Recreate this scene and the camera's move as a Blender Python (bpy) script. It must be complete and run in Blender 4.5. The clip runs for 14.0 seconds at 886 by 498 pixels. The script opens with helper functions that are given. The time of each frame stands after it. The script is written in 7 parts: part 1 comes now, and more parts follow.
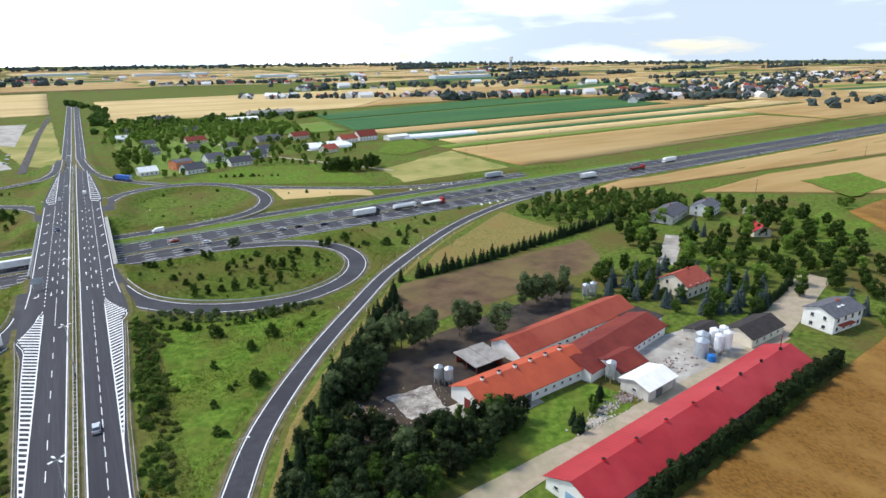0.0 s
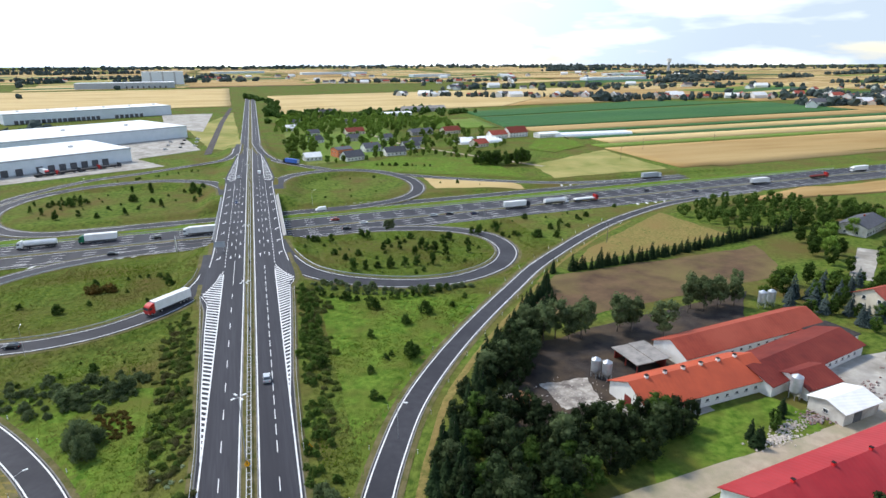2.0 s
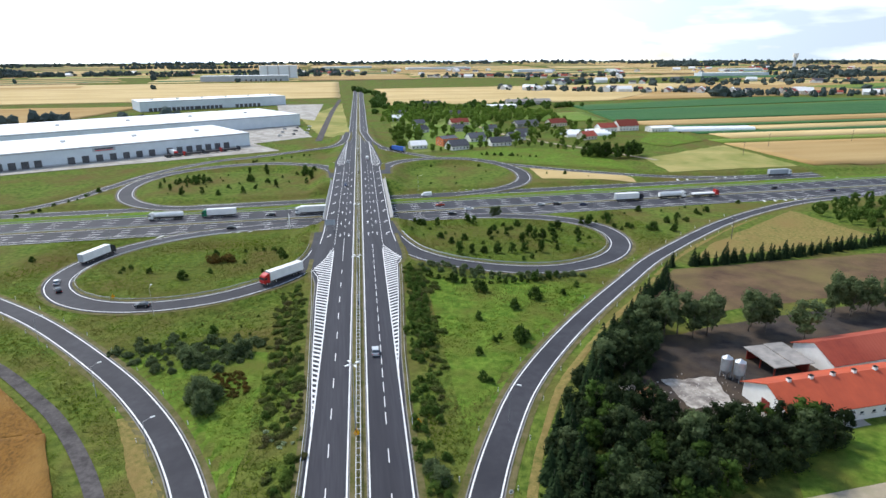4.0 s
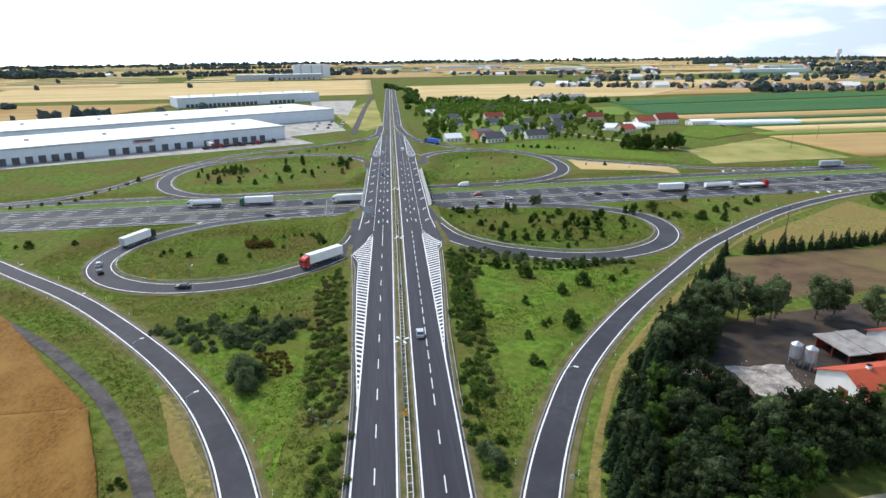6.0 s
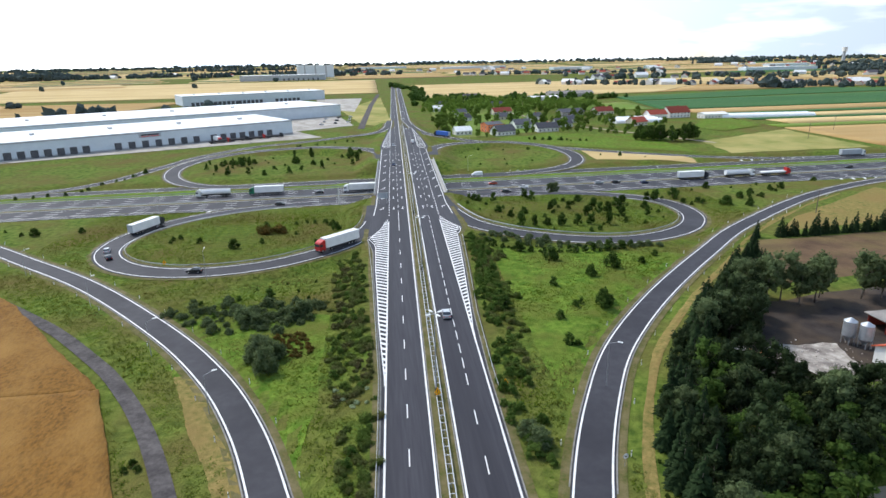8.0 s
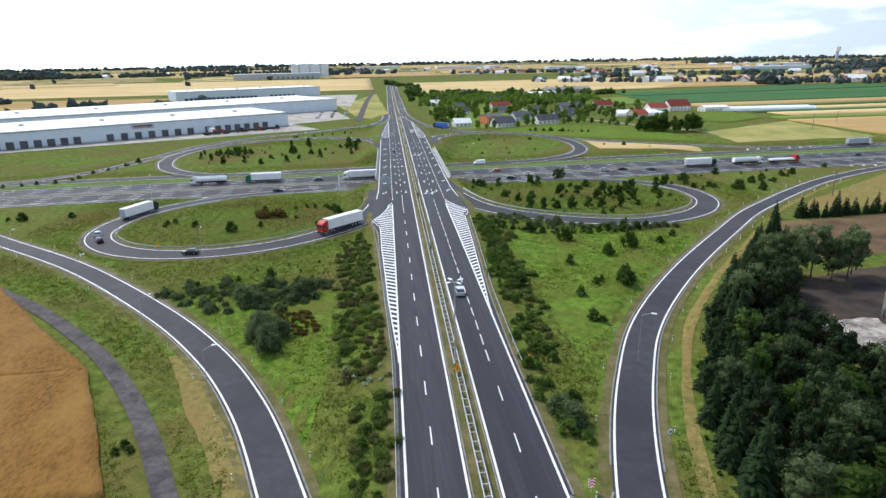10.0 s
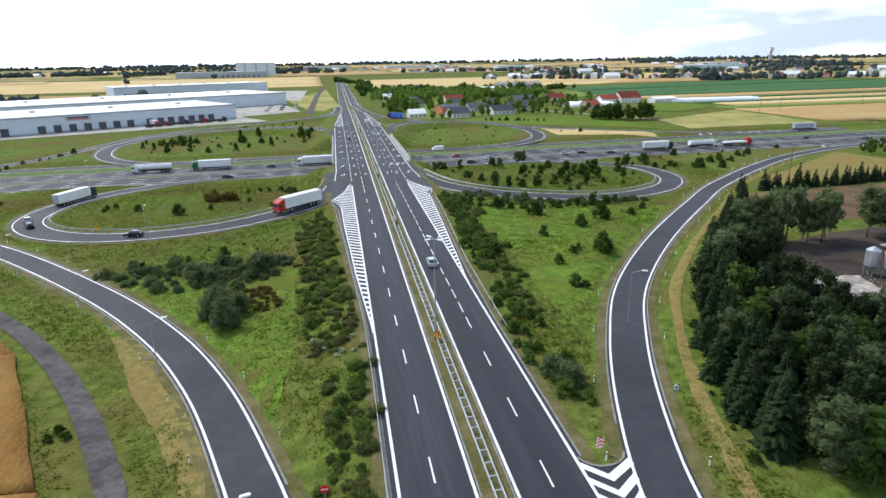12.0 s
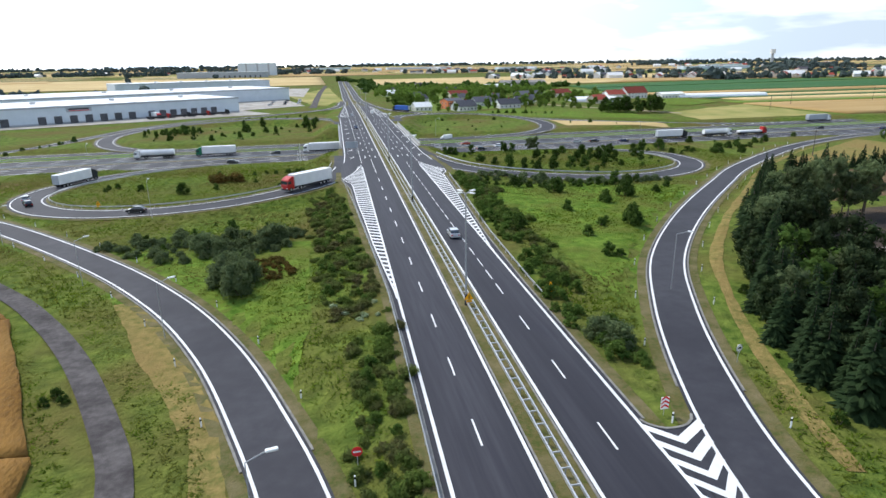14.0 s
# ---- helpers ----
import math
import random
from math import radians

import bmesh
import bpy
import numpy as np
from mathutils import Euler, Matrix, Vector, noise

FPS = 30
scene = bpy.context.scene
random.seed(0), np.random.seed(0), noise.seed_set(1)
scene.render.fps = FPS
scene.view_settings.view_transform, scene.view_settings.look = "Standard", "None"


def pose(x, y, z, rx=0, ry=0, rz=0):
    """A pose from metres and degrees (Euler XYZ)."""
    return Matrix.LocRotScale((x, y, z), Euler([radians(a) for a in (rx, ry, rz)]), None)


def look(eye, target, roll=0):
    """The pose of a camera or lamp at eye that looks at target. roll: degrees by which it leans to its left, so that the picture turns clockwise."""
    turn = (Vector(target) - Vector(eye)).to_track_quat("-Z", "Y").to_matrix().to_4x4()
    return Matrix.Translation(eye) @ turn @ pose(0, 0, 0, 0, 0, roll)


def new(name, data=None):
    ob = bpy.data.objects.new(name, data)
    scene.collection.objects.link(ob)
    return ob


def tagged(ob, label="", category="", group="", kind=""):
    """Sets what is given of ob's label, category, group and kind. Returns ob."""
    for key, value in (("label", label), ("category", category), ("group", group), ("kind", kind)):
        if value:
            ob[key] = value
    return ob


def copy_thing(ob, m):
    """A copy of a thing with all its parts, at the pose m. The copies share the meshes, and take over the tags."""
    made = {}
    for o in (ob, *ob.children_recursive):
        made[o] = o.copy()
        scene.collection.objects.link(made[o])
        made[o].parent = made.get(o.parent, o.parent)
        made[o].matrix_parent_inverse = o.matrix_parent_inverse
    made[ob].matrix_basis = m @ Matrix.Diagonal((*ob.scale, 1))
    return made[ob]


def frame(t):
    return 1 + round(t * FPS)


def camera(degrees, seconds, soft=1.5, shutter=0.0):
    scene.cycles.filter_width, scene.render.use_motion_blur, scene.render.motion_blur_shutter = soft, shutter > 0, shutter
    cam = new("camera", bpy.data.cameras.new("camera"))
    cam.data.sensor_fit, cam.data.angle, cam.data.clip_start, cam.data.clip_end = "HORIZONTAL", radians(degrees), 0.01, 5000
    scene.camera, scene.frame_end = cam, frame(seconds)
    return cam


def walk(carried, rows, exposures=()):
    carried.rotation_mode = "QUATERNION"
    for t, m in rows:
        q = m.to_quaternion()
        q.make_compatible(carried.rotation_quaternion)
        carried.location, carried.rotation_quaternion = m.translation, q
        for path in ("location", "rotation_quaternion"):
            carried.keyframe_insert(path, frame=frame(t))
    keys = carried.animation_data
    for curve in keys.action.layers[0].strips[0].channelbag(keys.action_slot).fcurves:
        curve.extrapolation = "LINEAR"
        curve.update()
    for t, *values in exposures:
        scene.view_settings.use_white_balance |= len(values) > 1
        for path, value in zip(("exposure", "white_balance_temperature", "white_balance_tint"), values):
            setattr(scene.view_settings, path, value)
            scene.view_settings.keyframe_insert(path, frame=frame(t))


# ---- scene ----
cam = camera(72.52, 14.0)
PATH = [
    (0, 0.048, 0.015, 80.369, 72.11, 0.469, -31.888),
    (0.5, -1.628, 1.263, 79.089, 72.258, 0.548, -28.547),
    (1, -2.997, 2.426, 77.326, 72.337, 0.501, -24.98),
    (1.5, -4.223, 3.54, 75.709, 72.403, 0.317, -21.474),
    (2, -5.443, 4.861, 74.227, 72.402, 0.201, -18.465),
    (2.5, -6.55, 6.219, 72.765, 72.372, 0.068, -15.595),
    (3, -7.634, 7.594, 71.324, 72.252, 0.06, -13.155),
    (3.5, -8.505, 8.721, 69.839, 72.17, 0.132, -10.979),
    (4, -9.422, 9.88, 68.373, 72.126, 0.257, -9.148),
    (6.5, -14.406, 15.346, 60.23, 72.181, 0.727, -6.329),
    (7, -15.624, 16.751, 58.329, 72.258, 0.812, -6.277),
    (7.5, -16.749, 18.275, 56.411, 72.334, 0.88, -6.221),
    (8, -17.923, 19.707, 54.43, 72.353, 0.983, -6.167),
    (10.5, -22.109, 27.428, 44.666, 72.495, 0.901, -7.262),
    (11, -22.878, 28.985, 42.661, 72.44, 0.923, -8.889),
    (11.5, -23.558, 30.465, 40.496, 72.478, 0.935, -10.244),
    (12, -24.279, 31.909, 38.263, 72.495, 0.855, -11.377),
    (12.5, -25.013, 33.299, 36.014, 72.571, 0.812, -11.445),
    (13, -25.79, 34.641, 33.95, 72.625, 0.718, -11.411),
    (13.5, -26.607, 35.916, 32.154, 72.597, 0.692, -11.344),
    (14, -27.407, 37.232, 30.55, 72.79, 0.773, -11.324),
]
walk(cam, [(t, pose(x, y, z, rx, ry, rz)) for t, x, y, z, rx, ry, rz in PATH])

# ---- light: bright white summer overcast, the veiled sun ahead and to the left ----
SUN_ELEV, SUN_AZ = 50.0, -38.0          # degrees; azimuth from +y towards +x
world = bpy.data.worlds.new("summer_sky")
scene.world = world
world.use_nodes = True
wn, wl = world.node_tree.nodes, world.node_tree.links
wn.clear()
sky = wn.new("ShaderNodeTexSky")
sky.sky_type = "NISHITA"
sky.sun_disc = False
sky.sun_elevation, sky.sun_rotation = radians(SUN_ELEV), radians(SUN_AZ)
sky.air_density, sky.dust_density, sky.ozone_density = 1.3, 0.2, 3.0
sky_gain = wn.new("ShaderNodeVectorMath")
sky_gain.operation = "SCALE"
sky_gain.inputs["Scale"].default_value = 1.3
wl.new(sky.outputs[0], sky_gain.inputs[0])
wco = wn.new("ShaderNodeTexCoord")
wmap = wn.new("ShaderNodeMapping")
wmap.inputs["Scale"].default_value = (1.8, 1.8, 9.0)
wmap.inputs["Location"].default_value = (0.3, 0.1, 0.0)
wl.new(wco.outputs["Generated"], wmap.inputs[0])
wnoise = wn.new("ShaderNodeTexNoise")
wnoise.inputs["Scale"].default_value = 2.2
wnoise.inputs["Detail"].default_value = 7.0
wnoise.inputs["Roughness"].default_value = 0.55
wl.new(wmap.outputs[0], wnoise.inputs["Vector"])
wramp = wn.new("ShaderNodeValToRGB")
wramp.color_ramp.elements[0].position, wramp.color_ramp.elements[0].color = 0.36, (0.0, 0.0, 0.0, 1)
wramp.color_ramp.elements[1].position, wramp.color_ramp.elements[1].color = 0.56, (1, 1, 1, 1)
# seen low, the clouds close up; overhead the blue shows between them
wsep = wn.new("ShaderNodeSeparateXYZ")
wl.new(wco.outputs["Generated"], wsep.inputs[0])
wcover = wn.new("ShaderNodeMapRange")
wcover.inputs["From Min"].default_value, wcover.inputs["From Max"].default_value = 0.05, 0.6
wcover.inputs["To Min"].default_value, wcover.inputs["To Max"].default_value = 0.14, -0.16
wl.new(wsep.outputs["Z"], wcover.inputs["Value"])
wadd = wn.new("ShaderNodeMath")
wl.new(wnoise.outputs[0], wadd.inputs[0])
wl.new(wcover.outputs[0], wadd.inputs[1])
wl.new(wadd.outputs[0], wramp.inputs[0])
wmix = wn.new("ShaderNodeMix")
wmix.data_type = "RGBA"
# thin veils of cloud let some blue through
wnoise2 = wn.new("ShaderNodeTexNoise")
wnoise2.inputs["Scale"].default_value = 1.5
wnoise2.inputs["Detail"].default_value = 5.0
wl.new(wmap.outputs[0], wnoise2.inputs["Vector"])
wveil = wn.new("ShaderNodeValToRGB")
wveil.color_ramp.elements[0].position, wveil.color_ramp.elements[0].color = 0.46, (0.40, 0.47, 0.55, 1)
wveil.color_ramp.elements[1].position, wveil.color_ramp.elements[1].color = 0.62, (1, 1, 1, 1)
wl.new(wnoise2.outputs[0], wveil.inputs[0])
wcloud = wn.new("ShaderNodeVectorMath")
wcloud.operation = "MULTIPLY"
wcloud.inputs[1].default_value = (11.6, 11.8, 12.0)
wl.new(wveil.outputs[0], wcloud.inputs[0])
# the cloud glows more and more towards the hidden sun
wdot = wn.new("ShaderNodeVectorMath")
wdot.operation = "DOT_PRODUCT"
wdot.inputs[1].default_value = (math.sin(radians(SUN_AZ)) * math.cos(radians(25)), math.cos(radians(SUN_AZ)) * math.cos(radians(25)), math.sin(radians(25)))
wl.new(wco.outputs["Generated"], wdot.inputs[0])
wglow = wn.new("ShaderNodeMapRange")
wglow.interpolation_type = "SMOOTHSTEP"
wglow.inputs["From Min"].default_value, wglow.inputs["From Max"].default_value = 0.1, 1.0
wglow.inputs["To Min"].default_value, wglow.inputs["To Max"].default_value = 0.9, 2.0
wl.new(wdot.outputs["Value"], wglow.inputs["Value"])
wbright = wn.new("ShaderNodeVectorMath")
wbright.operation = "SCALE"
wl.new(wcloud.outputs[0], wbright.inputs[0])
wl.new(wglow.outputs[0], wbright.inputs["Scale"])
wl.new(wbright.outputs[0], wmix.inputs["B"])
wl.new(wramp.outputs[0], wmix.inputs["Factor"])
wl.new(sky_gain.outputs[0], wmix.inputs["A"])
wbg = wn.new("ShaderNodeBackground")
wbg.inputs["Strength"].default_value = 0.098
wl.new(wmix.outputs["Result"], wbg.inputs["Color"])
wout = wn.new("ShaderNodeOutputWorld")
wl.new(wbg.outputs[0], wout.inputs["Surface"])

sun = new("sun", bpy.data.lights.new("sun", "SUN"))
sun.data.energy, sun.data.angle, sun.data.color = 2.3, radians(12.0), (1.0, 0.94, 0.84)
sun.matrix_basis = look((math.sin(radians(SUN_AZ)) * math.cos(radians(SUN_ELEV)) * 300, math.cos(radians(SUN_AZ)) * math.cos(radians(SUN_ELEV)) * 300, math.sin(radians(SUN_ELEV)) * 300), (0, 0, 0))
scene.view_settings.exposure = 0.76

# ---- materials ----
def material(name, color, rough=0.8, metal=0.0, color2=None, scale=0.5, color3=None, scale3=0.05, bump=0.0, bump_scale=8.0, spread=0.0, spec=0.1, stretch=None, coat=0.0, edges=(0.35, 0.65)):
    """Principled surface in world metres: two scales of colour noise, a fine relief, and a brightness spread from object to object."""
    m = bpy.data.materials.new(name)
    m.use_nodes = True
    n, l = m.node_tree.nodes, m.node_tree.links
    b = n["Principled BSDF"]
    b.inputs["Roughness"].default_value = rough
    b.inputs["Metallic"].default_value = metal
    b.inputs["Specular IOR Level"].default_value = spec
    b.inputs["Coat Weight"].default_value = coat
    b.inputs["Base Color"].default_value = (*color, 1)
    geo = n.new("ShaderNodeNewGeometry")
    vec = geo.outputs["Position"]
    if stretch:
        mp = n.new("ShaderNodeMapping")
        mp.inputs["Scale"].default_value = stretch[:3]
        mp.inputs["Rotation"].default_value = (0, 0, radians(stretch[3]))
        l.new(vec, mp.inputs[0])
        vec = mp.outputs[0]
    out = None

    def mixed(a, col, sc, detail, lo, hi):
        no = n.new("ShaderNodeTexNoise")
        no.inputs["Scale"].default_value = sc
        no.inputs["Detail"].default_value = detail
        no.inputs["Roughness"].default_value = 0.6
        l.new(vec, no.inputs["Vector"])
        mr = n.new("ShaderNodeMapRange")
        mr.inputs["From Min"].default_value, mr.inputs["From Max"].default_value = lo, hi
        l.new(no.outputs[0], mr.inputs["Value"])
        mx = n.new("ShaderNodeMix")
        mx.data_type = "RGBA"
        l.new(mr.outputs[0], mx.inputs["Factor"])
        if a is None:
            mx.inputs["A"].default_value = (*color, 1)
        else:
            l.new(a, mx.inputs["A"])
        mx.inputs["B"].default_value = (*col, 1)
        return mx.outputs["Result"]

    if color2:
        out = mixed(None, color2, scale, 6.0, *edges)
    if color3:
        out = mixed(out, color3, scale3, 4.0, 0.42, 0.68)
    if spread:
        oi = n.new("ShaderNodeObjectInfo")
        mr = n.new("ShaderNodeMapRange")
        mr.inputs["To Min"].default_value, mr.inputs["To Max"].default_value = 1 - spread, 1 + spread
        l.new(oi.outputs["Random"], mr.inputs["Value"])
        hs = n.new("ShaderNodeHueSaturation")
        l.new(mr.outputs[0], hs.inputs["Value"])
        if out is None:
            hs.inputs["Color"].default_value = (*color, 1)
        else:
            l.new(out, hs.inputs["Color"])
        out = hs.outputs[0]
    if out is not None:
        l.new(out, b.inputs["Base Color"])
    if bump:
        no = n.new("ShaderNodeTexNoise")
        no.inputs["Scale"].default_value = bump_scale
        no.inputs["Detail"].default_value = 5.0
        l.new(vec, no.inputs["Vector"])
        bp = n.new("ShaderNodeBump")
        bp.inputs["Strength"].default_value = bump
        bp.inputs["Distance"].default_value = 0.6 / bump_scale
        l.new(no.outputs[0], bp.inputs["Height"])
        l.new(bp.outputs[0], b.inputs["Normal"])
    return m


def ribbed(m, period, angle, depth=0.5):
    """Adds the parallel ribs of sheet metal, tiles or crop rows, across the given direction in plan."""
    n, l = m.node_tree.nodes, m.node_tree.links
    b = n["Principled BSDF"]
    geo = n.new("ShaderNodeNewGeometry")
    mp = n.new("ShaderNodeMapping")
    mp.vector_type = "POINT"
    mp.inputs["Rotation"].default_value = (0, 0, radians(angle))
    l.new(geo.outputs["Position"], mp.inputs[0])
    wv = n.new("ShaderNodeTexWave")
    wv.inputs["Scale"].default_value = 2 * math.pi / period / 20.0
    wv.inputs["Distortion"].default_value = 0.4
    l.new(mp.outputs[0], wv.inputs["Vector"])
    bp = n.new("ShaderNodeBump")
    bp.inputs["Strength"].default_value = depth
    bp.inputs["Distance"].default_value = 0.05
    l.new(wv.outputs["Fac"], bp.inputs["Height"])
    l.new(bp.outputs[0], b.inputs["Normal"])
    return m


def leafy(m, share):
    """Lets part of the light through thin leaves."""
    n, l = m.node_tree.nodes, m.node_tree.links
    b, out = n["Principled BSDF"], n["Material Output"]
    t = n.new("ShaderNodeBsdfTranslucent")
    src = b.inputs["Base Color"].links[0].from_socket
    l.new(src, t.inputs["Color"])
    mx = n.new("ShaderNodeMixShader")
    mx.inputs["Fac"].default_value = share
    l.new(b.outputs[0], mx.inputs[1])
    l.new(t.outputs[0], mx.inputs[2])
    l.new(mx.outputs[0], out.inputs["Surface"])
    return m


GRASS = material("meadow_grass", (0.050, 0.088, 0.014), 0.95, 0, (0.140, 0.182, 0.034), 0.55, (0.120, 0.096, 0.032), 0.035, 1.0, 2.2, spec=0.03, edges=(0.36, 0.66))
LUSH = material("lush_meadow", (0.058, 0.118, 0.014), 0.95, 0, (0.150, 0.225, 0.034), 0.5, (0.110, 0.122, 0.026), 0.08, 1.0, 2.5, spec=0.03, edges=(0.36, 0.66))
VERGE = material("dry_verge_grass", (0.125, 0.102, 0.040), 0.95, 0, (0.062, 0.080, 0.018), 1.6, (0.165, 0.135, 0.070), 0.3, 1.0, 5.0)
DRYGRASS = material("straw_grass", (0.27, 0.20, 0.075), 0.95, 0, (0.115, 0.120, 0.032), 0.9, (0.21, 0.150, 0.056), 0.08, 1.0, 3.0, spec=0.03)
YELLOWGRASS = material("yellow_grass", (0.28, 0.25, 0.085), 0.95, 0, (0.17, 0.20, 0.055), 0.05, (0.38, 0.32, 0.13), 0.02, 0.6, 2.0, spec=0.03)
WHEAT = material("ripe_wheat", (0.205, 0.102, 0.022), 0.9, 0, (0.110, 0.054, 0.013), 1.7, (0.25, 0.138, 0.038), 0.10, 1.0, 2.4, stretch=(1.0, 0.6, 1.0, 20), edges=(0.42, 0.66))
# STUBBLE and WHEATFAR: crop tones paled in the colour to suggest distance haze
STUBBLE = material("pale_stubble", (0.56, 0.43, 0.22), 0.9, 0, (0.47, 0.34, 0.15), 0.05, (0.40, 0.29, 0.12), 0.012, 0.6, 1.2, stretch=(0.3, 1.6, 1.0, 5))
WHEATFAR = material("far_wheat", (0.37, 0.245, 0.105), 0.9, 0, (0.29, 0.185, 0.072), 0.03, (0.42, 0.30, 0.14), 0.009, 0.6, 1.2, stretch=(0.3, 1.6, 1.0, 5), spec=0.03)
CROP = material("dark_green_crop", (0.028, 0.092, 0.030), 0.9, 0, (0.040, 0.118, 0.038), 0.05, (0.055, 0.13, 0.035), 0.010, 0.7, 1.5, stretch=(0.3, 1.5, 1.0, 8))
LEAFCROP = material("light_green_crop", (0.10, 0.175, 0.022), 0.9, 0, (0.135, 0.205, 0.032), 0.05, (0.16, 0.18, 0.045), 0.012, 0.7, 1.5)
SOIL = material("bare_soil", (0.085, 0.056, 0.038), 0.95, 0, (0.150, 0.098, 0.058), 0.13, (0.165, 0.130, 0.055), 0.04, 0.9, 3.0, spec=0.03)
CINDER = material("cinder_yard", (0.026, 0.022, 0.022), 0.95, 0, (0.060, 0.050, 0.044), 0.22, (0.085, 0.062, 0.042), 0.09, 0.8, 4.0)
GRAVEL = material("pale_gravel", (0.43, 0.35, 0.26), 0.95, 0, (0.33, 0.27, 0.20), 0.4, (0.27, 0.25, 0.16), 0.12, 0.8, 6.0)
CONCRETE = material("yard_concrete", (0.46, 0.43, 0.38), 0.85, 0, (0.33, 0.31, 0.28), 0.35, (0.24, 0.22, 0.19), 0.11, 0.3, 6.0)
SLAB = material("broken_slab", (0.52, 0.48, 0.42), 0.85, 0, (0.25, 0.22, 0.19), 0.5, (0.13, 0.11, 0.10), 0.22, 0.5, 4.0)
ASPHALT = material("asphalt", (0.029, 0.029, 0.038), 0.72, 0, (0.044, 0.044, 0.053), 0.7, (0.022, 0.022, 0.029), 0.06, 0.15, 14.0, spec=0.2, stretch=(3.0, 0.12, 1.0, 1.5))
ASPHALT2 = material("ramp_asphalt", (0.033, 0.033, 0.041), 0.74, 0, (0.047, 0.047, 0.055), 0.5, (0.026, 0.026, 0.033), 0.06, 0.15, 14.0, spec=0.2)
OLDROAD = material("worn_track", (0.075, 0.067, 0.066), 0.92, 0, (0.120, 0.110, 0.105), 1.3, (0.048, 0.042, 0.042), 0.35, 0.8, 6.0)
PAINT = material("road_paint", (0.80, 0.80, 0.79), 0.6, 0, (0.66, 0.66, 0.65), 1.2, (0.60, 0.60, 0.59), 0.25)
KERB = material("kerb_concrete", (0.26, 0.25, 0.23), 0.9, 0, (0.17, 0.165, 0.15), 0.8, None, 0.1, 0.3, 8.0)
BRIDGE = material("bridge_concrete", (0.40, 0.39, 0.37), 0.85, 0, (0.30, 0.29, 0.27), 0.5, None, 0.1, 0.2, 5.0)
ZINC = material("galvanised_steel", (0.55, 0.56, 0.57), 0.45, 0.6, (0.44, 0.45, 0.46), 1.5)
POLE = material("lamp_grey", (0.34, 0.35, 0.36), 0.5, 0.2)
LENS = material("lamp_glass", (0.80, 0.81, 0.80), 0.2)
WHITE = material("white_plastic", (0.80, 0.80, 0.79), 0.5)
BLACK = material("black_rubber", (0.02, 0.02, 0.021), 0.8)
SIGNRED = material("sign_red", (0.62, 0.03, 0.035), 0.5)
SIGNYELLOW = material("sign_yellow", (0.80, 0.36, 0.01), 0.5)
SIGNBLUE = material("sign_blue", (0.03, 0.12, 0.42), 0.5)
TILE_A = ribbed(material("orange_roof_sheet", (0.47, 0.095, 0.045), 0.6, 0, (0.40, 0.080, 0.040), 0.3, (0.34, 0.070, 0.038), 0.08), 1.1, 5, 0.5)
TILE_B = ribbed(material("faded_red_roof", (0.30, 0.062, 0.038), 0.7, 0, (0.24, 0.050, 0.033), 0.35, (0.34, 0.080, 0.050), 0.09), 0.9, 5, 0.5)
TILE_D = ribbed(material("dull_red_roof", (0.165, 0.030, 0.024), 0.7, 0, (0.125, 0.025, 0.021), 0.35, (0.20, 0.042, 0.030), 0.09), 0.9, 5, 0.5)
TILE_C = ribbed(material("raspberry_roof_sheet", (0.36, 0.030, 0.036), 0.5, 0, (0.30, 0.026, 0.032), 0.25, (0.40, 0.048, 0.052), 0.06), 1.1, 6.4, 0.4)
PLASTER = material("white_plaster", (0.78, 0.78, 0.76), 0.85, 0, (0.66, 0.65, 0.62), 0.5, (0.72, 0.71, 0.68), 0.12, 0.1, 6.0)
PLASTER2 = material("cream_plaster", (0.70, 0.64, 0.52), 0.85, 0, (0.62, 0.56, 0.45), 0.5, None, 0.1, 0.1, 6.0, spread=0.12)
OLDWALL = material("weathered_wall", (0.48, 0.46, 0.42), 0.9, 0, (0.30, 0.27, 0.24), 0.5, (0.58, 0.56, 0.52), 0.2, 0.2, 6.0)
WHITEROOF = ribbed(material("white_sheet_roof", (0.80, 0.80, 0.79), 0.5, 0, (0.70, 0.70, 0.69), 0.4, None, 0.1), 0.8, 96, 0.4)
GREYROOF = ribbed(material("grey_fibre_roof", (0.30, 0.28, 0.26), 0.85, 0, (0.20, 0.19, 0.18), 0.6, (0.36, 0.33, 0.30), 0.2), 0.5, 80, 0.5)
DARKROOF = material("dark_shingle_roof", (0.035, 0.030, 0.030), 0.85, 0, (0.055, 0.048, 0.046), 0.8, None, 0.1, 0.3, 6.0)
SLATE = material("slate_roof", (0.105, 0.105, 0.12), 0.7, 0, (0.075, 0.075, 0.085), 0.8, None, 0.1, 0.3, 6.0, spread=0.25)
REDTILE = material("red_house_tiles", (0.33, 0.075, 0.050), 0.75, 0, (0.25, 0.060, 0.044), 0.8, None, 0.1, 0.3, 6.0, spread=0.35)
ORANGEWALL = material("orange_plaster", (0.72, 0.24, 0.11), 0.85, 0, (0.62, 0.20, 0.10), 0.5)
CLAD = ribbed(material("pale_blue_cladding", (0.62, 0.68, 0.73), 0.55, 0.1, (0.56, 0.62, 0.67), 0.2), 1.2, 20, 0.25)
CLADGREY = material("grey_cladding", (0.42, 0.45, 0.48), 0.6, 0.1, (0.35, 0.38, 0.41), 0.2)
HALLROOF = material("white_membrane_roof", (0.80, 0.81, 0.82), 0.55, 0, (0.68, 0.69, 0.70), 0.08, (0.74, 0.75, 0.76), 0.02)
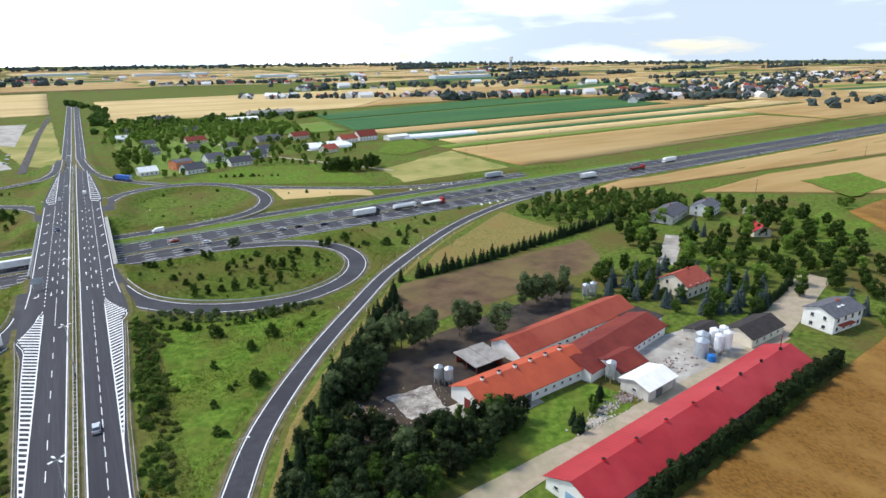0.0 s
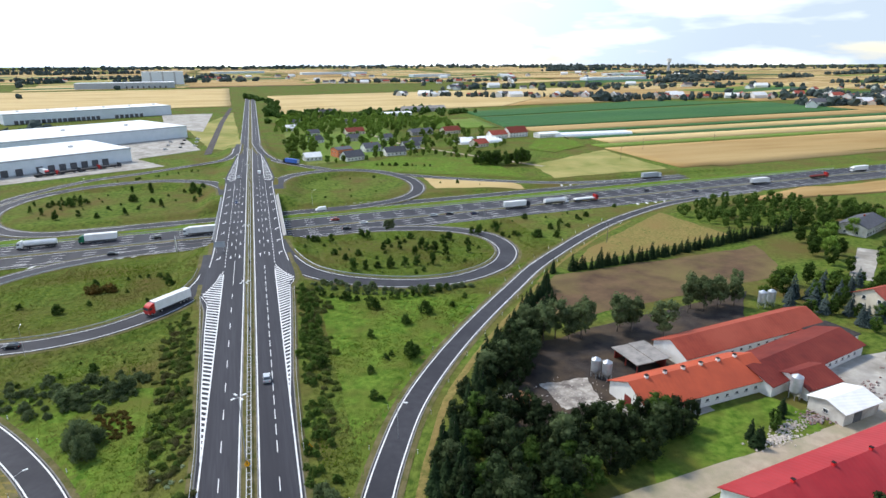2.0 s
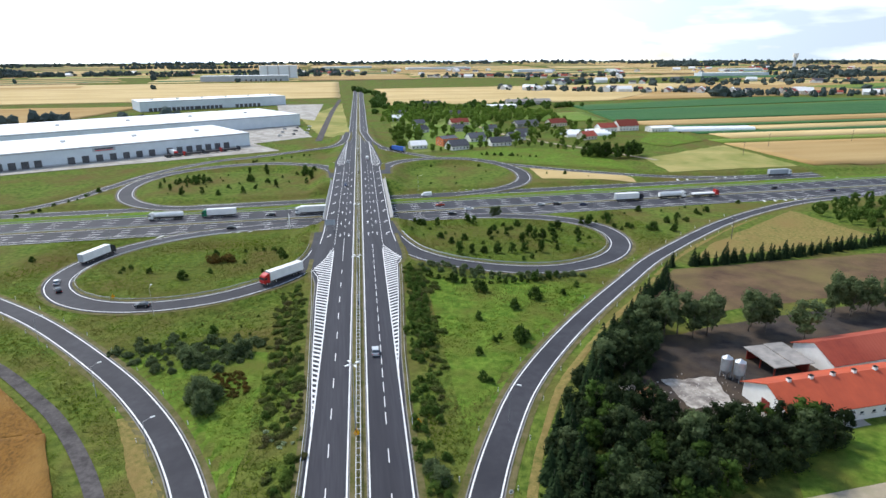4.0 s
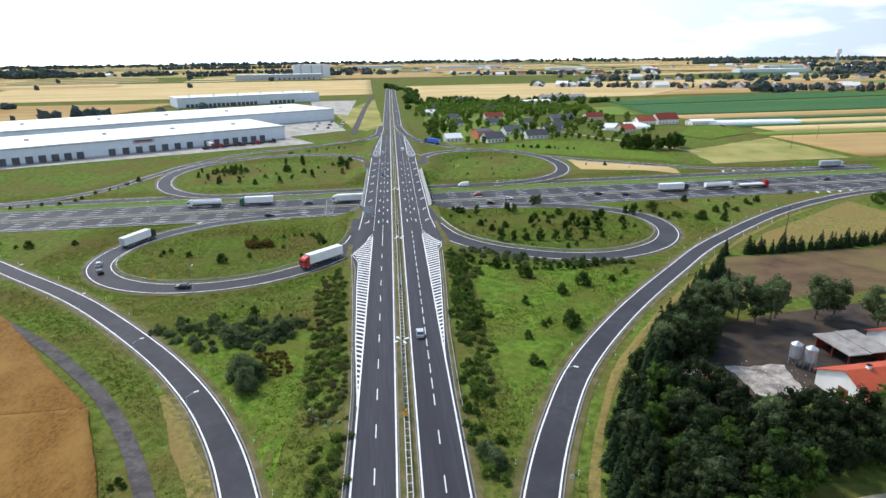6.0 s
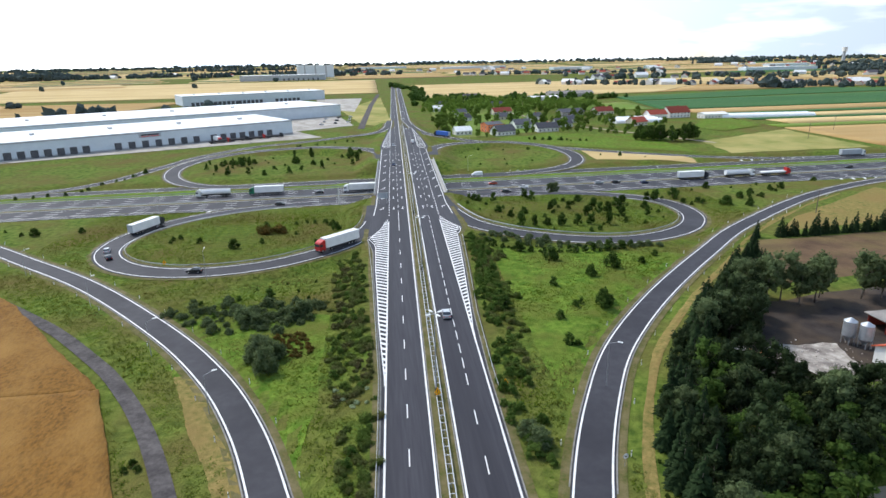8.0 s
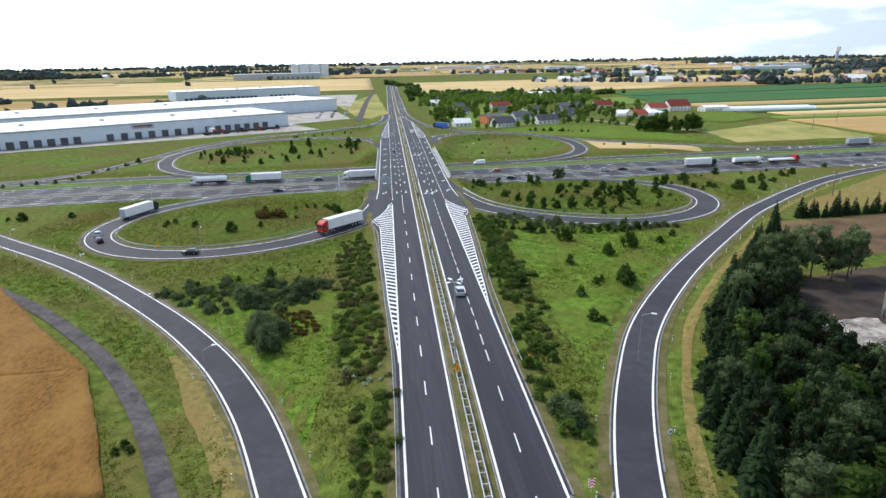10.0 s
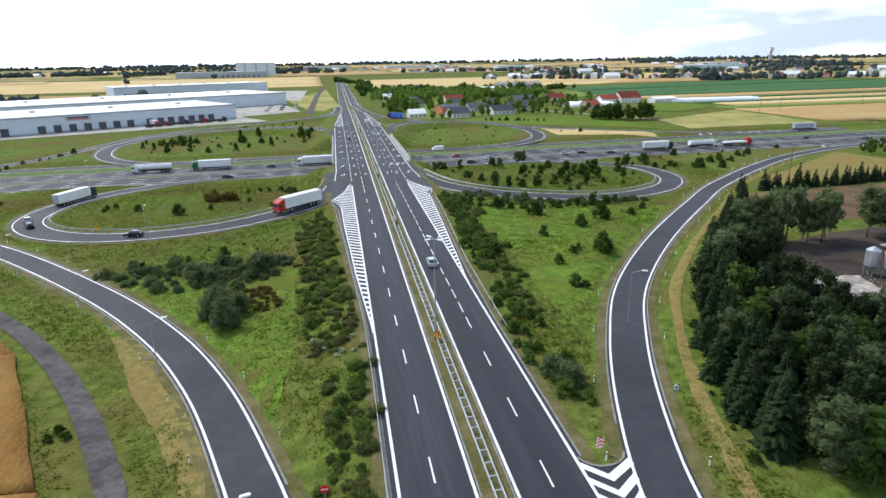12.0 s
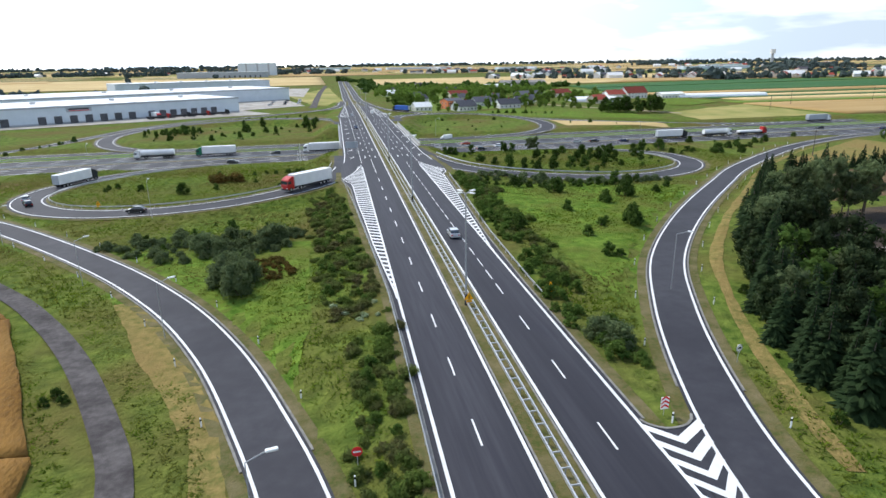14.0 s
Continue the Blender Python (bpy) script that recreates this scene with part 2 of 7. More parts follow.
DOCK = material("dock_door", (0.075, 0.080, 0.085), 0.6, 0, (0.12, 0.12, 0.13), 0.3)
GLASS = material("window_glass", (0.035, 0.045, 0.055), 0.12, 0.0, spec=0.8)
FRAMEW = material("white_frame", (0.75, 0.75, 0.74), 0.5)
WOODRED = material("red_brown_door", (0.20, 0.035, 0.028), 0.7, 0, (0.14, 0.03, 0.025), 1.0)
BLUEDOOR = material("blue_door", (0.25, 0.42, 0.58), 0.6, 0, (0.20, 0.34, 0.48), 0.8)
SILO = material("zinc_silo", (0.50, 0.53, 0.56), 0.42, 0.7, (0.40, 0.43, 0.46), 1.2)
SILOWHITE = material("white_silo", (0.74, 0.76, 0.78), 0.5, 0.1, (0.62, 0.64, 0.67), 1.0)
TANKBLUE = material("blue_tank", (0.03, 0.16, 0.46), 0.5)
RUBBLE = material("rubble", (0.50, 0.46, 0.42), 0.95, 0, (0.34, 0.29, 0.25), 2.0, None, 0.1, 0.4, 4.0, spread=0.3)
SCRAP = material("scrap_heap", (0.22, 0.10, 0.09), 0.8, 0, (0.40, 0.38, 0.36), 1.2, None, 0.1, 0.4, 4.0, spread=0.3)
BARK = material("bark", (0.10, 0.080, 0.062), 0.95, 0, (0.17, 0.15, 0.13), 2.0, None, 0.1, 0.5, 6.0)
LEAF_A = leafy(material("broad_leaves", (0.040, 0.078, 0.016), 0.75, 0, (0.078, 0.128, 0.026), 0.9, None, 0.1, spread=0.28, spec=0.05), 0.45)
LEAF_B = leafy(material("willow_leaves", (0.076, 0.110, 0.046), 0.75, 0, (0.135, 0.170, 0.076), 0.9, None, 0.1, spread=0.25, spec=0.05), 0.45)
# dark thicket green, lowered further in colour to suggest shade inside the woods
LEAF_C = leafy(material("dense_thicket_leaves", (0.019, 0.033, 0.012), 0.8, 0, (0.036, 0.054, 0.019), 0.7, None, 0.1, spread=0.3), 0.25)
NEEDLE = leafy(material("spruce_needles", (0.015, 0.030, 0.012), 0.85, 0, (0.028, 0.046, 0.018), 0.9, None, 0.1, spread=0.25, spec=0.04), 0.2)
NEEDLE_B = leafy(material("blue_spruce_needles", (0.045, 0.066, 0.062), 0.8, 0, (0.065, 0.088, 0.082), 0.9, None, 0.1, spread=0.2), 0.15)
# leaf green tinted bluish: distance haze is put into the colour
HAZELEAF = material("hazy_wood_leaves", (0.048, 0.066, 0.064), 0.95, 0, (0.072, 0.092, 0.082), 0.02, spec=0.02)
WEEDLEAF = leafy(material("bramble_leaves", (0.078, 0.128, 0.024), 0.8, 0, (0.155, 0.215, 0.050), 0.45, (0.130, 0.115, 0.052), 0.16, spec=0.03), 0.5)
SHRUBLEAF = leafy(material("embankment_shrub_leaves", (0.062, 0.120, 0.024), 0.8, 0, (0.132, 0.200, 0.044), 0.5, None, 0.1, spec=0.03), 0.48)
RUSTLEAF = leafy(material("rust_brown_weeds", (0.140, 0.080, 0.022), 0.85, 0, (0.090, 0.085, 0.024), 0.6, None, 0.1, spec=0.03), 0.40)
SAND = material("orange_sand", (0.42, 0.22, 0.11), 0.95, 0, (0.34, 0.18, 0.10), 1.2, None, 0.1, 0.3, 4.0)
# garden leaf green with the village's sunlit brightness put into the colour
LEAF_D = leafy(material("sunlit_garden_leaves", (0.095, 0.165, 0.030), 0.75, 0, (0.165, 0.240, 0.042), 0.6, None, 0.1, spread=0.35, spec=0.05), 0.5)
TUFT = leafy(material("grass_blades", (0.070, 0.130, 0.010), 0.95, 0, (0.170, 0.220, 0.028), 0.5, (0.150, 0.130, 0.042), 0.05, spec=0.03), 0.50)
SPLASH = material("white_flowers", (0.40, 0.45, 0.28), 0.8, 0, (0.16, 0.22, 0.08), 1.6)
POLY = material("greenhouse_film", (0.78, 0.79, 0.78), 0.4)
TRAILER = material("trailer_white", (0.80, 0.80, 0.79), 0.5, 0, (0.70, 0.70, 0.69), 0.4)
CABRED = material("cab_red", (0.46, 0.03, 0.028), 0.35, coat=0.4)
CABGREEN = material("cab_green", (0.02, 0.17, 0.09), 0.35, coat=0.4)
CABDARK = material("cab_dark", (0.03, 0.032, 0.04), 0.35, coat=0.4)
CABWHITE = material("cab_white", (0.78, 0.78, 0.77), 0.35, coat=0.4)
TRUCKBLUE = material("blue_curtain", (0.045, 0.12, 0.42), 0.55, 0, (0.07, 0.16, 0.5), 0.6)
CHASSIS = material("chassis_steel", (0.045, 0.045, 0.048), 0.7)
TYRE = material("tyre", (0.018, 0.018, 0.018), 0.9)
RIM = material("rim", (0.5, 0.5, 0.5), 0.4, 0.7)
SILVER = material("silver_paint", (0.50, 0.52, 0.54), 0.35, 0.4, coat=0.5)
CARBLACK = material("black_paint", (0.02, 0.022, 0.026), 0.3, 0.2, coat=0.5)
CARBLUE = material("navy_paint", (0.03, 0.045, 0.11), 0.3, 0.2, coat=0.5)
CARRED = material("red_paint", (0.42, 0.06, 0.03), 0.3, 0.1, coat=0.5)

# ---- mesh helpers ----
def mesh_of(name, verts, faces, mats, index=None, smooth=False):
    me = bpy.data.meshes.new(name)
    me.from_pydata([tuple(v) for v in verts], [], [tuple(f) for f in faces])
    for m in (mats if isinstance(mats, (list, tuple)) else [mats]):
        me.materials.append(m)
    if index is not None:
        me.polygons.foreach_set("material_index", index)
    if smooth:
        me.polygons.foreach_set("use_smooth", [True] * len(me.polygons))
    me.update()
    return me


def bm_mesh(name, bm, mat, smooth=False):
    me = bpy.data.meshes.new(name)
    bm.to_mesh(me)
    bm.free()
    me.materials.append(mat)
    if smooth:
        me.polygons.foreach_set("use_smooth", [True] * len(me.polygons))
    return me


def put(name, me, parent=None, m=None, label=""):
    ob = new(name, me)
    if parent is not None:
        ob.parent = parent
    if m is not None:
        ob.matrix_basis = m
    if label:
        ob["label"] = label
    return ob


def part(name, bm, mat, parent, label="", smooth=False):
    return put(name, bm_mesh(name, bm, mat, smooth), parent, None, label)


def box(bm, x0, x1, y0, y1, z0, z1, bevel=0.0):
    vs = bmesh.ops.create_cube(bm, size=1)["verts"]
    for v in vs:
        v.co = Vector(((x0 + x1) / 2 + v.co.x * (x1 - x0), (y0 + y1) / 2 + v.co.y * (y1 - y0), (z0 + z1) / 2 + v.co.z * (z1 - z0)))
    if bevel:
        es = list({e for v in vs for e in v.link_edges})
        bmesh.ops.bevel(bm, geom=es, offset=bevel, segments=2, affect="EDGES")
    return bm


def boxbm(*a, bevel=0.0):
    return box(bmesh.new(), *a, bevel=bevel)


def tube(bm, a, b, r0, r1=None, n=8):
    a, b = Vector(a), Vector(b)
    r1 = r0 if r1 is None else r1
    q = (b - a).to_track_quat("Z", "Y")
    ring = []
    for c, r in ((a, r0), (b, r1)):
        ring.append([bm.verts.new(c + q @ Vector((math.cos(2 * math.pi * k / n) * r, math.sin(2 * math.pi * k / n) * r, 0))) for k in range(n)])
    for k in range(n):
        bm.faces.new((ring[0][k], ring[0][(k + 1) % n], ring[1][(k + 1) % n], ring[1][k]))
    bm.faces.new(ring[0][::-1])
    bm.faces.new(ring[1])
    return bm


def smooth01(t):
    t = np.clip(t, 0, 1)
    return t * t * (3 - 2 * t)


def spline(pts, step=3.0):
    """Catmull-Rom through (x, y, z) points, resampled at even steps."""
    p = np.array([2 * np.array(pts[0], float) - np.array(pts[1], float), *[np.array(q, float) for q in pts], 2 * np.array(pts[-1], float) - np.array(pts[-2], float)])
    out = []
    for i in range(1, len(p) - 2):
        for u in np.linspace(0, 1, 24, endpoint=False):
            out.append(0.5 * (2 * p[i] + (p[i + 1] - p[i - 1]) * u + (2 * p[i - 1] - 5 * p[i] + 4 * p[i + 1] - p[i + 2]) * u * u + (3 * p[i] - p[i - 1] - 3 * p[i + 1] + p[i + 2]) * u ** 3))
    out.append(p[-2])
    out = np.array(out)
    s = np.r_[0, np.cumsum(np.linalg.norm(np.diff(out, axis=0), axis=1))]
    t = np.linspace(0, s[-1], max(2, int(s[-1] / step) + 1))
    return np.stack([np.interp(t, s, out[:, k]) for k in range(3)], 1)


def sides(line):
    d = np.gradient(line[:, :2], axis=0)
    d /= np.linalg.norm(d, axis=1)[:, None]
    return np.stack([d[:, 1], -d[:, 0]], 1)          # to the right of the way


def strip(name, line, a, b, dz, mat, parent=None, thick=0.0):
    """A ribbon along a line between the offsets a and b (right is plus); numbers, or one per point."""
    nrm = sides(line)
    a, b = np.broadcast_to(a, len(line)), np.broadcast_to(b, len(line))
    va = np.c_[line[:, :2] + nrm * a[:, None], line[:, 2] + dz]
    vb = np.c_[line[:, :2] + nrm * b[:, None], line[:, 2] + dz]
    n = len(line)
    verts = [*va, *vb]
    faces = [(i, n + i, n + i + 1, i + 1) for i in range(n - 1)]
    if thick:
        verts += [*(va - (0, 0, thick)), *(vb - (0, 0, thick))]
        faces += [(i, i + 1, 2 * n + i + 1, 2 * n + i) for i in range(n - 1)]
        faces += [(n + i + 1, n + i, 3 * n + i, 3 * n + i + 1) for i in range(n - 1)]
    return put(name, mesh_of(name, verts, faces, mat), parent)


# ---- plan of the roads: centre lines with heights ----
def axis_x(y):
    return -10.4 + 0.0265 * (y - 85.0)


def main_z(y):
    return -4.0 * smooth01((np.asarray(y, float) - 390.0) / 330.0)


MAIN = np.array([(axis_x(y), y, float(main_z(y))) for y in np.arange(-400.0, 1330.0, 3.0)])
SE_LOOP = spline([(4.5, 262, 0), (5.6, 248, 0), (8.2, 233, -0.1), (13.2, 219.5, -0.4), (23, 208.5, -0.8), (36, 201, -1.2), (49, 197.2, -1.6), (62.5, 197.2, -2), (75.5, 202, -2.4), (87, 210.5, -2.8), (95.5, 223, -3.2), (99.5, 238, -3.8), (98.5, 254, -4.5), (91, 268, -5.2), (77, 279, -5.8), (52, 286.5, -5.95), (20, 288.5, -5.97)])
SW_LOOP = spline([(-19.3, 250, 0), (-19.8, 232, 0), (-22.0, 217, 0), (-28.5, 203, -0.3), (-38.8, 193.5, -0.8), (-52, 187.3, -1.4), (-67.8, 185.8, -2), (-83.5, 189.8, -2.6), (-97.5, 200, -3.2), (-106.5, 215.2, -3.7), (-107.5, 232.8, -4.2), (-101.8, 249.5, -4.7), (-90.5, 264.5, -5.2), (-74, 276.5, -5.8), (-48, 284, -5.95), (-20, 286.5, -5.97)])
NW_LOOP = spline([(-15.5, 365, 0), (-17.5, 388, -0.2), (-26, 409, -0.8), (-42, 423, -1.2), (-60, 431, -1.6), (-84, 433, -2.4), (-108, 426, -3.2), (-126, 410, -4), (-134.5, 386, -4.6), (-131.5, 361, -5.2), (-120, 341, -5.6), (-100, 328.5, -5.85), (-70, 328, -5.95), (-40, 329.5, -5.97)])
NE_LOOP = spline([(12.0, 372, 0), (14.0, 393, -0.2), (21, 411, -0.6), (34, 424, -1.0), (54, 432, -1.6), (75, 430, -2.4), (91, 417, -3.2), (100.0, 397, -4), (100.5, 375, -4.6), (93.5, 356.5, -5.2), (78, 343.0, -5.6), (55, 336.0, -5.9), (25, 333.5, -5.97)])
SE_RAMP = spline([(-6.6, -60, 0), (-4.5, 0, 0), (-0.2, 42, 0), (3.5, 68, 0), (8.2, 84.2, 0), (16.7, 103.9, -0.35), (28.5, 124.9, -0.8), (49.0, 150.6, -1.1), (77.1, 180.3, -1.5), (105.5, 208.0, -2.2), (159.4, 249.3, -3.6), (212, 278, -5.0), (254, 290.5, -5.9), (300, 296, -5.98)])
SW_RAMP = spline([(-19.5, -60, 0), (-21.5, 0, -0.5), (-25, 40, -1.2), (-30.2, 72, -1.6), (-35.5, 90.5, -1.8), (-42.2, 107.9, -2.0), (-52.0, 126, -2.2), (-68, 148.1, -2.5), (-96.3, 180.1, -2.9), (-125.7, 206.8, -3.4), (-160, 236, -4.4), (-205, 260, -5.4), (-260, 270, -5.95)])
NE_RAMP = spline([(8.0, 600, -1.9), (9.5, 555, -1.2), (12.5, 522, -1.6), (19, 495, -2.2), (34.5, 471, -3.0), (56, 449, -4.0), (80, 432, -4.3), (104, 412.5, -4.6), (137, 387, -5.0), (182, 362, -5.5), (225, 352, -5.95), (290, 353, -5.98)])
NW_RAMP = spline([(-7.6, 600, -1.9), (-8.6, 565, -1.2), (-11, 533, -1.4), (-20.5, 507, -2.0), (-46, 492.5, -3.0), (-78, 476, -4.0), (-105, 461, -4.2), (-132, 425, -4.5), (-146, 388, -5.0), (-162, 349, -5.5), (-190, 329, -5.95), (-250, 320, -5.98)])
FARM_TRACK = spline([(-40, 40, -1.8), (-42.5, 62, -1.9), (-46.3, 81.7, -2.0), (-50.2, 92.0, -2.05), (-58.1, 107.6, -2.1), (-67.4, 122.1, -2.2), (-77.5, 134.8, -2.3), (-100, 158, -2.5), (-140, 190, -3.0), (-200, 222, -3.6)])
MWAY_SLOPE = 0.047


def mway_y(x, v):
    return v + MWAY_SLOPE * x


MWAY = np.array([(x, mway_y(x, 309.0), -6.0) for x in np.arange(-1500.0, 2400.0, 6.0)])


# ---- the ground: one sheet with embankments and the cutting ----
def base_z(x, y):
    x, y = np.asarray(x, float), np.asarray(y, float)
    north = smooth01((y - 120) / 190)
    z = -0.35 - 4.3 * north
    z = z - 1.9 * smooth01((-22 - x) / 26) * (1 - north)
    r = np.minimum(np.hypot(x, y), 4450.0)
    z = z + 17.0 * (np.clip(r - 1700, 0, None) / 3200) ** 2
    return z


GROUND_ROADS = [(FARM_TRACK, 2.0), (SE_RAMP, 3.9), (SW_RAMP, 3.9), (NE_RAMP, 3.9), (NW_RAMP, 3.9), (SE_LOOP, 4.6), (SW_LOOP, 4.6), (NW_LOOP, 4.6), (NE_LOOP, 4.6)]


def near_road(line, x, y):
    d = np.full(len(x), 1e9)
    z = np.zeros(len(x))
    for k in range(len(line)):
        e = (x - line[k, 0]) ** 2 + (y - line[k, 1]) ** 2
        w = e < d
        d[w] = e[w]
        z[w] = line[k, 2]
    return np.sqrt(d), z


def ground_z(x, y):
    x, y = np.ravel(np.asarray(x, float)), np.ravel(np.asarray(y, float))
    z = base_z(x, y)
    core = np.where((x > -330) & (x < 340) & (y > -120) & (y < 760))[0]
    if not len(core):
        far = (np.abs(y - mway_y(x, 309)) < 60)
        z[far] = np.minimum(z[far], -6.2)
        return z
    cx, cy, cz = x[core], y[core], z[core]

    def blend(d, zr, half, cz):
        gap = np.clip((d - half - 1.6) / (2.2 * np.abs(cz - zr) + 1.5), 0, 1)
        w = 1 - smooth01(gap)
        return cz + (zr - 0.14 - cz) * w

    off = np.abs(cx - axis_x(cy))
    half = np.interp(cy, [100, 200, 420, 520], [10.8, 16.0, 16.0, 10.8])
    cz = blend(off, main_z(cy), half, cz)
    for line, hw in GROUND_ROADS:
        d, zr = near_road(line[::2], cx, cy)
        cz = blend(d, zr, hw, cz)
    v = cy - mway_y(cx, 0)
    d = np.abs(v - 309.5)
    cz = blend(d, np.full(len(cx), -6.0), 30.5, cz)
    for line, hw in GROUND_ROADS:
        d, zr = near_road(line, cx, cy)
        inside = d < hw + 2.0
        cz[inside] = np.where(d[inside] < hw + 0.6, zr[inside] - 0.14, np.minimum(cz[inside], zr[inside] - 0.14))
    deck = (off < half + 1.5) & ((cy < 268) | (cy > 356)) & (cy < 620)
    cz[deck] = main_z(cy[deck]) - 0.14
    z[core] = cz
    rest = np.ones(len(x), bool)
    rest[core] = False
    far = rest & (np.abs(y - mway_y(x, 309)) < 60)
    z[far] = np.minimum(z[far], -6.2)
    return z


def spread_axis(lo, hi, step, reach, grow=1.14):
    a = list(np.arange(lo, hi + 0.1, step))
    s, c = step, a[-1]
    up = []
    while c < reach:
        s *= grow
        c += s
        up.append(c)
    s, c = step, a[0]
    dn = []
    while c > -reach:
        s *= grow
        c -= s
        dn.append(c)
    return np.array(dn[::-1] + a + up)


gx, gy = spread_axis(-160, 250, 2.2, 5600), spread_axis(50, 470, 2.2, 5600)
GX, GY = np.meshgrid(gx, gy)
GZ = ground_z(GX, GY)
nx, ny = len(gx), len(gy)
quads = [(j * nx + i, j * nx + i + 1, (j + 1) * nx + i + 1, (j + 1) * nx + i) for j in range(ny - 1) for i in range(nx - 1)]
ground = put("ground", mesh_of("ground", np.c_[GX.ravel(), GY.ravel(), GZ], quads, GRASS, smooth=True))
tagged(ground, "rolling green and olive grassland with road embankments and cutting", "ground", kind="structure")


def gz(x, y):
    return float(ground_z([x], [y])[0])


def drape(name, corners, dz, mat, label, category, cell=8.0, kind="structure", wall=0.0, ragged=0.0, parent=None):
    """A sheet over the ground between four corners (in turn), dz above it, with an uneven edge and, for crops, a standing rim."""
    a, b, c, d = [np.array(q, float) for q in corners]
    n = int(np.clip(max(np.linalg.norm(b - a), np.linalg.norm(c - d)) / cell, 2, 90))
    m = int(np.clip(max(np.linalg.norm(d - a), np.linalg.norm(c - b)) / cell, 2, 90))
    u, v = np.meshgrid(np.linspace(0, 1, n + 1), np.linspace(0, 1, m + 1))
    u, v = u.ravel()[:, None], v.ravel()[:, None]
    p = a * (1 - u) * (1 - v) + b * u * (1 - v) + c * u * v + d * (1 - u) * v
    if ragged:
        for k in range(len(p)):
            w = noise.noise_vector(Vector((p[k, 0] * 0.09, p[k, 1] * 0.09, 3.0)))
            e = noise.noise_vector(Vector((p[k, 0] * 0.4, p[k, 1] * 0.4, 7.0)))
            p[k] += np.array((w.x + 0.5 * e.x, w.y + 0.5 * e.y)) * ragged
    z = ground_z(p[:, 0], p[:, 1]) + dz
    verts = [tuple(q) for q in np.c_[p, z]]
    s = n + 1
    faces = [(j * s + i, j * s + i + 1, (j + 1) * s + i + 1, (j + 1) * s + i) for j in range(m) for i in range(n)]
    if wall:
        rim = [i for i in range(s)] + [j * s + n for j in range(1, m + 1)] + [m * s + i for i in range(n - 1, -1, -1)] + [j * s for j in range(m - 1, 0, -1)]
        k0 = len(verts)
        verts += [(verts[i][0], verts[i][1], verts[i][2] - wall) for i in rim]
        k = len(rim)
        faces += [(rim[i], k0 + i, k0 + (i + 1) % k, rim[(i + 1) % k]) for i in range(k)]
    return tagged(put(name, mesh_of(name, verts, faces, mat, smooth=True), parent), label, category, kind=kind)


def band(name, line, a, b, o0, o1, mat, label, dz=0.06, ragged=0.5):
    """A strip of ground cover that follows a road at some distance."""
    seg, nrm = line[a:b], sides(line)[a:b]
    rg = np.random.default_rng(len(seg))
    wob = lambda: np.convolve(rg.normal(size=len(seg) + 6), np.ones(7) / 2.6, "valid")
    cols = []
    for u in np.linspace(0, 1, 4):
        o = o0 + (o1 - o0) * u + wob() * ragged * 0.5
        p = seg[:, :2] + nrm * o[:, None]
        cols.append(np.c_[p, ground_z(p[:, 0], p[:, 1]) + dz])
    n = len(seg)
    faces = [(c * n + i, (c + 1) * n + i, (c + 1) * n + i + 1, c * n + i + 1) for c in range(3) for i in range(n - 1)]
    return tagged(put(name, mesh_of(name, np.concatenate(cols), faces, mat)), label, "grass strip", kind="structure")


# ---- roads ----
def lines_for(road, line, half, width=0.3, a=0, b=None, both=True, dz=0.012):
    seg = line[a:b]
    strip("edge_line", seg, half - width, half, dz, PAINT, road)
    if both:
        strip("edge_line", seg, -half, -half + width, dz, PAINT, road)


def quad_piece(name, pts, mat, parent):
    """A flat painted piece from its corners."""
    return put(name, mesh_of(name, pts, [tuple(range(len(pts)))], mat), parent)


left_e = np.interp(MAIN[:, 1], [100, 115, 137, 171, 190, 203, 220, 250, 395, 416, 500, 560, 640], [9.75, 9.9, 11.0, 12.8, 13.4, 15.6, 15.6, 14.6, 14.8, 15.4, 11.5, 10.5, 9.4])
right_e = np.interp(MAIN[:, 1], [20, 116, 142, 157, 175, 192, 206, 212, 222, 250, 393, 410, 500, 560, 640], [9.25, 9.35, 10.0, 10.9, 12.0, 12.9, 13.6, 15.4, 15.4, 13.8, 13.8, 15.4, 11.5, 10.5, 9.4])
main_road = tagged(put("road", None), "dark grey asphalt dual carriageway with fresh white markings", "road", kind="structure")
strip("carriageway", MAIN, -left_e, -1.75, 0.0, ASPHALT, main_road, 0.3)["label"] = "dark grey asphalt carriageway"
strip("carriageway", MAIN, 1.35, right_e, 0.0, ASPHALT, main_road, 0.3)["label"] = "dark grey asphalt carriageway"
strip("verge", MAIN[:222], -left_e[:222] - 1.5, -left_e[:222] + 0.1, -0.05, VERGE, main_road)
strip("verge", MAIN[:222], right_e[:222] - 0.1, right_e[:222] + 1.5, -0.05, VERGE, main_road)
strip("median", MAIN, -1.76, 1.36, -0.02, VERGE, main_road)["label"] = "dry grass median strip"
for o in (-1.72, 1.32):
    strip("kerb", MAIN, o - 0.09, o + 0.09, 0.07, KERB, main_road, 0.12)
for o in (-2.1, 1.68):
    strip("edge_line", MAIN, o - 0.15, o + 0.15, 0.012, PAINT, main_road)
M_SOUTH = MAIN[MAIN[:, 1] < 226]
M_NORTH = MAIN[MAIN[:, 1] > 408]
LEFT_LINE, RIGHT_LINE, LEFT_LANE, RIGHT_LANE = -9.1, 8.75, -5.58, 5.2
for o in (LEFT_LINE, RIGHT_LINE):
    strip("edge_line", M_SOUTH, o - 0.16, o + 0.16, 0.012, PAINT, main_road)
    strip("edge_line", M_NORTH, o - 0.16, o + 0.16, 0.012, PAINT, main_road)
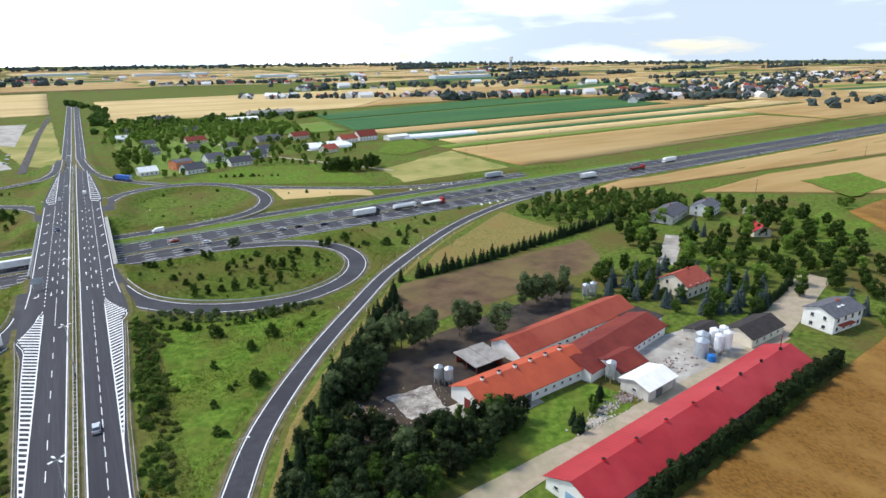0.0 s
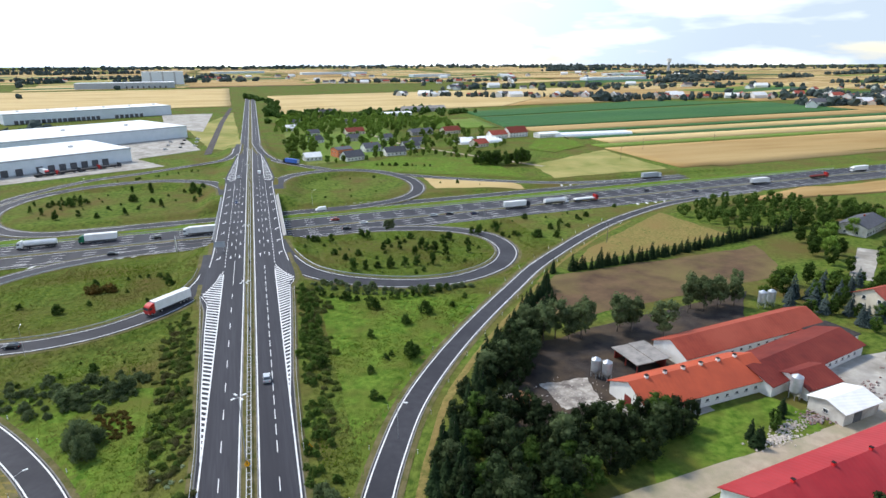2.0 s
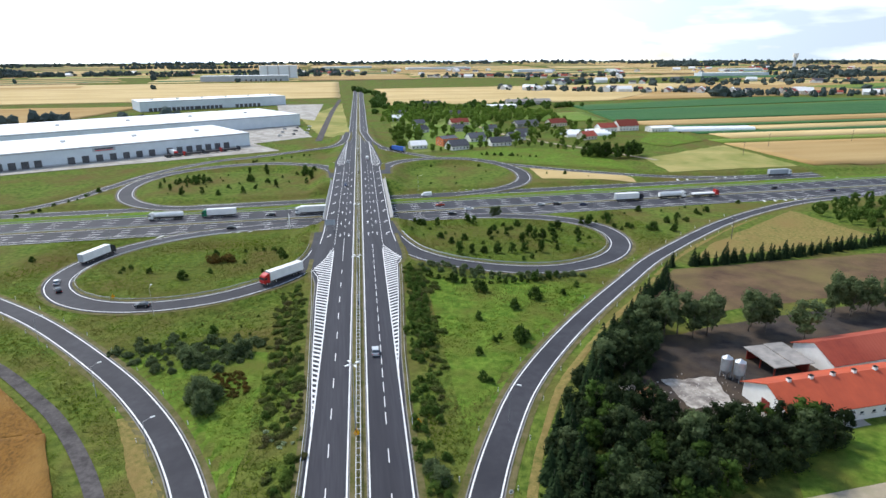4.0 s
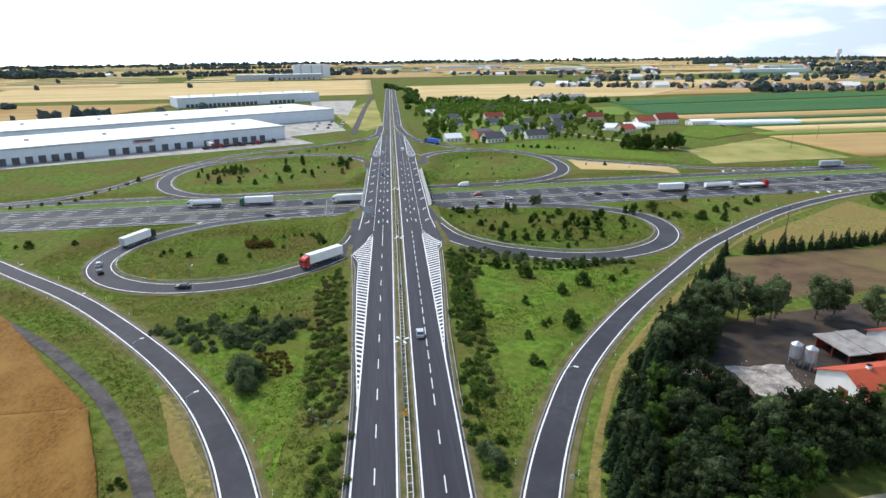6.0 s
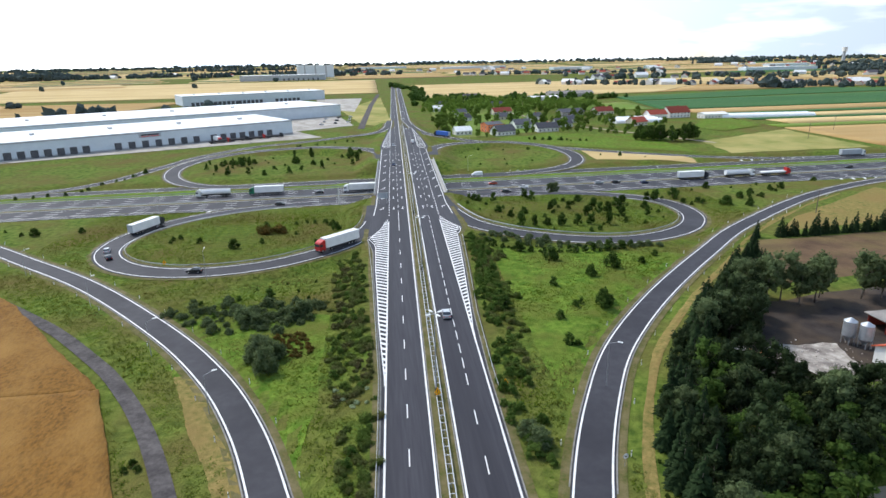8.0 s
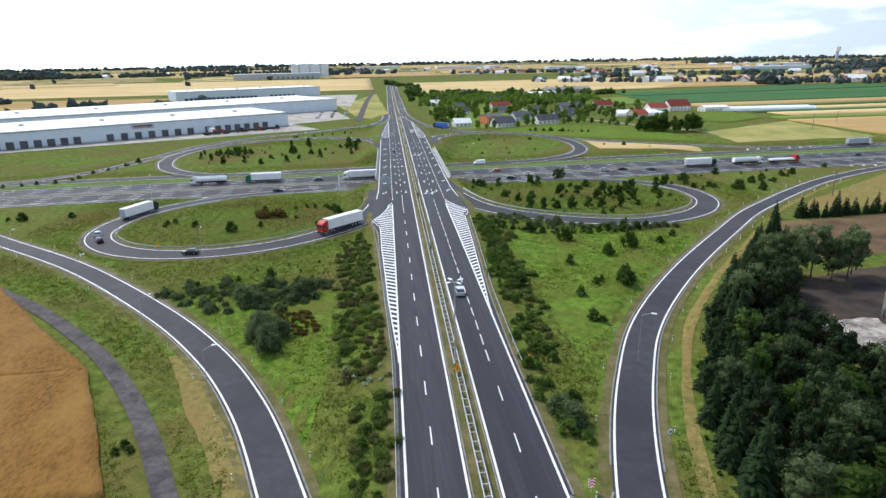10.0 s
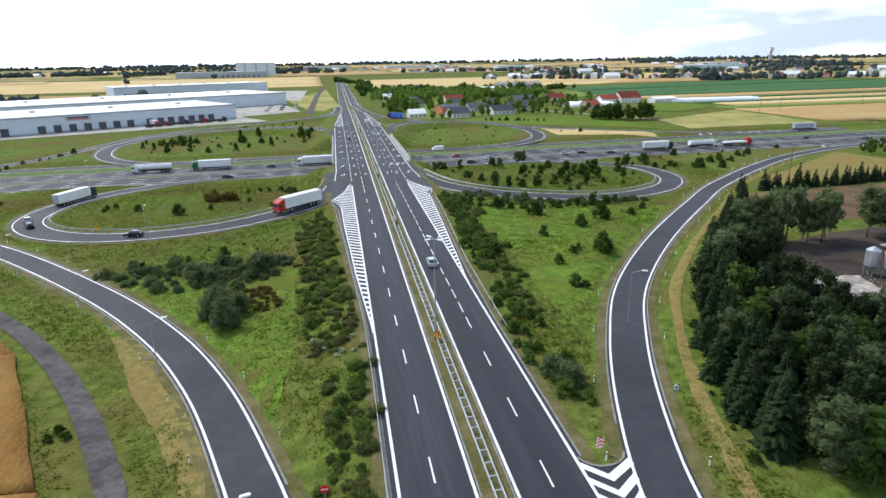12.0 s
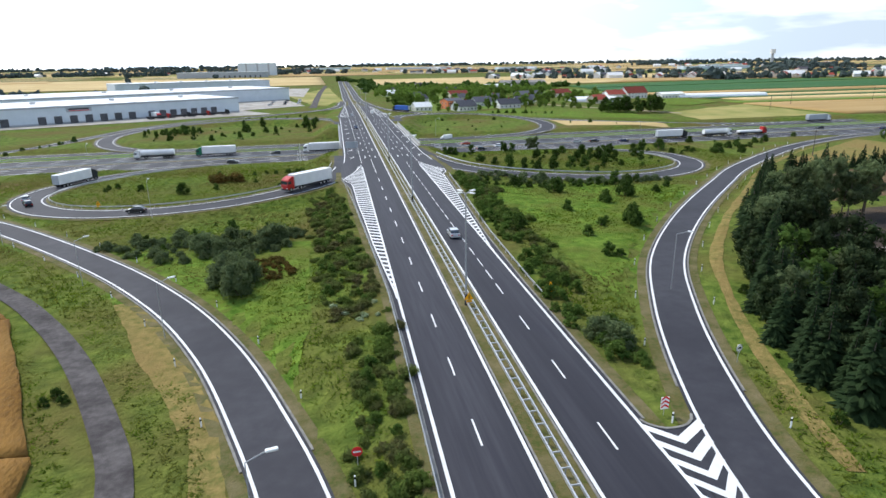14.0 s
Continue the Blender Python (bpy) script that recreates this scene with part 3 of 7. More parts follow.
M_NEAR = MAIN[(MAIN[:, 1] > 79.5) & (MAIN[:, 1] < 206)]
r_near = np.interp(M_NEAR[:, 1], MAIN[:, 1], right_e)
strip("kerb", M_NEAR, r_near, r_near + 0.22, 0.05, KERB, main_road, 0.15)["label"] = "pale concrete edge kerb"
mid = (MAIN[:, 1] > 232) & (MAIN[:, 1] < 400)
strip("edge_line", MAIN[mid], -left_e[mid] + 0.5, -left_e[mid] + 0.8, 0.012, PAINT, main_road)
strip("edge_line", MAIN[mid], right_e[mid] - 0.8, right_e[mid] - 0.5, 0.012, PAINT, main_road)


def on_main(off, y, dz=0.014):
    return (axis_x(y) + off, y, float(main_z(y)) + dz)


dash_me = mesh_of("lane_dash", [(-0.09, -2, 0), (0.09, -2, 0), (0.09, 2, 0), (-0.09, 2, 0)], [(0, 1, 2, 3)], PAINT)
turn_z = -math.degrees(math.atan(0.0265))
def lane_dash(off, y):
    put("lane_dash", dash_me, main_road, Matrix.Translation(on_main(off, y)) @ pose(0, 0, 0, 0, 0, turn_z))


for k in range(-6, 80):
    y = 81.0 + 12.0 * k
    if not 206 < y < 440:
        lane_dash(LEFT_LANE, y)
for k in range(-6, 3):
    lane_dash(RIGHT_LANE, 78.1 + 11.9 * k)
for k in range(0, 20):
    lane_dash(RIGHT_LANE, 113.7 + 6.0 * k)
for k in range(0, 60):
    put("lane_dash", dash_me, main_road, Matrix.Translation(on_main(5.6, 430 + 12.0 * k)) @ pose(0, 0, 0, 0, 0, turn_z))
wide_me = mesh_of("weaving_dash", [(-0.14, -1, 0), (0.14, -1, 0), (0.14, 1, 0), (-0.14, 1, 0)], [(0, 1, 2, 3)], PAINT)
for k in range(0, 42):
    for s in (-1, 1):
        put("weaving_dash", wide_me, main_road, Matrix.Translation(on_main(s * 9.0, 233 + 4.0 * k)) @ pose(0, 0, 0, 0, 0, turn_z))
strip("lane_line", MAIN[(MAIN[:, 1] > 209) & (MAIN[:, 1] < 242)], LEFT_LANE - 0.08, LEFT_LANE + 0.08, 0.013, PAINT, main_road)
for k in range(0, 18):
    for s in (-1, 1):
        put("lane_dash", dash_me, main_road, Matrix.Translation(on_main(s * 5.6, 246 + 10.6 * k)) @ pose(0, 0, 0, 0, 0, turn_z))
arrow_pts = [(-0.12, -2.2, 0), (0.12, -2.2, 0), (0.12, 0.6, 0), (0.45, 0.6, 0), (0, 2.2, 0), (-0.45, 0.6, 0), (-0.12, 0.6, 0)]
arrow_me = mesh_of("lane_arrow", arrow_pts, [(0, 1, 2, 6), (6, 2, 3, 4), (6, 4, 5)], PAINT)
bent_me = mesh_of("turn_arrow", [(-0.15, -2.2, 0), (0.15, -2.2, 0), (0.15, 0.3, 0), (1.1, 1.0, 0), (1.0, 1.4, 0), (-0.15, 0.8, 0), (0.8, 0.2, 0), (1.5, 1.6, 0), (0.5, 1.9, 0)], [(0, 1, 2, 5), (5, 2, 3, 4), (6, 7, 8)], PAINT)
for y in (244, 262, 281, 300, 319, 338, 357, 378):
    for off in (3.9, 7.3):
        put("lane_arrow", arrow_me, main_road, Matrix.Translation(on_main(off, y)) @ pose(0, 0, 0, 0, 0, turn_z))
        put("lane_arrow", arrow_me, main_road, Matrix.Translation(on_main(-off, y)) @ pose(0, 0, 0, 0, 0, 180 + turn_z))
    put("turn_arrow", bent_me, main_road, Matrix.Translation(on_main(11.2, y)) @ pose(0, 0, 0, 0, 0, turn_z))
    put("turn_arrow", bent_me, main_road, Matrix.Translation(on_main(-11.2, y)) @ pose(0, 0, 0, 0, 0, 180 + turn_z))

# hatched gores beside the carriageways: diagonal bars between the edge line and the outer line
def hatch(side, ys, outs, y0, y1, gap=2.0, bar=0.85, slant=2.6):
    line = MAIN[(MAIN[:, 1] >= min(y0, y1) - 3) & (MAIN[:, 1] <= max(y0, y1) + 3)]
    o = np.interp(line[:, 1], ys, outs)
    strip("gore_line", line, side * o - 0.12, side * o + 0.12, 0.013, PAINT, main_road)
    for y in np.arange(min(y0, y1), max(y0, y1), gap):
        w = float(np.interp(y + slant * 0.6, ys, outs)) - 0.1
        inner = -LEFT_LINE + 0.1 if side < 0 else RIGHT_LINE + 0.1
        if w < inner + 0.2:
            continue
        k = slant * (w - inner) / 4.0 * (1 if y0 < y1 else -1)
        quad_piece("hatch_bar", [on_main(side * inner, y, 0.016), on_main(side * inner, y + bar, 0.016), on_main(side * w, y + bar + k, 0.016), on_main(side * w, y + k, 0.016)], PAINT, main_road)


hatch(-1, [115, 127, 140, 155, 175, 196, 203, 210, 217, 226], [9.3, 10.1, 10.9, 11.5, 12.4, 12.9, 15.2, 13.0, 11.2, 9.3], 116, 224, gap=2.15, bar=0.95)
hatch(1, [134, 142, 157, 175, 192, 206, 211, 218, 229], [8.9, 9.5, 10.4, 11.5, 12.4, 13.1, 15.2, 12.6, 9.1], 134, 227, gap=2.15, bar=0.95)
hatch(-1, [400, 416, 470, 520], [11, 14.0, 11.6, 9.3], 512, 408, gap=6.5, bar=1.3)
hatch(1, [396, 412, 470, 520], [11, 14.0, 11.6, 9.3], 512, 404, gap=6.5, bar=1.3)
for s, yy, x1 in ((-1, 418, 17.5), (1, 410, 17.5)):
    for k in range(4):
        a = 11.0 + k * (x1 - 11.0) / 4
        dy = 0.8 * k - 3.4
        z0 = -0.22
        quad_piece("hatch_bar", [on_main(s * a, yy, z0 + 0.13), on_main(s * (a + 0.9), yy, z0 + 0.13), on_main(s * (a + 0.3), yy + dy, z0 + 0.13), on_main(s * (a - 0.6), yy + dy, z0 + 0.13)], PAINT, main_road)

# chevron marked nose where the south-east ramp leaves: rounded kerb, asphalt and seven V-shaped bars
def ramp_left(y):
    n_ = sides(SE_RAMP)
    e = SE_RAMP[:, :2] - n_ * 2.55
    return float(np.interp(y, e[:, 1], e[:, 0]))


NOSE = [(8.9, 79.7), (9.3, 78.9), (9.9, 78.3), (10.6, 77.9), (11.3, 77.8), (12.1, 77.85), (12.9, 78.1), (13.6, 78.7), (14.05, 79.5)]
nose = [(axis_x(y) + o, y) for o, y in NOSE]
south = [(axis_x(40) + 9.0, 40.0), (ramp_left(40) + 0.1, 40.0)]
quad_piece("gore_infill", [(x, y, -0.012) for x, y in [south[0], *nose, (ramp_left(60) + 0.1, 60.0), south[1]]][::-1], ASPHALT2, main_road)
strip("kerb", np.array([(x, y, 0.0) for x, y in nose]), -0.22, 0.02, 0.05, KERB, main_road, 0.15)
for k in range(7):
    yl = 79.1 - 2.3 * k
    ax = axis_x(yl) + 10.95 - 0.08 * k
    lx = axis_x(yl) + RIGHT_LINE + 0.05
    xr = ramp_left(yl - 0.6)
    if xr < ax + 0.5:
        break
    quad_piece("chevron_bar", [(lx, yl, 0.018), (lx, yl - 1.05, 0.018), (ax, yl - 3.5, 0.018), (ax, yl - 2.4, 0.018)], PAINT, main_road)
    quad_piece("chevron_bar", [(ax, yl - 2.4, 0.018), (ax, yl - 3.5, 0.018), (xr, yl - 1.5, 0.018), (xr, yl - 0.4, 0.018)], PAINT, main_road)


def ramp(line, label, half=2.95, mark=2.68, verge=1.5, dz=-0.022, mat=ASPHALT2, a=0, b=None):
    r = tagged(put("road", None), label, "road", kind="structure")
    strip("carriageway", line, -half, half, dz, mat, r, 0.3)
    strip("verge", line, -half - verge, half + verge, dz - 0.05, VERGE, r)
    lines_for(r, line, mark, 0.3, a, b, dz=dz + 0.014)
    for o in (-half - 0.24, half + 0.02):
        strip("kerb", line[48:], o, o + 0.22, 0.03, KERB, r, 0.12)
    return r


ramp(SE_RAMP, "curving single-lane slip road in grey asphalt with white edge lines")
ramp(SW_RAMP, "curving single-lane slip road in grey asphalt with white edge lines")
ramp(NE_RAMP, "narrow slip road curving past the meadow", 3.5, 2.9)
ramp(NW_RAMP, "narrow slip road curving past the warehouse yard", 3.5, 2.9)
for lp in (SE_LOOP, SW_LOOP, NW_LOOP, NE_LOOP):
    ramp(lp, "tight loop ramp in grey asphalt with white edge lines", 4.4, 3.7, 1.4, -0.03, ASPHALT2, 8, -8)
track = tagged(put("track", None), "worn grey farm track along the wheat field", "track", kind="structure")
strip("surface", FARM_TRACK, -0.75, 2.1, 0.02, OLDROAD, track)

motorway = tagged(put("motorway", None), "six-lane asphalt motorway in a shallow cutting", "motorway", kind="structure")
strip("carriageway", MWAY, 11.0, 28.0, 0.0, ASPHALT, motorway, 0.3)
strip("carriageway", MWAY, -8.4, 8.6, 0.0, ASPHALT, motorway, 0.3)
strip("median", MWAY, 8.5, 11.1, 0.01, VERGE, motorway)
COLL = MWAY[(MWAY[:, 0] > -220) & (MWAY[:, 0] < 290)]
strip("collector", COLL, -28.5, -19.5, 0.0, ASPHALT2, motorway, 0.3)
strip("grass_strip", MWAY, -19.6, -8.3, -0.03, LUSH, motorway)
for o in (-8.0, 8.1, 11.5, 24.6, 27.6):
    strip("edge_line", MWAY, o - 0.15, o + 0.15, 0.015, PAINT, motorway)
for o in (-28.0, -20.0):
    strip("edge_line", COLL, o - 0.14, o + 0.14, 0.015, PAINT, motorway)
md_me = mesh_of("motorway_dash", [(-2.4, -0.19, 0), (2.4, -0.19, 0), (2.4, 0.19, 0), (-2.4, 0.19, 0)], [(0, 1, 2, 3)], PAINT)
for k in range(-17, 32):
    x = 12.0 * k
    for o in (-4.2, -0.2, 4.0, 15.5, 19.4, 23.0):
        put("motorway_dash", md_me, motorway, Matrix.Translation((x, mway_y(x, 309.0 - o), -5.98)) @ pose(0, 0, 0, 0, 0, 2.7))
dv, df = [], []
for k in list(range(-90, -17)) + list(range(32, 130)):
    x = 12.0 * k
    for o in (-4.2, -0.2, 4.0, 15.5, 19.4, 23.0):
        i = len(dv)
        y = mway_y(x, 309.0 - o)
        dv += [(x - 2, y - 0.14, -5.98), (x + 2, y - 0.14 + 0.18, -5.98), (x + 2, y + 0.14 + 0.18, -5.98), (x - 2, y + 0.14, -5.98)]
        df.append((i, i + 1, i + 2, i + 3))
tagged(put("far_dashes", mesh_of("far_dashes", dv, df, PAINT), motorway), kind="stuff")

# gore paint where the loops and slip roads meet the motorway
for x0, x1, v0, s in ((-92, -50, 279.5, 1), (205, 262, 279.6, 1), (78, 40, 343.0, -1), (190, 250, 341.0, -1)):
    for k in range(9):
        xa = x0 + (x1 - x0) * k / 9
        y = mway_y(xa, v0)
        w = 2.2 * (1 - k / 11)
        quad_piece("gore_bar", [(xa, y - w, -5.93), (xa + 1.3, y - w, -5.93), (xa + 3.0, y + w, -5.93), (xa + 1.7, y + w, -5.93)], PAINT, motorway)

# ---- bridge ----
bridge = tagged(put("bridge", None), "concrete road bridge carrying the dual carriageway over the motorway", "bridge", kind="structure")
bl = MAIN[(MAIN[:, 1] > 266) & (MAIN[:, 1] < 358)]
strip("deck", bl, -15.6, 15.4, -0.06, BRIDGE, bridge, 1.5)
for s, e in ((-1, 15.4), (1, 15.2)):
    strip("parapet", bl, s * e - 0.25, s * e + 0.25, 0.35, BRIDGE, bridge, 1.4)
    bm = bmesh.new()
    for k in range(0, len(bl) - 1):
        for h in (0.75, 1.15):
            tube(bm, (bl[k][0] + s * e, bl[k][1], h), (bl[k + 1][0] + s * e, bl[k + 1][1], h), 0.05, n=5)
        tube(bm, (bl[k][0] + s * e, bl[k][1], 0.3), (bl[k][0] + s * e, bl[k][1], 1.18), 0.05, n=5)
    part("railing", bm, ZINC, bridge, "galvanised steel railing")
for v in (299.6 + 0.3, 323.0, 279.0, 341.0):
    bm = bmesh.new()
    for dx in ((-11, -4, 4, 11) if v in (299.9, 323.0) else ()):
        tube(bm, (axis_x(v) + dx, mway_y(axis_x(v), v), -6.3), (axis_x(v) + dx, mway_y(axis_x(v), v), -1.5), 0.55, n=12)
    if v in (279.0, 341.0):
        box(bm, axis_x(v) - 15, axis_x(v) + 15, mway_y(0, v) - 0.6, mway_y(0, v) + 0.6, -6.3, -1.5)
    part("pier" if v in (299.9, 323.0) else "abutment", bm, BRIDGE, bridge)

# ---- plants ----
rng = np.random.default_rng(11)


def leaf_cards(centres, radii, per, size, rg, flat=0.0):
    """Small bent leaf sprays scattered over clump balls: verts and faces."""
    verts, faces = [], []
    for c, r in zip(centres, radii):
        d = rg.normal(size=(per, 3))
        d /= np.linalg.norm(d, axis=1)[:, None]
        p = c + d * (r * rg.uniform(0.72, 1.08, (per, 1)))
        for q, nn in zip(p, d):
            nn = nn + rg.normal(size=3) * 0.55 + np.array((0, 0, flat))
            nn /= np.linalg.norm(nn)
            t = np.cross(nn, rg.normal(size=3))
            t /= np.linalg.norm(t)
            b = np.cross(nn, t)
            s = size * rg.uniform(0.6, 1.35)
            i = len(verts)
            verts += [q - t * s, q - b * s * 0.55 + nn * s * 0.2, q + t * s, q + b * s * 0.6 + nn * s * 0.15]
            faces += [(i, i + 1, i + 2), (i, i + 2, i + 3)]
    return verts, faces


def blob(c, r, rg, n=1):
    """A rough lump that fills the inside of a clump."""
    bm = bmesh.new()
    bmesh.ops.create_icosphere(bm, subdivisions=n, radius=1)
    v = [np.array(c) + np.array(q.co) * r * rg.uniform(0.75, 1.0) for q in bm.verts]
    f = [[w.index for w in fc.verts] for fc in bm.faces]
    bm.free()
    return v, f


def crown_mesh(name, mat, rg, height, radius, base, clumps, per, size, shape="round", fill=0.72):
    cs, rs = [], []
    for k in range(clumps):
        u = rg.uniform(0, 1)
        z = base + (height - base) * (0.08 + 0.84 * u)
        if shape == "round":
            w = math.sqrt(max(0.05, 1 - (2 * u - 1) ** 2 * 0.85))
        elif shape == "tall":
            w = math.sqrt(max(0.05, 1 - (2 * u - 1) ** 2)) * 0.9 + 0.08
        else:
            w = 1.0 - 0.55 * u
        a, rr = rg.uniform(0, 2 * math.pi), radius * w * math.sqrt(rg.uniform(0.15, 1)) * 0.78
        cs.append(np.array((math.cos(a) * rr, math.sin(a) * rr, z)))
        rs.append(radius * rg.uniform(0.24, 0.42))
    v, f = leaf_cards(cs, rs, per, size, rg)
    for c, r in zip(cs, rs):
        bv, bf = blob(c, r * fill, rg)
        o = len(v)
        v += bv
        f += [tuple(o + i for i in q) for q in bf]
    return mesh_of(name, v, f, mat)


def trunk_mesh(name, rg, height, r, limbs=5, reach=0.3):
    bm = bmesh.new()
    lean = rg.normal(size=2) * 0.03 * height
    pts = [Vector((lean[0] * t * t, lean[1] * t * t, height * t - 0.3)) for t in (0, 0.35, 0.7, 1.0)]
    for k in range(3):
        tube(bm, pts[k], pts[k + 1], r * (1 - 0.3 * k), r * (1 - 0.3 * (k + 1)) + 0.01, n=7)
    for k in range(limbs):
        a = rg.uniform(0, 6.28)
        b0 = pts[1].lerp(pts[2], rg.uniform(0, 1))
        tube(bm, b0, b0 + Vector((math.cos(a) * height * reach, math.sin(a) * height * reach, height * 0.28)), r * 0.4, r * 0.1, n=5)
    return bm_mesh(name, bm, BARK, True)


def make_tree(kind, seed, mat, label, category="tree", group="", height=8.0, radius=2.6, base=1.6, clumps=26, per=26, size=0.34, shape="round", trunk_r=0.16, reach=0.3):
    rg = np.random.default_rng(seed)
    t = tagged(put(kind, None), label, category, group)
    put("trunk", trunk_mesh("trunk", rg, height * 0.8, trunk_r, reach=reach), t)
    put("crown", crown_mesh("crown", mat, rg, height, radius, base, clumps, per, size, shape), t)
    return t


def make_spruce(seed, mat, label, group, height=6.0, radius=1.5):
    """A conifer: drooping whorls of needle sprays round a straight stem."""
    rg = np.random.default_rng(seed)
    t = tagged(put("spruce", None), label, "conifer", group)
    bm = bmesh.new()
    tube(bm, (0, 0, -0.3), (0, 0, height * 0.95), 0.11, 0.02, 7)
    part("trunk", bm, BARK, t)
    v, f = [], []
    levels = int(height / 0.32)
    for k in range(levels):
        z = 0.3 + (height - 0.35) * k / levels
        rr = radius * (1 - k / levels) ** 0.85 + 0.08
        m = max(6, int(17 * rr / radius))
        for j in range(m):
            a = rg.uniform(0, 6.28)
            l = rr * rg.uniform(0.75, 1.15)
            w = 0.16 + 0.16 * rr
            c, s = math.cos(a), math.sin(a)
            zt, zd = z + rg.uniform(-0.1, 0.15), rg.uniform(0.12, 0.34) * l
            i = len(v)
            v += [(c * 0.05, s * 0.05, zt + 0.05), (c * l * 0.6 - s * w, s * l * 0.6 + c * w, zt - zd * 0.5), (c * l, s * l, zt - zd), (c * l * 0.6 + s * w, s * l * 0.6 - c * w, zt - zd * 0.5), (c * l * 0.55, s * l * 0.55, zt - zd * 0.2 + 0.12)]
            f += [(i, i + 1, i + 4), (i + 1, i + 2, i + 4), (i + 2, i + 3, i + 4), (i + 3, i, i + 4)]
    put("crown", mesh_of("crown", v, f, mat), t)
    return t


def make_bush(seed, mat, label, group, height=1.8, radius=1.3, clumps=10, per=26, size=0.16, name="bush"):
    rg = np.random.default_rng(seed)
    b = tagged(put(name, None), label, "bush", group)
    bm = bmesh.new()
    for k in range(4):
        a = rg.uniform(0, 6.28)
        tube(bm, (0, 0, -0.2), (math.cos(a) * radius * 0.4, math.sin(a) * radius * 0.4, height * 0.6), 0.05, 0.015, 5)
    part("stem", bm, BARK, b)
    put("foliage", crown_mesh("foliage", mat, rg, height, radius, 0.1, clumps, per + 12, size, "dome", 0.66), b)
    return b


PROTO_AT = Matrix.Translation((0, 0, 0))
GROVE = "trees of the thicket by the slip road"
THICKET = [make_tree("tree", 20 + k, LEAF_C, "dense dark green thicket tree beside the slip road", group=GROVE, height=7.6 + 0.5 * k, radius=2.7, base=0.5, clumps=34, per=46, size=0.22, shape="tall") for k in range(4)]
BIRCH = [make_tree("tree", 30 + k, LEAF_B, "tall birch with a loose grey-green crown beside the yard", group="birches behind the yard", height=10.0, radius=3.0, base=2.6, clumps=34, per=28, size=0.30, shape="round", trunk_r=0.17) for k in range(3)]
GARDEN = [make_tree("tree", 40 + k, LEAF_D, "round leafy garden tree among the village houses", group="garden trees", height=8.0, radius=3.2, base=1.2, clumps=24, per=22, size=0.42, shape="round") for k in range(4)]
PARK = [make_tree("tree", 50 + k, LEAF_A, "broad dark green tree in the farmstead grove", group="grove trees", height=9.0, radius=3.4, base=1.0, clumps=30, per=24, size=0.38, shape="round") for k in range(3)]
SPRUCE = [make_spruce(60 + k, NEEDLE, "dark green spruce in the windbreak row", "windbreak spruces", 5.6 + 0.5 * k, 1.55) for k in range(3)]
BLUES = [make_spruce(66 + k, NEEDLE_B, "tall blue-grey spruce in a house garden", "garden spruces", 9.0 + k, 3.1) for k in range(2)]
BUSH = [make_bush(70 + k, LEAF_A, "round dark green bush growing in the interchange meadow", "meadow bushes", 2.5, 1.85, 13, 30, 0.19) for k in range(4)]
SCRUB = [make_bush(80 + k, LEAF_B, "grey-green willow scrub on the embankment grass", "willow scrub", 1.5, 2.0, 15, 28, 0.16) for k in range(3)]
HEDGE = [make_bush(90 + k, LEAF_C, "dense dark hedge shrub along the long red hall", "hedge shrubs", 3.0, 1.25, 14, 26, 0.20) for k in range(3)]
WEED = [make_bush(95 + k, WEEDLEAF, "low tangled bramble bush on the road embankment", "embankment brambles", 0.95, 1.7, 15, 28, 0.13) for k in range(3)]
FIR = [make_spruce(100 + k, NEEDLE, "tall dark fir in the thicket by the slip road", GROVE, 8.6 + 0.7 * k, 2.3) for k in range(3)]
WILLOW = [make_bush(110 + k, LEAF_B, "round grey-green willow bush in the damp meadow", "willow bushes", 4.2, 2.9, 26, 44, 0.20) for k in range(2)]
SALLOW = [make_tree("tree", 115 + k, LEAF_B, "pale sallow tree standing out of the dark thicket", group=GROVE, height=8.4, radius=2.9, base=0.6, clumps=36, per=46, size=0.21, shape="tall") for k in range(2)]
RUST = [make_bush(120, RUSTLEAF, "low rust-brown weeds in the meadow", "brown weeds", 0.7, 1.3, 12, 26, 0.12)]
YOUNG = [make_tree("tree", 125 + k, LEAF_A, "young round-crowned tree in the loop meadow", group="loop trees", height=4.6, radius=2.1, base=0.25, clumps=24, per=36, size=0.22, shape="dome", trunk_r=0.09) for k in range(3)]
PROTOS = FIR + WILLOW + SALLOW + RUST + YOUNG + THICKET + BIRCH + GARDEN + PARK + SPRUCE + BLUES + BUSH + SCRUB + HEDGE + WEED
USED = set()


def plant(kinds, pts, lo=0.8, hi=1.25, rg=rng):
    pts = np.array(pts, float).reshape(-1, 2)
    if not len(pts):
        return
    zs = ground_z(pts[:, 0], pts[:, 1])
    for (x, y), z in zip(pts, zs):
        k = kinds[int(rg.integers(len(kinds)))]
        s = rg.uniform(lo, hi)
        m = Matrix.LocRotScale((x, y, z - 0.05), Euler((0, 0, rg.uniform(0, 6.28))), (s * rg.uniform(0.9, 1.1), s * rg.uniform(0.9, 1.1), s * rg.uniform(0.88, 1.12)))
        if k.name not in USED:
            USED.add(k.name)
            k.matrix_basis = m
        else:
            copy_thing(k, m)


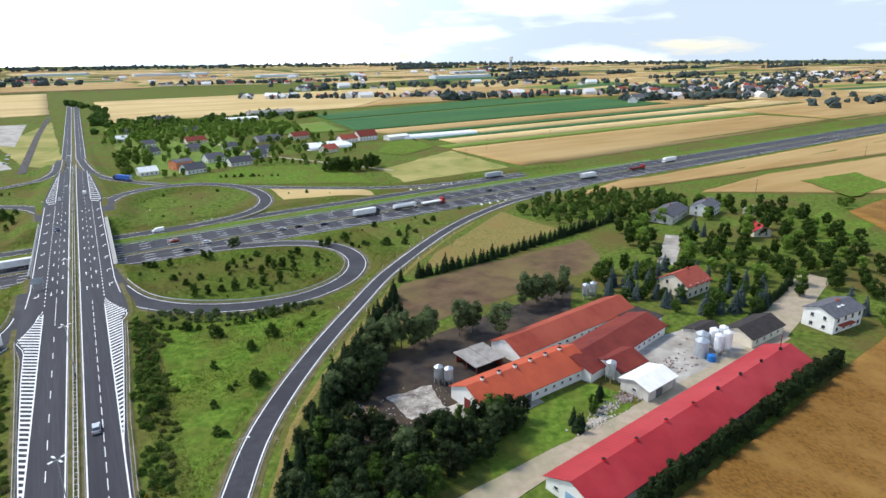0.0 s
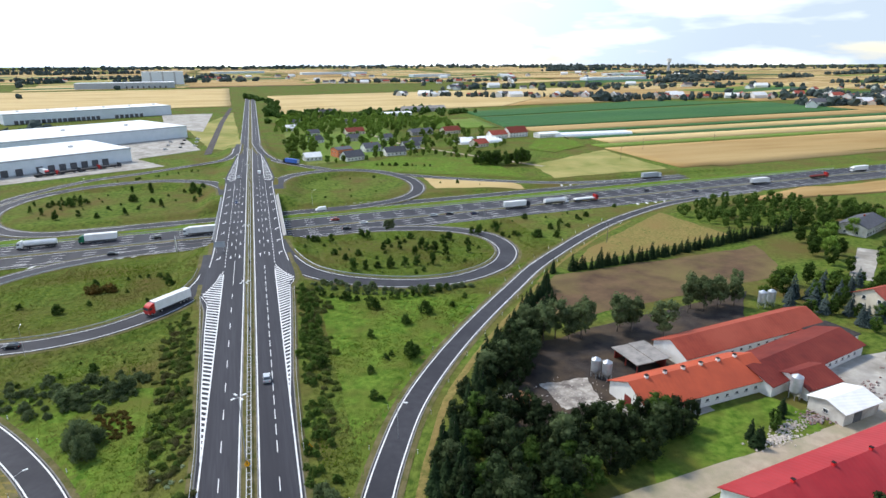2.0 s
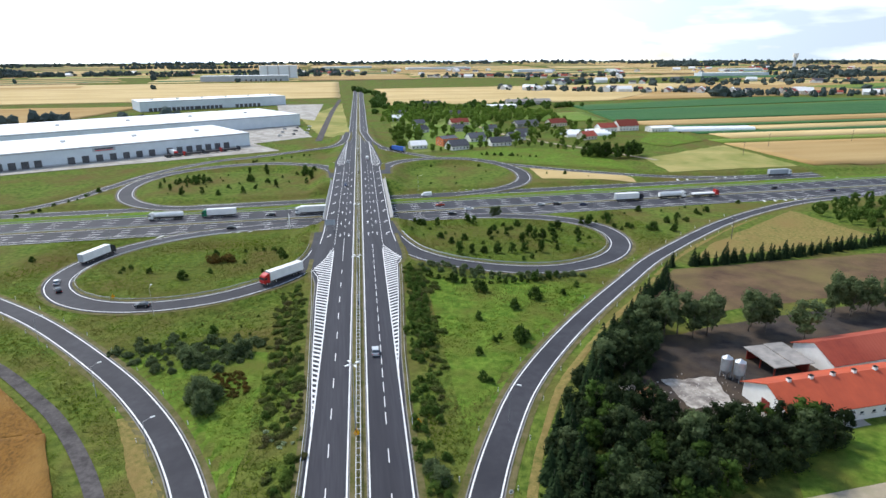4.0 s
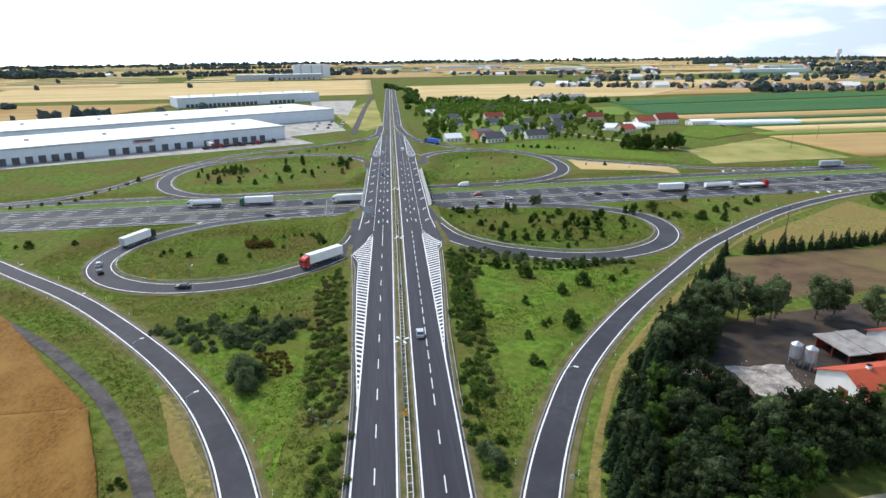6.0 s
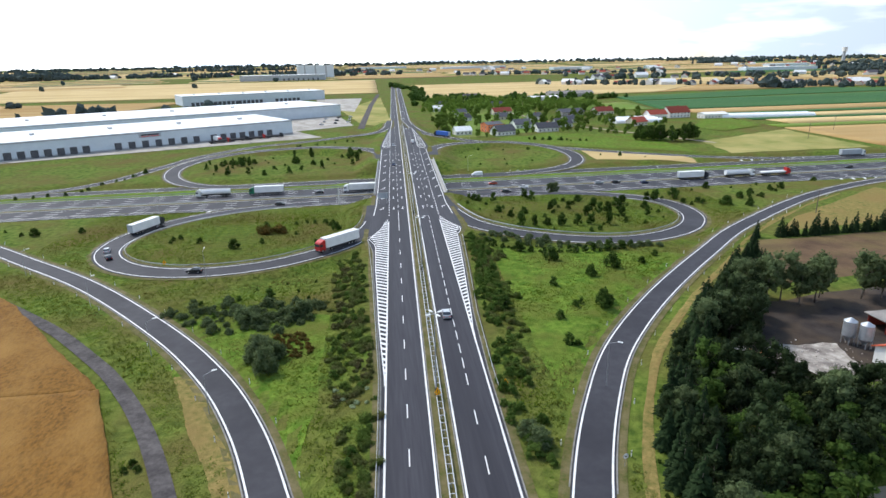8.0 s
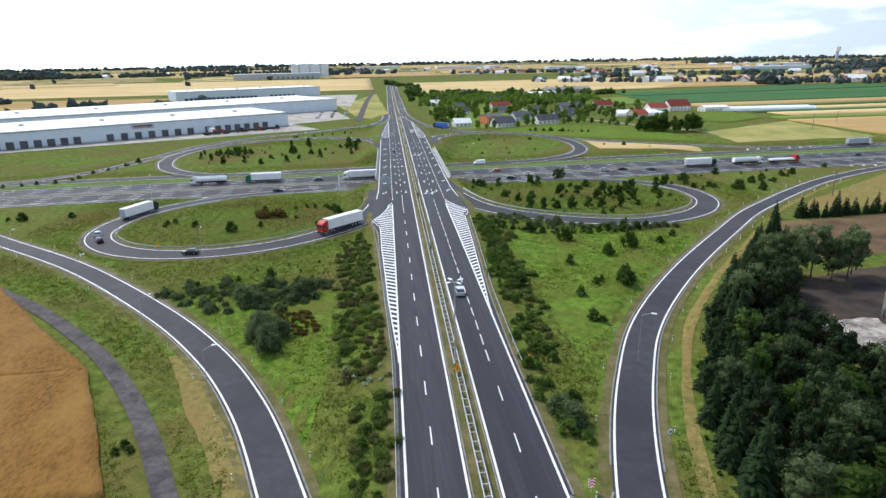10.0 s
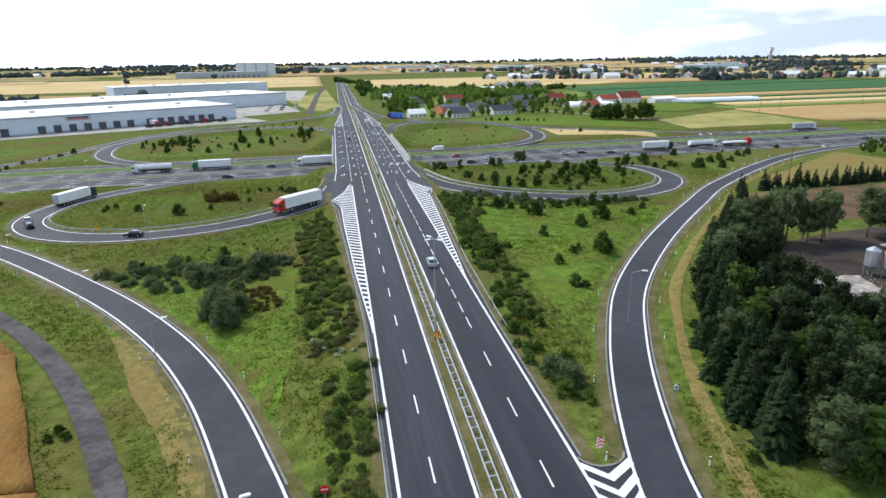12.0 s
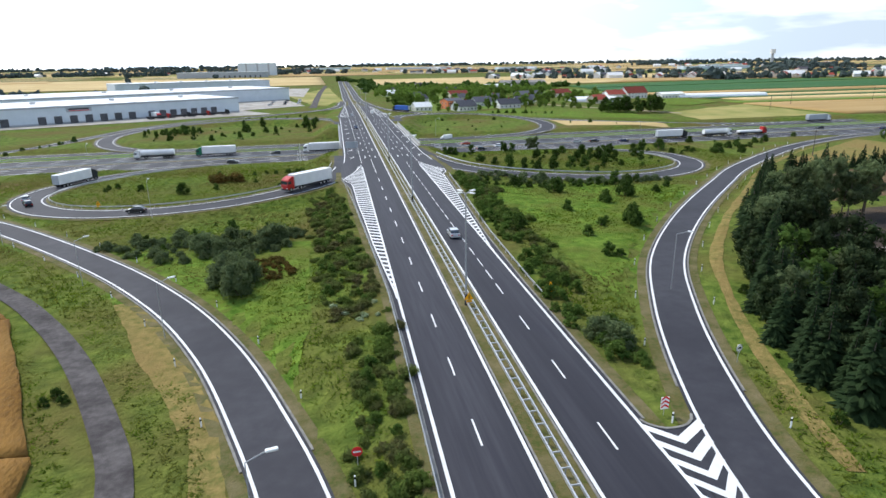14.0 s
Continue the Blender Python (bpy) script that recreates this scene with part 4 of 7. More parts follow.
def thicket(name, kinds, pts, lo, hi, label, category="thicket", rg=rng, leaf=None, loose=0.0, open_share=-0.3):
    """Growth too dense to count, joined into one mesh."""
    pts = np.array(pts, float).reshape(-1, 2)
    if loose:
        gaps = np.array([noise.noise(Vector((x * 0.11, y * 0.11, 5.0))) for x, y in pts])
        pts = pts[gaps > open_share] + rg.normal(size=(int((gaps > open_share).sum()), 2)) * loose
    zs = ground_z(pts[:, 0], pts[:, 1])
    geo = []
    for k in kinds:
        me = next(c for c in k.children if c.name.startswith(("crown", "foliage"))).data
        co = np.empty(len(me.vertices) * 3)
        me.vertices.foreach_get("co", co)
        idx = np.empty(len(me.loops), int)
        me.loops.foreach_get("vertex_index", idx)
        mat = leaf or me.materials[0]
        geo.append((co.reshape(-1, 3), idx.reshape(-1, 3)))
    vs, fs, o = [], [], 0
    for (x, y), z in zip(pts, zs):
        co, idx = geo[int(rg.integers(len(geo)))]
        s, a = rg.uniform(lo, hi), rg.uniform(0, 6.28)
        c, n = math.cos(a), math.sin(a)
        w = co * s * np.array((rg.uniform(0.9, 1.15), rg.uniform(0.9, 1.15), rg.uniform(0.8, 1.15)))
        vs.append(np.c_[x + w[:, 0] * c - w[:, 1] * n, y + w[:, 0] * n + w[:, 1] * c, z + w[:, 2] - 0.05])
        fs.append(idx + o)
        o += len(co)
    me = mesh_of(name, np.concatenate(vs), np.concatenate(fs).tolist(), mat)
    return tagged(put(name, me), label, category, kind="stuff")


def inside(poly, p):
    r = False
    for i in range(len(poly)):
        (x0, y0), (x1, y1) = poly[i - 1], poly[i]
        if (y0 > p[1]) != (y1 > p[1]) and p[0] < (x1 - x0) * (p[1] - y0) / (y1 - y0) + x0:
            r = not r
    return r


def fill(poly, spacing, rg=rng, tries=6000, avoid=()):
    """Scattered points in a plan polygon that keep their distance."""
    xs, ys = [p[0] for p in poly], [p[1] for p in poly]
    out = []
    for _ in range(tries):
        p = (rg.uniform(min(xs), max(xs)), rg.uniform(min(ys), max(ys)))
        if inside(poly, p) and all((p[0] - q[0]) ** 2 + (p[1] - q[1]) ** 2 > spacing ** 2 for q in out) and all((p[0] - q[0]) ** 2 + (p[1] - q[1]) ** 2 > q[2] ** 2 for q in avoid):
            out.append(p)
    return out


def along(line, spacing, jitter, rg=rng):
    line = np.array(line, float)
    s = np.r_[0, np.cumsum(np.hypot(*np.diff(line, axis=0).T))]
    t = np.arange(0, s[-1], spacing)
    p = np.stack([np.interp(t, s, line[:, 0]), np.interp(t, s, line[:, 1])], 1)
    return p + rg.normal(size=p.shape) * jitter


# the thicket inside the curve of the slip road: firs along the road, broad trees behind, a gap with rubble at the yard
GAP = [(47, 116, 5.0), (51, 113, 4.5), (44, 112, 3.0)]
plant(FIR + THICKET[:1], fill([(17.0, 75), (21.0, 90), (28.5, 104.5), (37.5, 118), (47.0, 130.5), (50, 128), (41, 115), (33, 103), (26, 88), (22, 75)], 2.5, avoid=GAP), 0.8, 1.15)
plant(THICKET + PARK[:1], fill([(22, 68), (26, 88), (33, 103), (39, 112), (44, 107), (55, 99), (66, 97), (75, 97), (80, 92), (66, 86.5), (52, 84), (42, 77), (34, 70)], 3.1, avoid=GAP), 0.8, 1.2)
plant(SALLOW, [(21.5, 72.5), (31, 80), (47.5, 92), (38, 99), (58, 93), (26, 95), (45, 123.5), (70, 92)], 0.8, 1.1)
plant(THICKET + SALLOW[:1], fill([(45, 125), (57, 139), (66, 148), (69, 144), (58, 127), (52, 119)], 2.9, avoid=GAP), 0.7, 1.1)
plant(SPRUCE, along([(54.5, 140), (68.5, 155), (86, 173), (92, 179)], 2.2, 0.6), 0.8, 1.15)
plant(SPRUCE, along([(58, 137), (72, 151), (88, 168)], 2.4, 0.7), 0.7, 1.1)
plant(BUSH, fill([(16, 74), (18, 84), (33, 110), (32, 113), (17, 88), (14.5, 76)], 4.2), 0.4, 0.7)
# birches along the track behind the yard
plant(BIRCH, [(65, 141), (67.5, 138), (69.5, 142), (72, 139.5), (74.5, 136.5), (77, 140.5), (79, 137.5), (82, 140), (91, 138), (93.5, 140.5), (95, 137), (119, 142.5), (122, 145), (124.5, 142), (127, 145), (130, 142.5), (133, 144.5), (136, 142), (144, 150)], 0.92, 1.2)
plant(BIRCH[:1], [(100, 129.5)], 1.35, 1.4)
# windbreak
plant(SPRUCE, along([(107, 191), (140, 192.5), (196, 203), (232, 209)], 2.1, 0.5), 0.8, 1.2)
plant(SPRUCE, [(98.8, 190.5), (99.8, 192)], 0.75, 0.95)
# wood towards the motorway and the farmstead grove
thicket("wood", PARK, fill([(205, 258), (203, 236), (210, 218), (232, 210), (290, 214), (306, 238), (272, 260), (235, 266)], 5.4), 0.45, 0.85, "dense green wood beside the motorway", "wood", leaf=SHRUBLEAF)
KEEP_OUT = [(236, 176, 13), (248, 176, 15), (262, 172, 14), (276, 170, 13), (240, 163, 9), (252, 160, 8), (246, 143, 9), (284, 178, 9), (262, 140, 7), (256, 136, 6), (178, 124, 12), (262, 195, 14), (284, 189, 11), (272, 150, 7), (300, 178, 6), (210, 158, 7), (222, 168, 7), (192, 81, 13), (165, 90, 12), (200, 146, 6), (228, 106, 6), (215, 96, 7)]
thicket("grove", PARK, fill([(194, 144), (206, 182), (240, 212), (300, 212), (322, 165), (290, 118), (245, 88), (226, 84), (206, 100), (188, 104), (184, 128), (194, 138)], 8.6, avoid=KEEP_OUT, tries=9000), 0.6, 1.05, "dense dark green grove round the farmstead", "grove")
thicket("grove", GARDEN, fill([(200, 150), (212, 184), (245, 206), (296, 206), (314, 165), (286, 124), (245, 96), (215, 104), (198, 130)], 13.0, avoid=KEEP_OUT, tries=4000), 0.7, 1.05, "lighter green garden trees in the farmstead grove", "grove")
plant(PARK, fill([(152, 130), (158, 152), (192, 152), (198, 122), (194, 101), (176, 98), (162, 104)], 6.0, avoid=[(178, 124, 10.5), (172, 114, 6)])[:26], 0.6, 0.95)
plant(BLUES, fill([(152, 126), (158, 146), (196, 142), (198, 112), (190, 99), (172, 101)], 7.5, avoid=[(178, 124, 11), (172, 114, 6)])[:16], 0.7, 1.0)
plant(BLUES, [(151, 135), (155, 139), (158, 129), (163, 138), (191, 130), (193, 118), (182, 106), (187, 101), (176, 104), (208, 80), (211, 86), (236, 168), (243, 164), (247, 172), (213, 73), (166, 108), (171, 106), (161, 118)], 0.75, 1.05)
plant(GARDEN, [(172, 137), (147, 141), (203, 72), (199, 69), (160, 150), (168, 152), (350, 155), (356, 160), (361, 157), (180, 140), (176, 146)], 0.75, 1.0)
plant(SPRUCE, along([(176, 98), (198, 103), (216, 108)], 2.0, 0.3), 0.7, 0.9)
# hedge by the long hall, shrubs in the farm garden
plant(HEDGE, along([(77, 58.2), (101, 60.9), (130, 64.0), (168, 68.0)], 1.3, 0.25), 1.05, 1.45)
plant(PARK, [(94.5, 86.5), (96.5, 88)], 0.45, 0.52)
plant(SPRUCE, [(86.5, 83), (88.6, 84), (87.4, 85.6), (99.5, 89.5), (101.5, 91)], 0.75, 0.95)

# interchange meadows
plant(YOUNG, [(30.6, 220.7), (35, 219.7), (44.7, 219.4), (50.1, 218.1), (55.1, 218.3), (61, 216.9), (54.5, 243.3), (48, 244.8), (63.3, 240.4), (66.9, 233.9), (72.8, 238.1), (42.9, 268.4), (45.3, 264.9), (28.7, 264.2), (79.8, 227.7), (64, 234.5), (70, 228), (79, 250), (93, 258.2), (96.2, 257), (74.6, 246), (58, 232)], 0.8, 1.1)
plant(BUSH, [(40, 220.5), (51.8, 247.3), (27, 244.9), (30.1, 250.7), (16.1, 252.4), (21.4, 267.8), (19, 269.3), (23.4, 268.2), (30.3, 236.4), (63.2, 257.9), (55.6, 210.3), (36, 240), (42, 232), (47, 238), (57.1, 258.7), (51.6, 253), (84, 240), (86, 232), (68, 219), (74, 216)], 0.9, 1.35)
plant(BUSH, fill([(28, 216), (42, 208), (60, 203), (76, 208), (88, 220), (90, 236), (78, 250), (50, 262), (24, 262), (18, 246)], 8.0)[:22], 0.35, 0.7)
plant(BIRCH, [(57.5, 279.5), (60, 280)], 0.5, 0.6)
plant(BUSH, along([(103, 262), (108, 244), (122, 240), (146, 262), (158, 266)], 3.4, 2.2), 0.8, 1.7)
plant(BUSH, along([(112, 268), (150, 276), (190, 282)], 9.0, 1.6), 0.5, 1.1)
plant(YOUNG + BUSH, along([(13, 197), (18, 194.5), (22.6, 189.2), (31, 186), (42, 185), (50, 185), (57, 188)], 2.0, 0.6), 0.6, 0.85)
thicket("scrub", SCRUB, fill([(11, 205), (20, 199), (34, 190), (52, 186), (66, 187), (62, 190), (40, 194), (20, 207)], 2.6), 0.6, 1.0, "line of grey-green scrub below the loop ramp", "scrub")
thicket("shrubs", BUSH, fill([(1.0, 92), (1.8, 111), (3.0, 128), (4.6, 150), (6.6, 172), (8.2, 190), (9.0, 203), (13, 200), (11.5, 172), (8.6, 150), (6.2, 128), (5.0, 110), (4.2, 90)], 1.75), 0.4, 0.85, "dense dark green shrubs along the embankment", "shrubs", leaf=SHRUBLEAF, loose=0.7, open_share=-0.6)
thicket("brambles", WEED, fill([(1.4, 95), (2.6, 111), (4.5, 128), (6.0, 150), (8, 172), (10, 204), (16, 200), (14.5, 172), (11, 150), (8.6, 128), (6.5, 110), (5.4, 92)], 1.9), 0.6, 1.2, "low brambles along the embankment foot", "brambles", loose=1.0)
plant(WILLOW, [(3.4, 93.5), (2.2, 96.2)], 0.7, 0.85)
plant(BUSH, [(10.4, 157.6), (24.9, 143.3), (26.8, 145.1), (31.6, 143), (33.7, 145.1), (19.7, 137.6), (18.2, 125.4), (19.3, 124.3), (29.5, 179.5), (8.4, 144.8), (44, 170), (60, 178), (36, 164), (24, 158), (53, 172)], 1.0, 1.7)
thicket("brambles", WEED, fill([(-27, 62), (-23, 62), (-21.4, 100), (-22.1, 120), (-22.6, 146), (-23.8, 166), (-26, 192), (-33, 186), (-30.5, 167), (-29.5, 148), (-28.3, 121), (-25.2, 100)], 1.35, tries=9000), 0.45, 0.95, "tangled low brambles and weeds on the road embankment", "brambles", loose=0.9, open_share=-0.42)
thicket("shrubs", BUSH, fill([(-26.5, 70), (-22.5, 70), (-22.0, 100), (-23.0, 120), (-23.5, 146), (-25.5, 190), (-30, 180), (-28.5, 148), (-27, 121), (-25, 100)], 3.4), 0.3, 0.6, "green shrubs among the brambles", "shrubs", leaf=SHRUBLEAF, loose=1.0)
thicket("scrub", SCRUB, fill([(-69.5, 159.5), (-58.4, 147.3), (-50.7, 145), (-43.2, 144.6), (-34, 147.5), (-34.5, 155), (-51.3, 159), (-64.9, 161)], 1.9), 0.45, 1.1, "grey-green willow scrub in the damp meadow", "scrub", loose=1.6)
plant(WILLOW, [(-44.6, 130.6), (-41.6, 126.6), (-40.2, 130.2), (-44.0, 134.6), (-42.6, 129.0), (-41.0, 124.4)], 0.95, 1.25)
plant(WILLOW, [(-39, 149), (-37, 150.5), (-47, 147), (-50, 149)], 0.85, 1.1)
thicket("brown_weeds", RUST, fill([(-42, 140.5), (-36, 140.5), (-33, 130), (-36.5, 128.5), (-39, 133)], 1.2), 0.5, 0.9, "low rust-brown weeds in the damp meadow", "weeds")
thicket("wild_flowers", WEED, [(-27.6, 113.7), (-26.7, 112.0), (-26.1, 110.5), (-24.4, 107.8), (-23.8, 108.8), (-22.0, 113.2), (-22.0, 108.7)], 0.3, 0.5, "white flowering umbels among the brambles", "flowers", leaf=SPLASH)
plant(RUST, [(-56, 232), (-54, 230), (-58, 229), (-60, 231)], 1.4, 1.8)
plant(BUSH, fill([(-70, 160), (-50, 172), (-36, 176), (-34, 160), (-60, 150)], 7.0), 0.4, 0.9)
plant(BUSH, [(-88.7, 225.3), (-89, 222), (-87, 227), (-79, 220.5), (-57.8, 217.2), (-49.6, 240.6), (-46, 242), (-43, 241), (-39, 240), (-36.6, 234.6), (-36, 238), (-66, 212), (-48, 226), (-60, 238), (-40, 214), (-34, 228)], 0.8, 1.4)
plant(YOUNG + BUSH[:2], fill([(-124, 386), (-112, 408), (-84, 420), (-50, 416), (-32, 404), (-30, 372), (-60, 352), (-100, 344), (-118, 362)], 9.0)[:34], 0.6, 1.1)
plant(BUSH, [(-110, 385), (-106, 390), (-103, 388), (-100, 398.7), (-96, 394), (-92, 388), (-99, 384), (-78, 369), (-67.6, 386), (-41, 402), (-36, 400), (-30, 398)], 1.5, 2.3)
plant(BUSH, fill([(36, 412), (60, 420), (84, 412), (90, 384), (80, 358), (40, 352), (26, 380)], 14.0)[:12], 0.4, 0.8)
plant(BUSH, along([(-150, 372), (-162, 330), (-190, 312)], 6.0, 1.5), 0.7, 1.4)
plant(BUSH, along([(-98, 445), (-60, 466), (-30, 478)], 7.0, 2.0), 0.7, 1.5)
plant(BUSH, along([(-200, 262), (-160, 250), (-128, 240)], 8.0, 3.0), 0.6, 1.2)
plant(BUSH, along([(92, 458), (120, 446), (128, 440)], 4.0, 1.0), 0.8, 1.5)
plant(BUSH, [(-56.2, 99.4), (-55.2, 98.2), (-56.9, 98.0)], 0.6, 0.9)
plant(BUSH, along([(120, 380), (150, 362)], 12.0, 4.0), 0.5, 0.9)

# village gardens, the clump by the lane and the avenue along the main road
HOUSE_SPOTS = [(50, 500), (82, 490), (78, 512), (106, 533), (119, 506), (142, 536), (116, 660), (208, 528), (245, 578), (270, 586), (296, 568), (180, 634), (49, 722), (213, 634), (68, 605), (102, 609), (134, 600), (70, 665), (156, 565), (62, 785), (127, 765)]
plant(GARDEN, fill([(34, 505), (60, 520), (120, 522), (150, 505), (205, 545), (240, 600), (236, 690), (170, 720), (60, 720), (32, 620)], 11.0, avoid=[(x, y, 8) for x, y in HOUSE_SPOTS], tries=3500)[:110], 0.8, 1.45)
thicket("garden_trees", GARDEN, fill([(32, 690), (240, 690), (250, 760), (180, 860), (70, 900), (40, 800)], 9.0, tries=4000), 0.7, 1.15, "green garden trees filling the far end of the village", "trees")
plant(PARK, [(172, 437), (176, 440), (180, 433), (185, 436), (190, 429), (186, 425), (194, 424), (178, 428), (183, 440), (205, 432), (209, 436), (168, 433), (175, 431), (197, 431), (170, 442), (200, 428), (165, 438)], 1.1, 1.5)
plant(GARDEN, along([(150, 490), (175, 462), (205, 440)], 8.0, 1.5), 0.7, 1.0)
plant(GARDEN, [(34, 500), (37, 520), (33, 535), (38, 548), (35, 560), (42, 575), (38, 590), (46, 545), (50, 585)], 1.2, 1.6)
plant(GARDEN, [(58, 482), (64, 478), (98, 490), (128, 492), (134, 497), (140, 494), (146, 498), (104, 494), (90, 486), (70, 478), (190, 505), (196, 515), (214, 512), (222, 520), (230, 530), (180, 490), (168, 492)], 0.7, 1.2)
plant(SPRUCE, along([(70, 800), (110, 830)], 5, 1), 1.4, 1.9)


for k in PROTOS:
    if k.name not in USED:
        for o in (*k.children_recursive, k):
            bpy.data.objects.remove(o)

# tufted grass over the interchange meadows: too many blades to count
rg_t = np.random.default_rng(21)
tp = np.c_[rg_t.uniform(-130, 120, 130000), rg_t.uniform(62, 280, 130000)]
keep = (np.abs(tp[:, 0] - axis_x(tp[:, 1])) > np.interp(tp[:, 1], [80, 100, 200], [13.0, 12.4, 17.6]))
for ln, hw in GROUND_ROADS:
    keep &= near_road(ln[::2], tp[:, 0], tp[:, 1])[0] > hw + 1.5
keep &= ~((tp[:, 0] > 16) & (tp[:, 1] < 0.95 * tp[:, 0] + 98))            # inside the thicket and farm
keep &= ~((tp[:, 0] < -50) & (tp[:, 1] < 82 - 1.0 * (tp[:, 0] + 50)))     # the wheat
tp = tp[keep][:64000]
tz = ground_z(tp[:, 0], tp[:, 1])
n_t = len(tp)
hgt, wid = rg_t.uniform(0.10, 0.32, n_t), rg_t.uniform(0.07, 0.17, n_t)
cl = np.array([noise.noise(Vector((x * 0.05, y * 0.05, 0.0))) for x, y in tp])
hgt *= np.clip(0.9 + 1.1 * cl, 0.35, 1.8)
tv, tf = np.zeros((n_t, 9, 3)), np.zeros((n_t, 3, 3), int)
for k in range(3):
    a = rg_t.uniform(0, 6.28, n_t)
    dx, dy = np.cos(a) * wid, np.sin(a) * wid
    ox, oy = rg_t.normal(size=n_t) * 0.2, rg_t.normal(size=n_t) * 0.2
    tv[:, 3 * k] = np.c_[tp[:, 0] + ox - dx, tp[:, 1] + oy - dy, tz]
    tv[:, 3 * k + 1] = np.c_[tp[:, 0] + ox + dx, tp[:, 1] + oy + dy, tz]
    tv[:, 3 * k + 2] = np.c_[tp[:, 0] + ox + rg_t.normal(size=n_t) * 0.3, tp[:, 1] + oy + rg_t.normal(size=n_t) * 0.3, tz + hgt]
    tf[:, k] = np.arange(n_t)[:, None] * 9 + np.array((3 * k, 3 * k + 1, 3 * k + 2))
tagged(put("grass_tufts", mesh_of("grass_tufts", tv.reshape(-1, 3), tf.reshape(-1, 3).tolist(), TUFT)), "uneven tufts of tall meadow grass", "grass", kind="stuff")

# ---- farm: yards and fields round it ----
drape("soil_field", [(66, 149), (98, 188.5), (197, 193), (176, 160)], 0.06, SOIL, "bare brown fallow field with dry weeds", "field", 5, ragged=2.0)
drape("dry_meadow", [(112, 197), (128, 214), (200, 262), (200, 212)], 0.07, DRYGRASS, "straw-coloured dry meadow beside the slip road", "meadow", 5, ragged=1.0)
drape("cinder_yard", [(40, 104), (58, 138), (150, 152), (104, 103)], 0.10, CINDER, "blackish cinder farmyard with scattered dirt", "yard", 4, ragged=1.6)
drape("broken_slab", [(57, 107), (57, 119), (69, 118), (67.5, 106)], 0.16, SLAB, "cracked pale concrete slab in the cinder yard", "slab", 1.0, ragged=1.7)
drape("concrete_apron", [(66.5, 101), (66.5, 107), (71, 107), (71, 101)], 0.16, CONCRETE, "pale concrete apron before the barn gable", "apron", 2, ragged=0.2)
drape("concrete_yard", [(108, 82), (119, 106), (160, 104), (164, 84)], 0.13, CONCRETE, "pale dusty concrete farmyard between the barns", "yard", 4, ragged=0.6)
drape("gravel_road", [(34, 70), (40, 79), (104, 83), (104, 79)], 0.12, GRAVEL, "pale gravel farm road beside the long hall", "road", 3, ragged=0.5)
drape("gravel_road", [(103.5, 79), (103.5, 83.2), (172, 88), (172, 83)], 0.15, GRAVEL, "pale gravel farm road beside the long hall", "road", 3, ragged=0.4)
drape("village_street", [(168, 83), (174, 96), (232, 113), (232, 102)], 0.12, GRAVEL, "pale gravel lane leading to the street", "road", 3, ragged=0.3)
drape("village_street", [(198, 144), (194, 150), (232, 176), (236, 170)], 0.13, CONCRETE, "grey concrete forecourt of the farmstead", "forecourt", 3, ragged=0.3)
drape("lawn", [(75, 87), (75, 95.5), (104, 97), (106, 90)], 0.15, LUSH, "mown green lawn along the barn", "lawn", 3, ragged=0.4)
drape("lawn", [(60, 79), (66, 89), (108, 90), (104, 82)], 0.10, LUSH, "rough green grass with rubble heaps", "lawn", 3, ragged=0.6)
drape("lawn", [(196, 118), (186, 150), (196, 160), (206, 140)], 0.10, LUSH, "green garden lawn between spruces", "lawn", 3, ragged=0.6)
drape("lawn", [(256, 118), (300, 150), (340, 160), (330, 130)], 0.10, LUSH, "green garden lawn behind the farmstead", "lawn", 5, ragged=0.6)
drape("wheat_field", [(64, 20), (76, 55.5), (420, 92), (420, 0)], 0.75, WHEAT, "ripe golden wheat field beside the hedge", "wheat field", 3.5, "stuff", 0.9, 0.4)
drape("wheat_field", [(-170, 88.4), (-170, 122), (-70.3, 122), (-54.2, 88.4)], 0.70, WHEAT, "ripe golden-brown wheat field beside the farm track", "wheat field", 2.0, "stuff", 0.9, 0.5)
drape("wheat_field", [(-170, 30), (-170, 88), (-54, 88), (-45.8, 30)], 0.70, WHEAT, "ripe golden-brown wheat field beside the farm track", "wheat field", 2.0, "stuff", 0.9, 0.5)
drape("wheat_field", [(-172, 121.5), (-172, 225), (-109, 168), (-70.3, 121.5)], 0.70, WHEAT, "ripe golden-brown wheat field beside the farm track", "wheat field", 2.0, "stuff", 0.9, 0.5)
drape("dry_bank", [(-59.0, 126), (-54.8, 126.5), (-38.7, 90), (-42.6, 90)], 0.07, DRYGRASS, "strip of straw-coloured dry grass on the bank", "grass strip", 1.5, ragged=0.7)
drape("dry_bank", [(-41.5, 90.5), (-39.0, 90.5), (-33.8, 62), (-37.5, 62)], 0.07, DRYGRASS, "strip of straw-coloured dry grass on the bank", "grass strip", 1.5, ragged=0.7)
band("dry_strip", SE_RAMP, 44, 92, 6.4, 8.3, DRYGRASS, "trodden straw-coloured strip of grass beside the slip road")
band("dry_strip", SE_RAMP, 92, 130, 5.4, 7.0, DRYGRASS, "trodden straw-coloured strip of grass beside the slip road")
drape("lush_meadow", [(-70, 142), (-54, 160), (-31, 148), (-31, 84)], 0.045, LUSH, "green meadow between the slip road and brambles", "meadow", 2.5, ragged=1.0)
drape("wheat_field", [(255, 268), (330, 288), (980, 320), (980, 200)], 0.6, WHEATFAR, "wide golden wheat field beside the motorway", "wheat field", 12, "stuff", 0.6, 1.0)
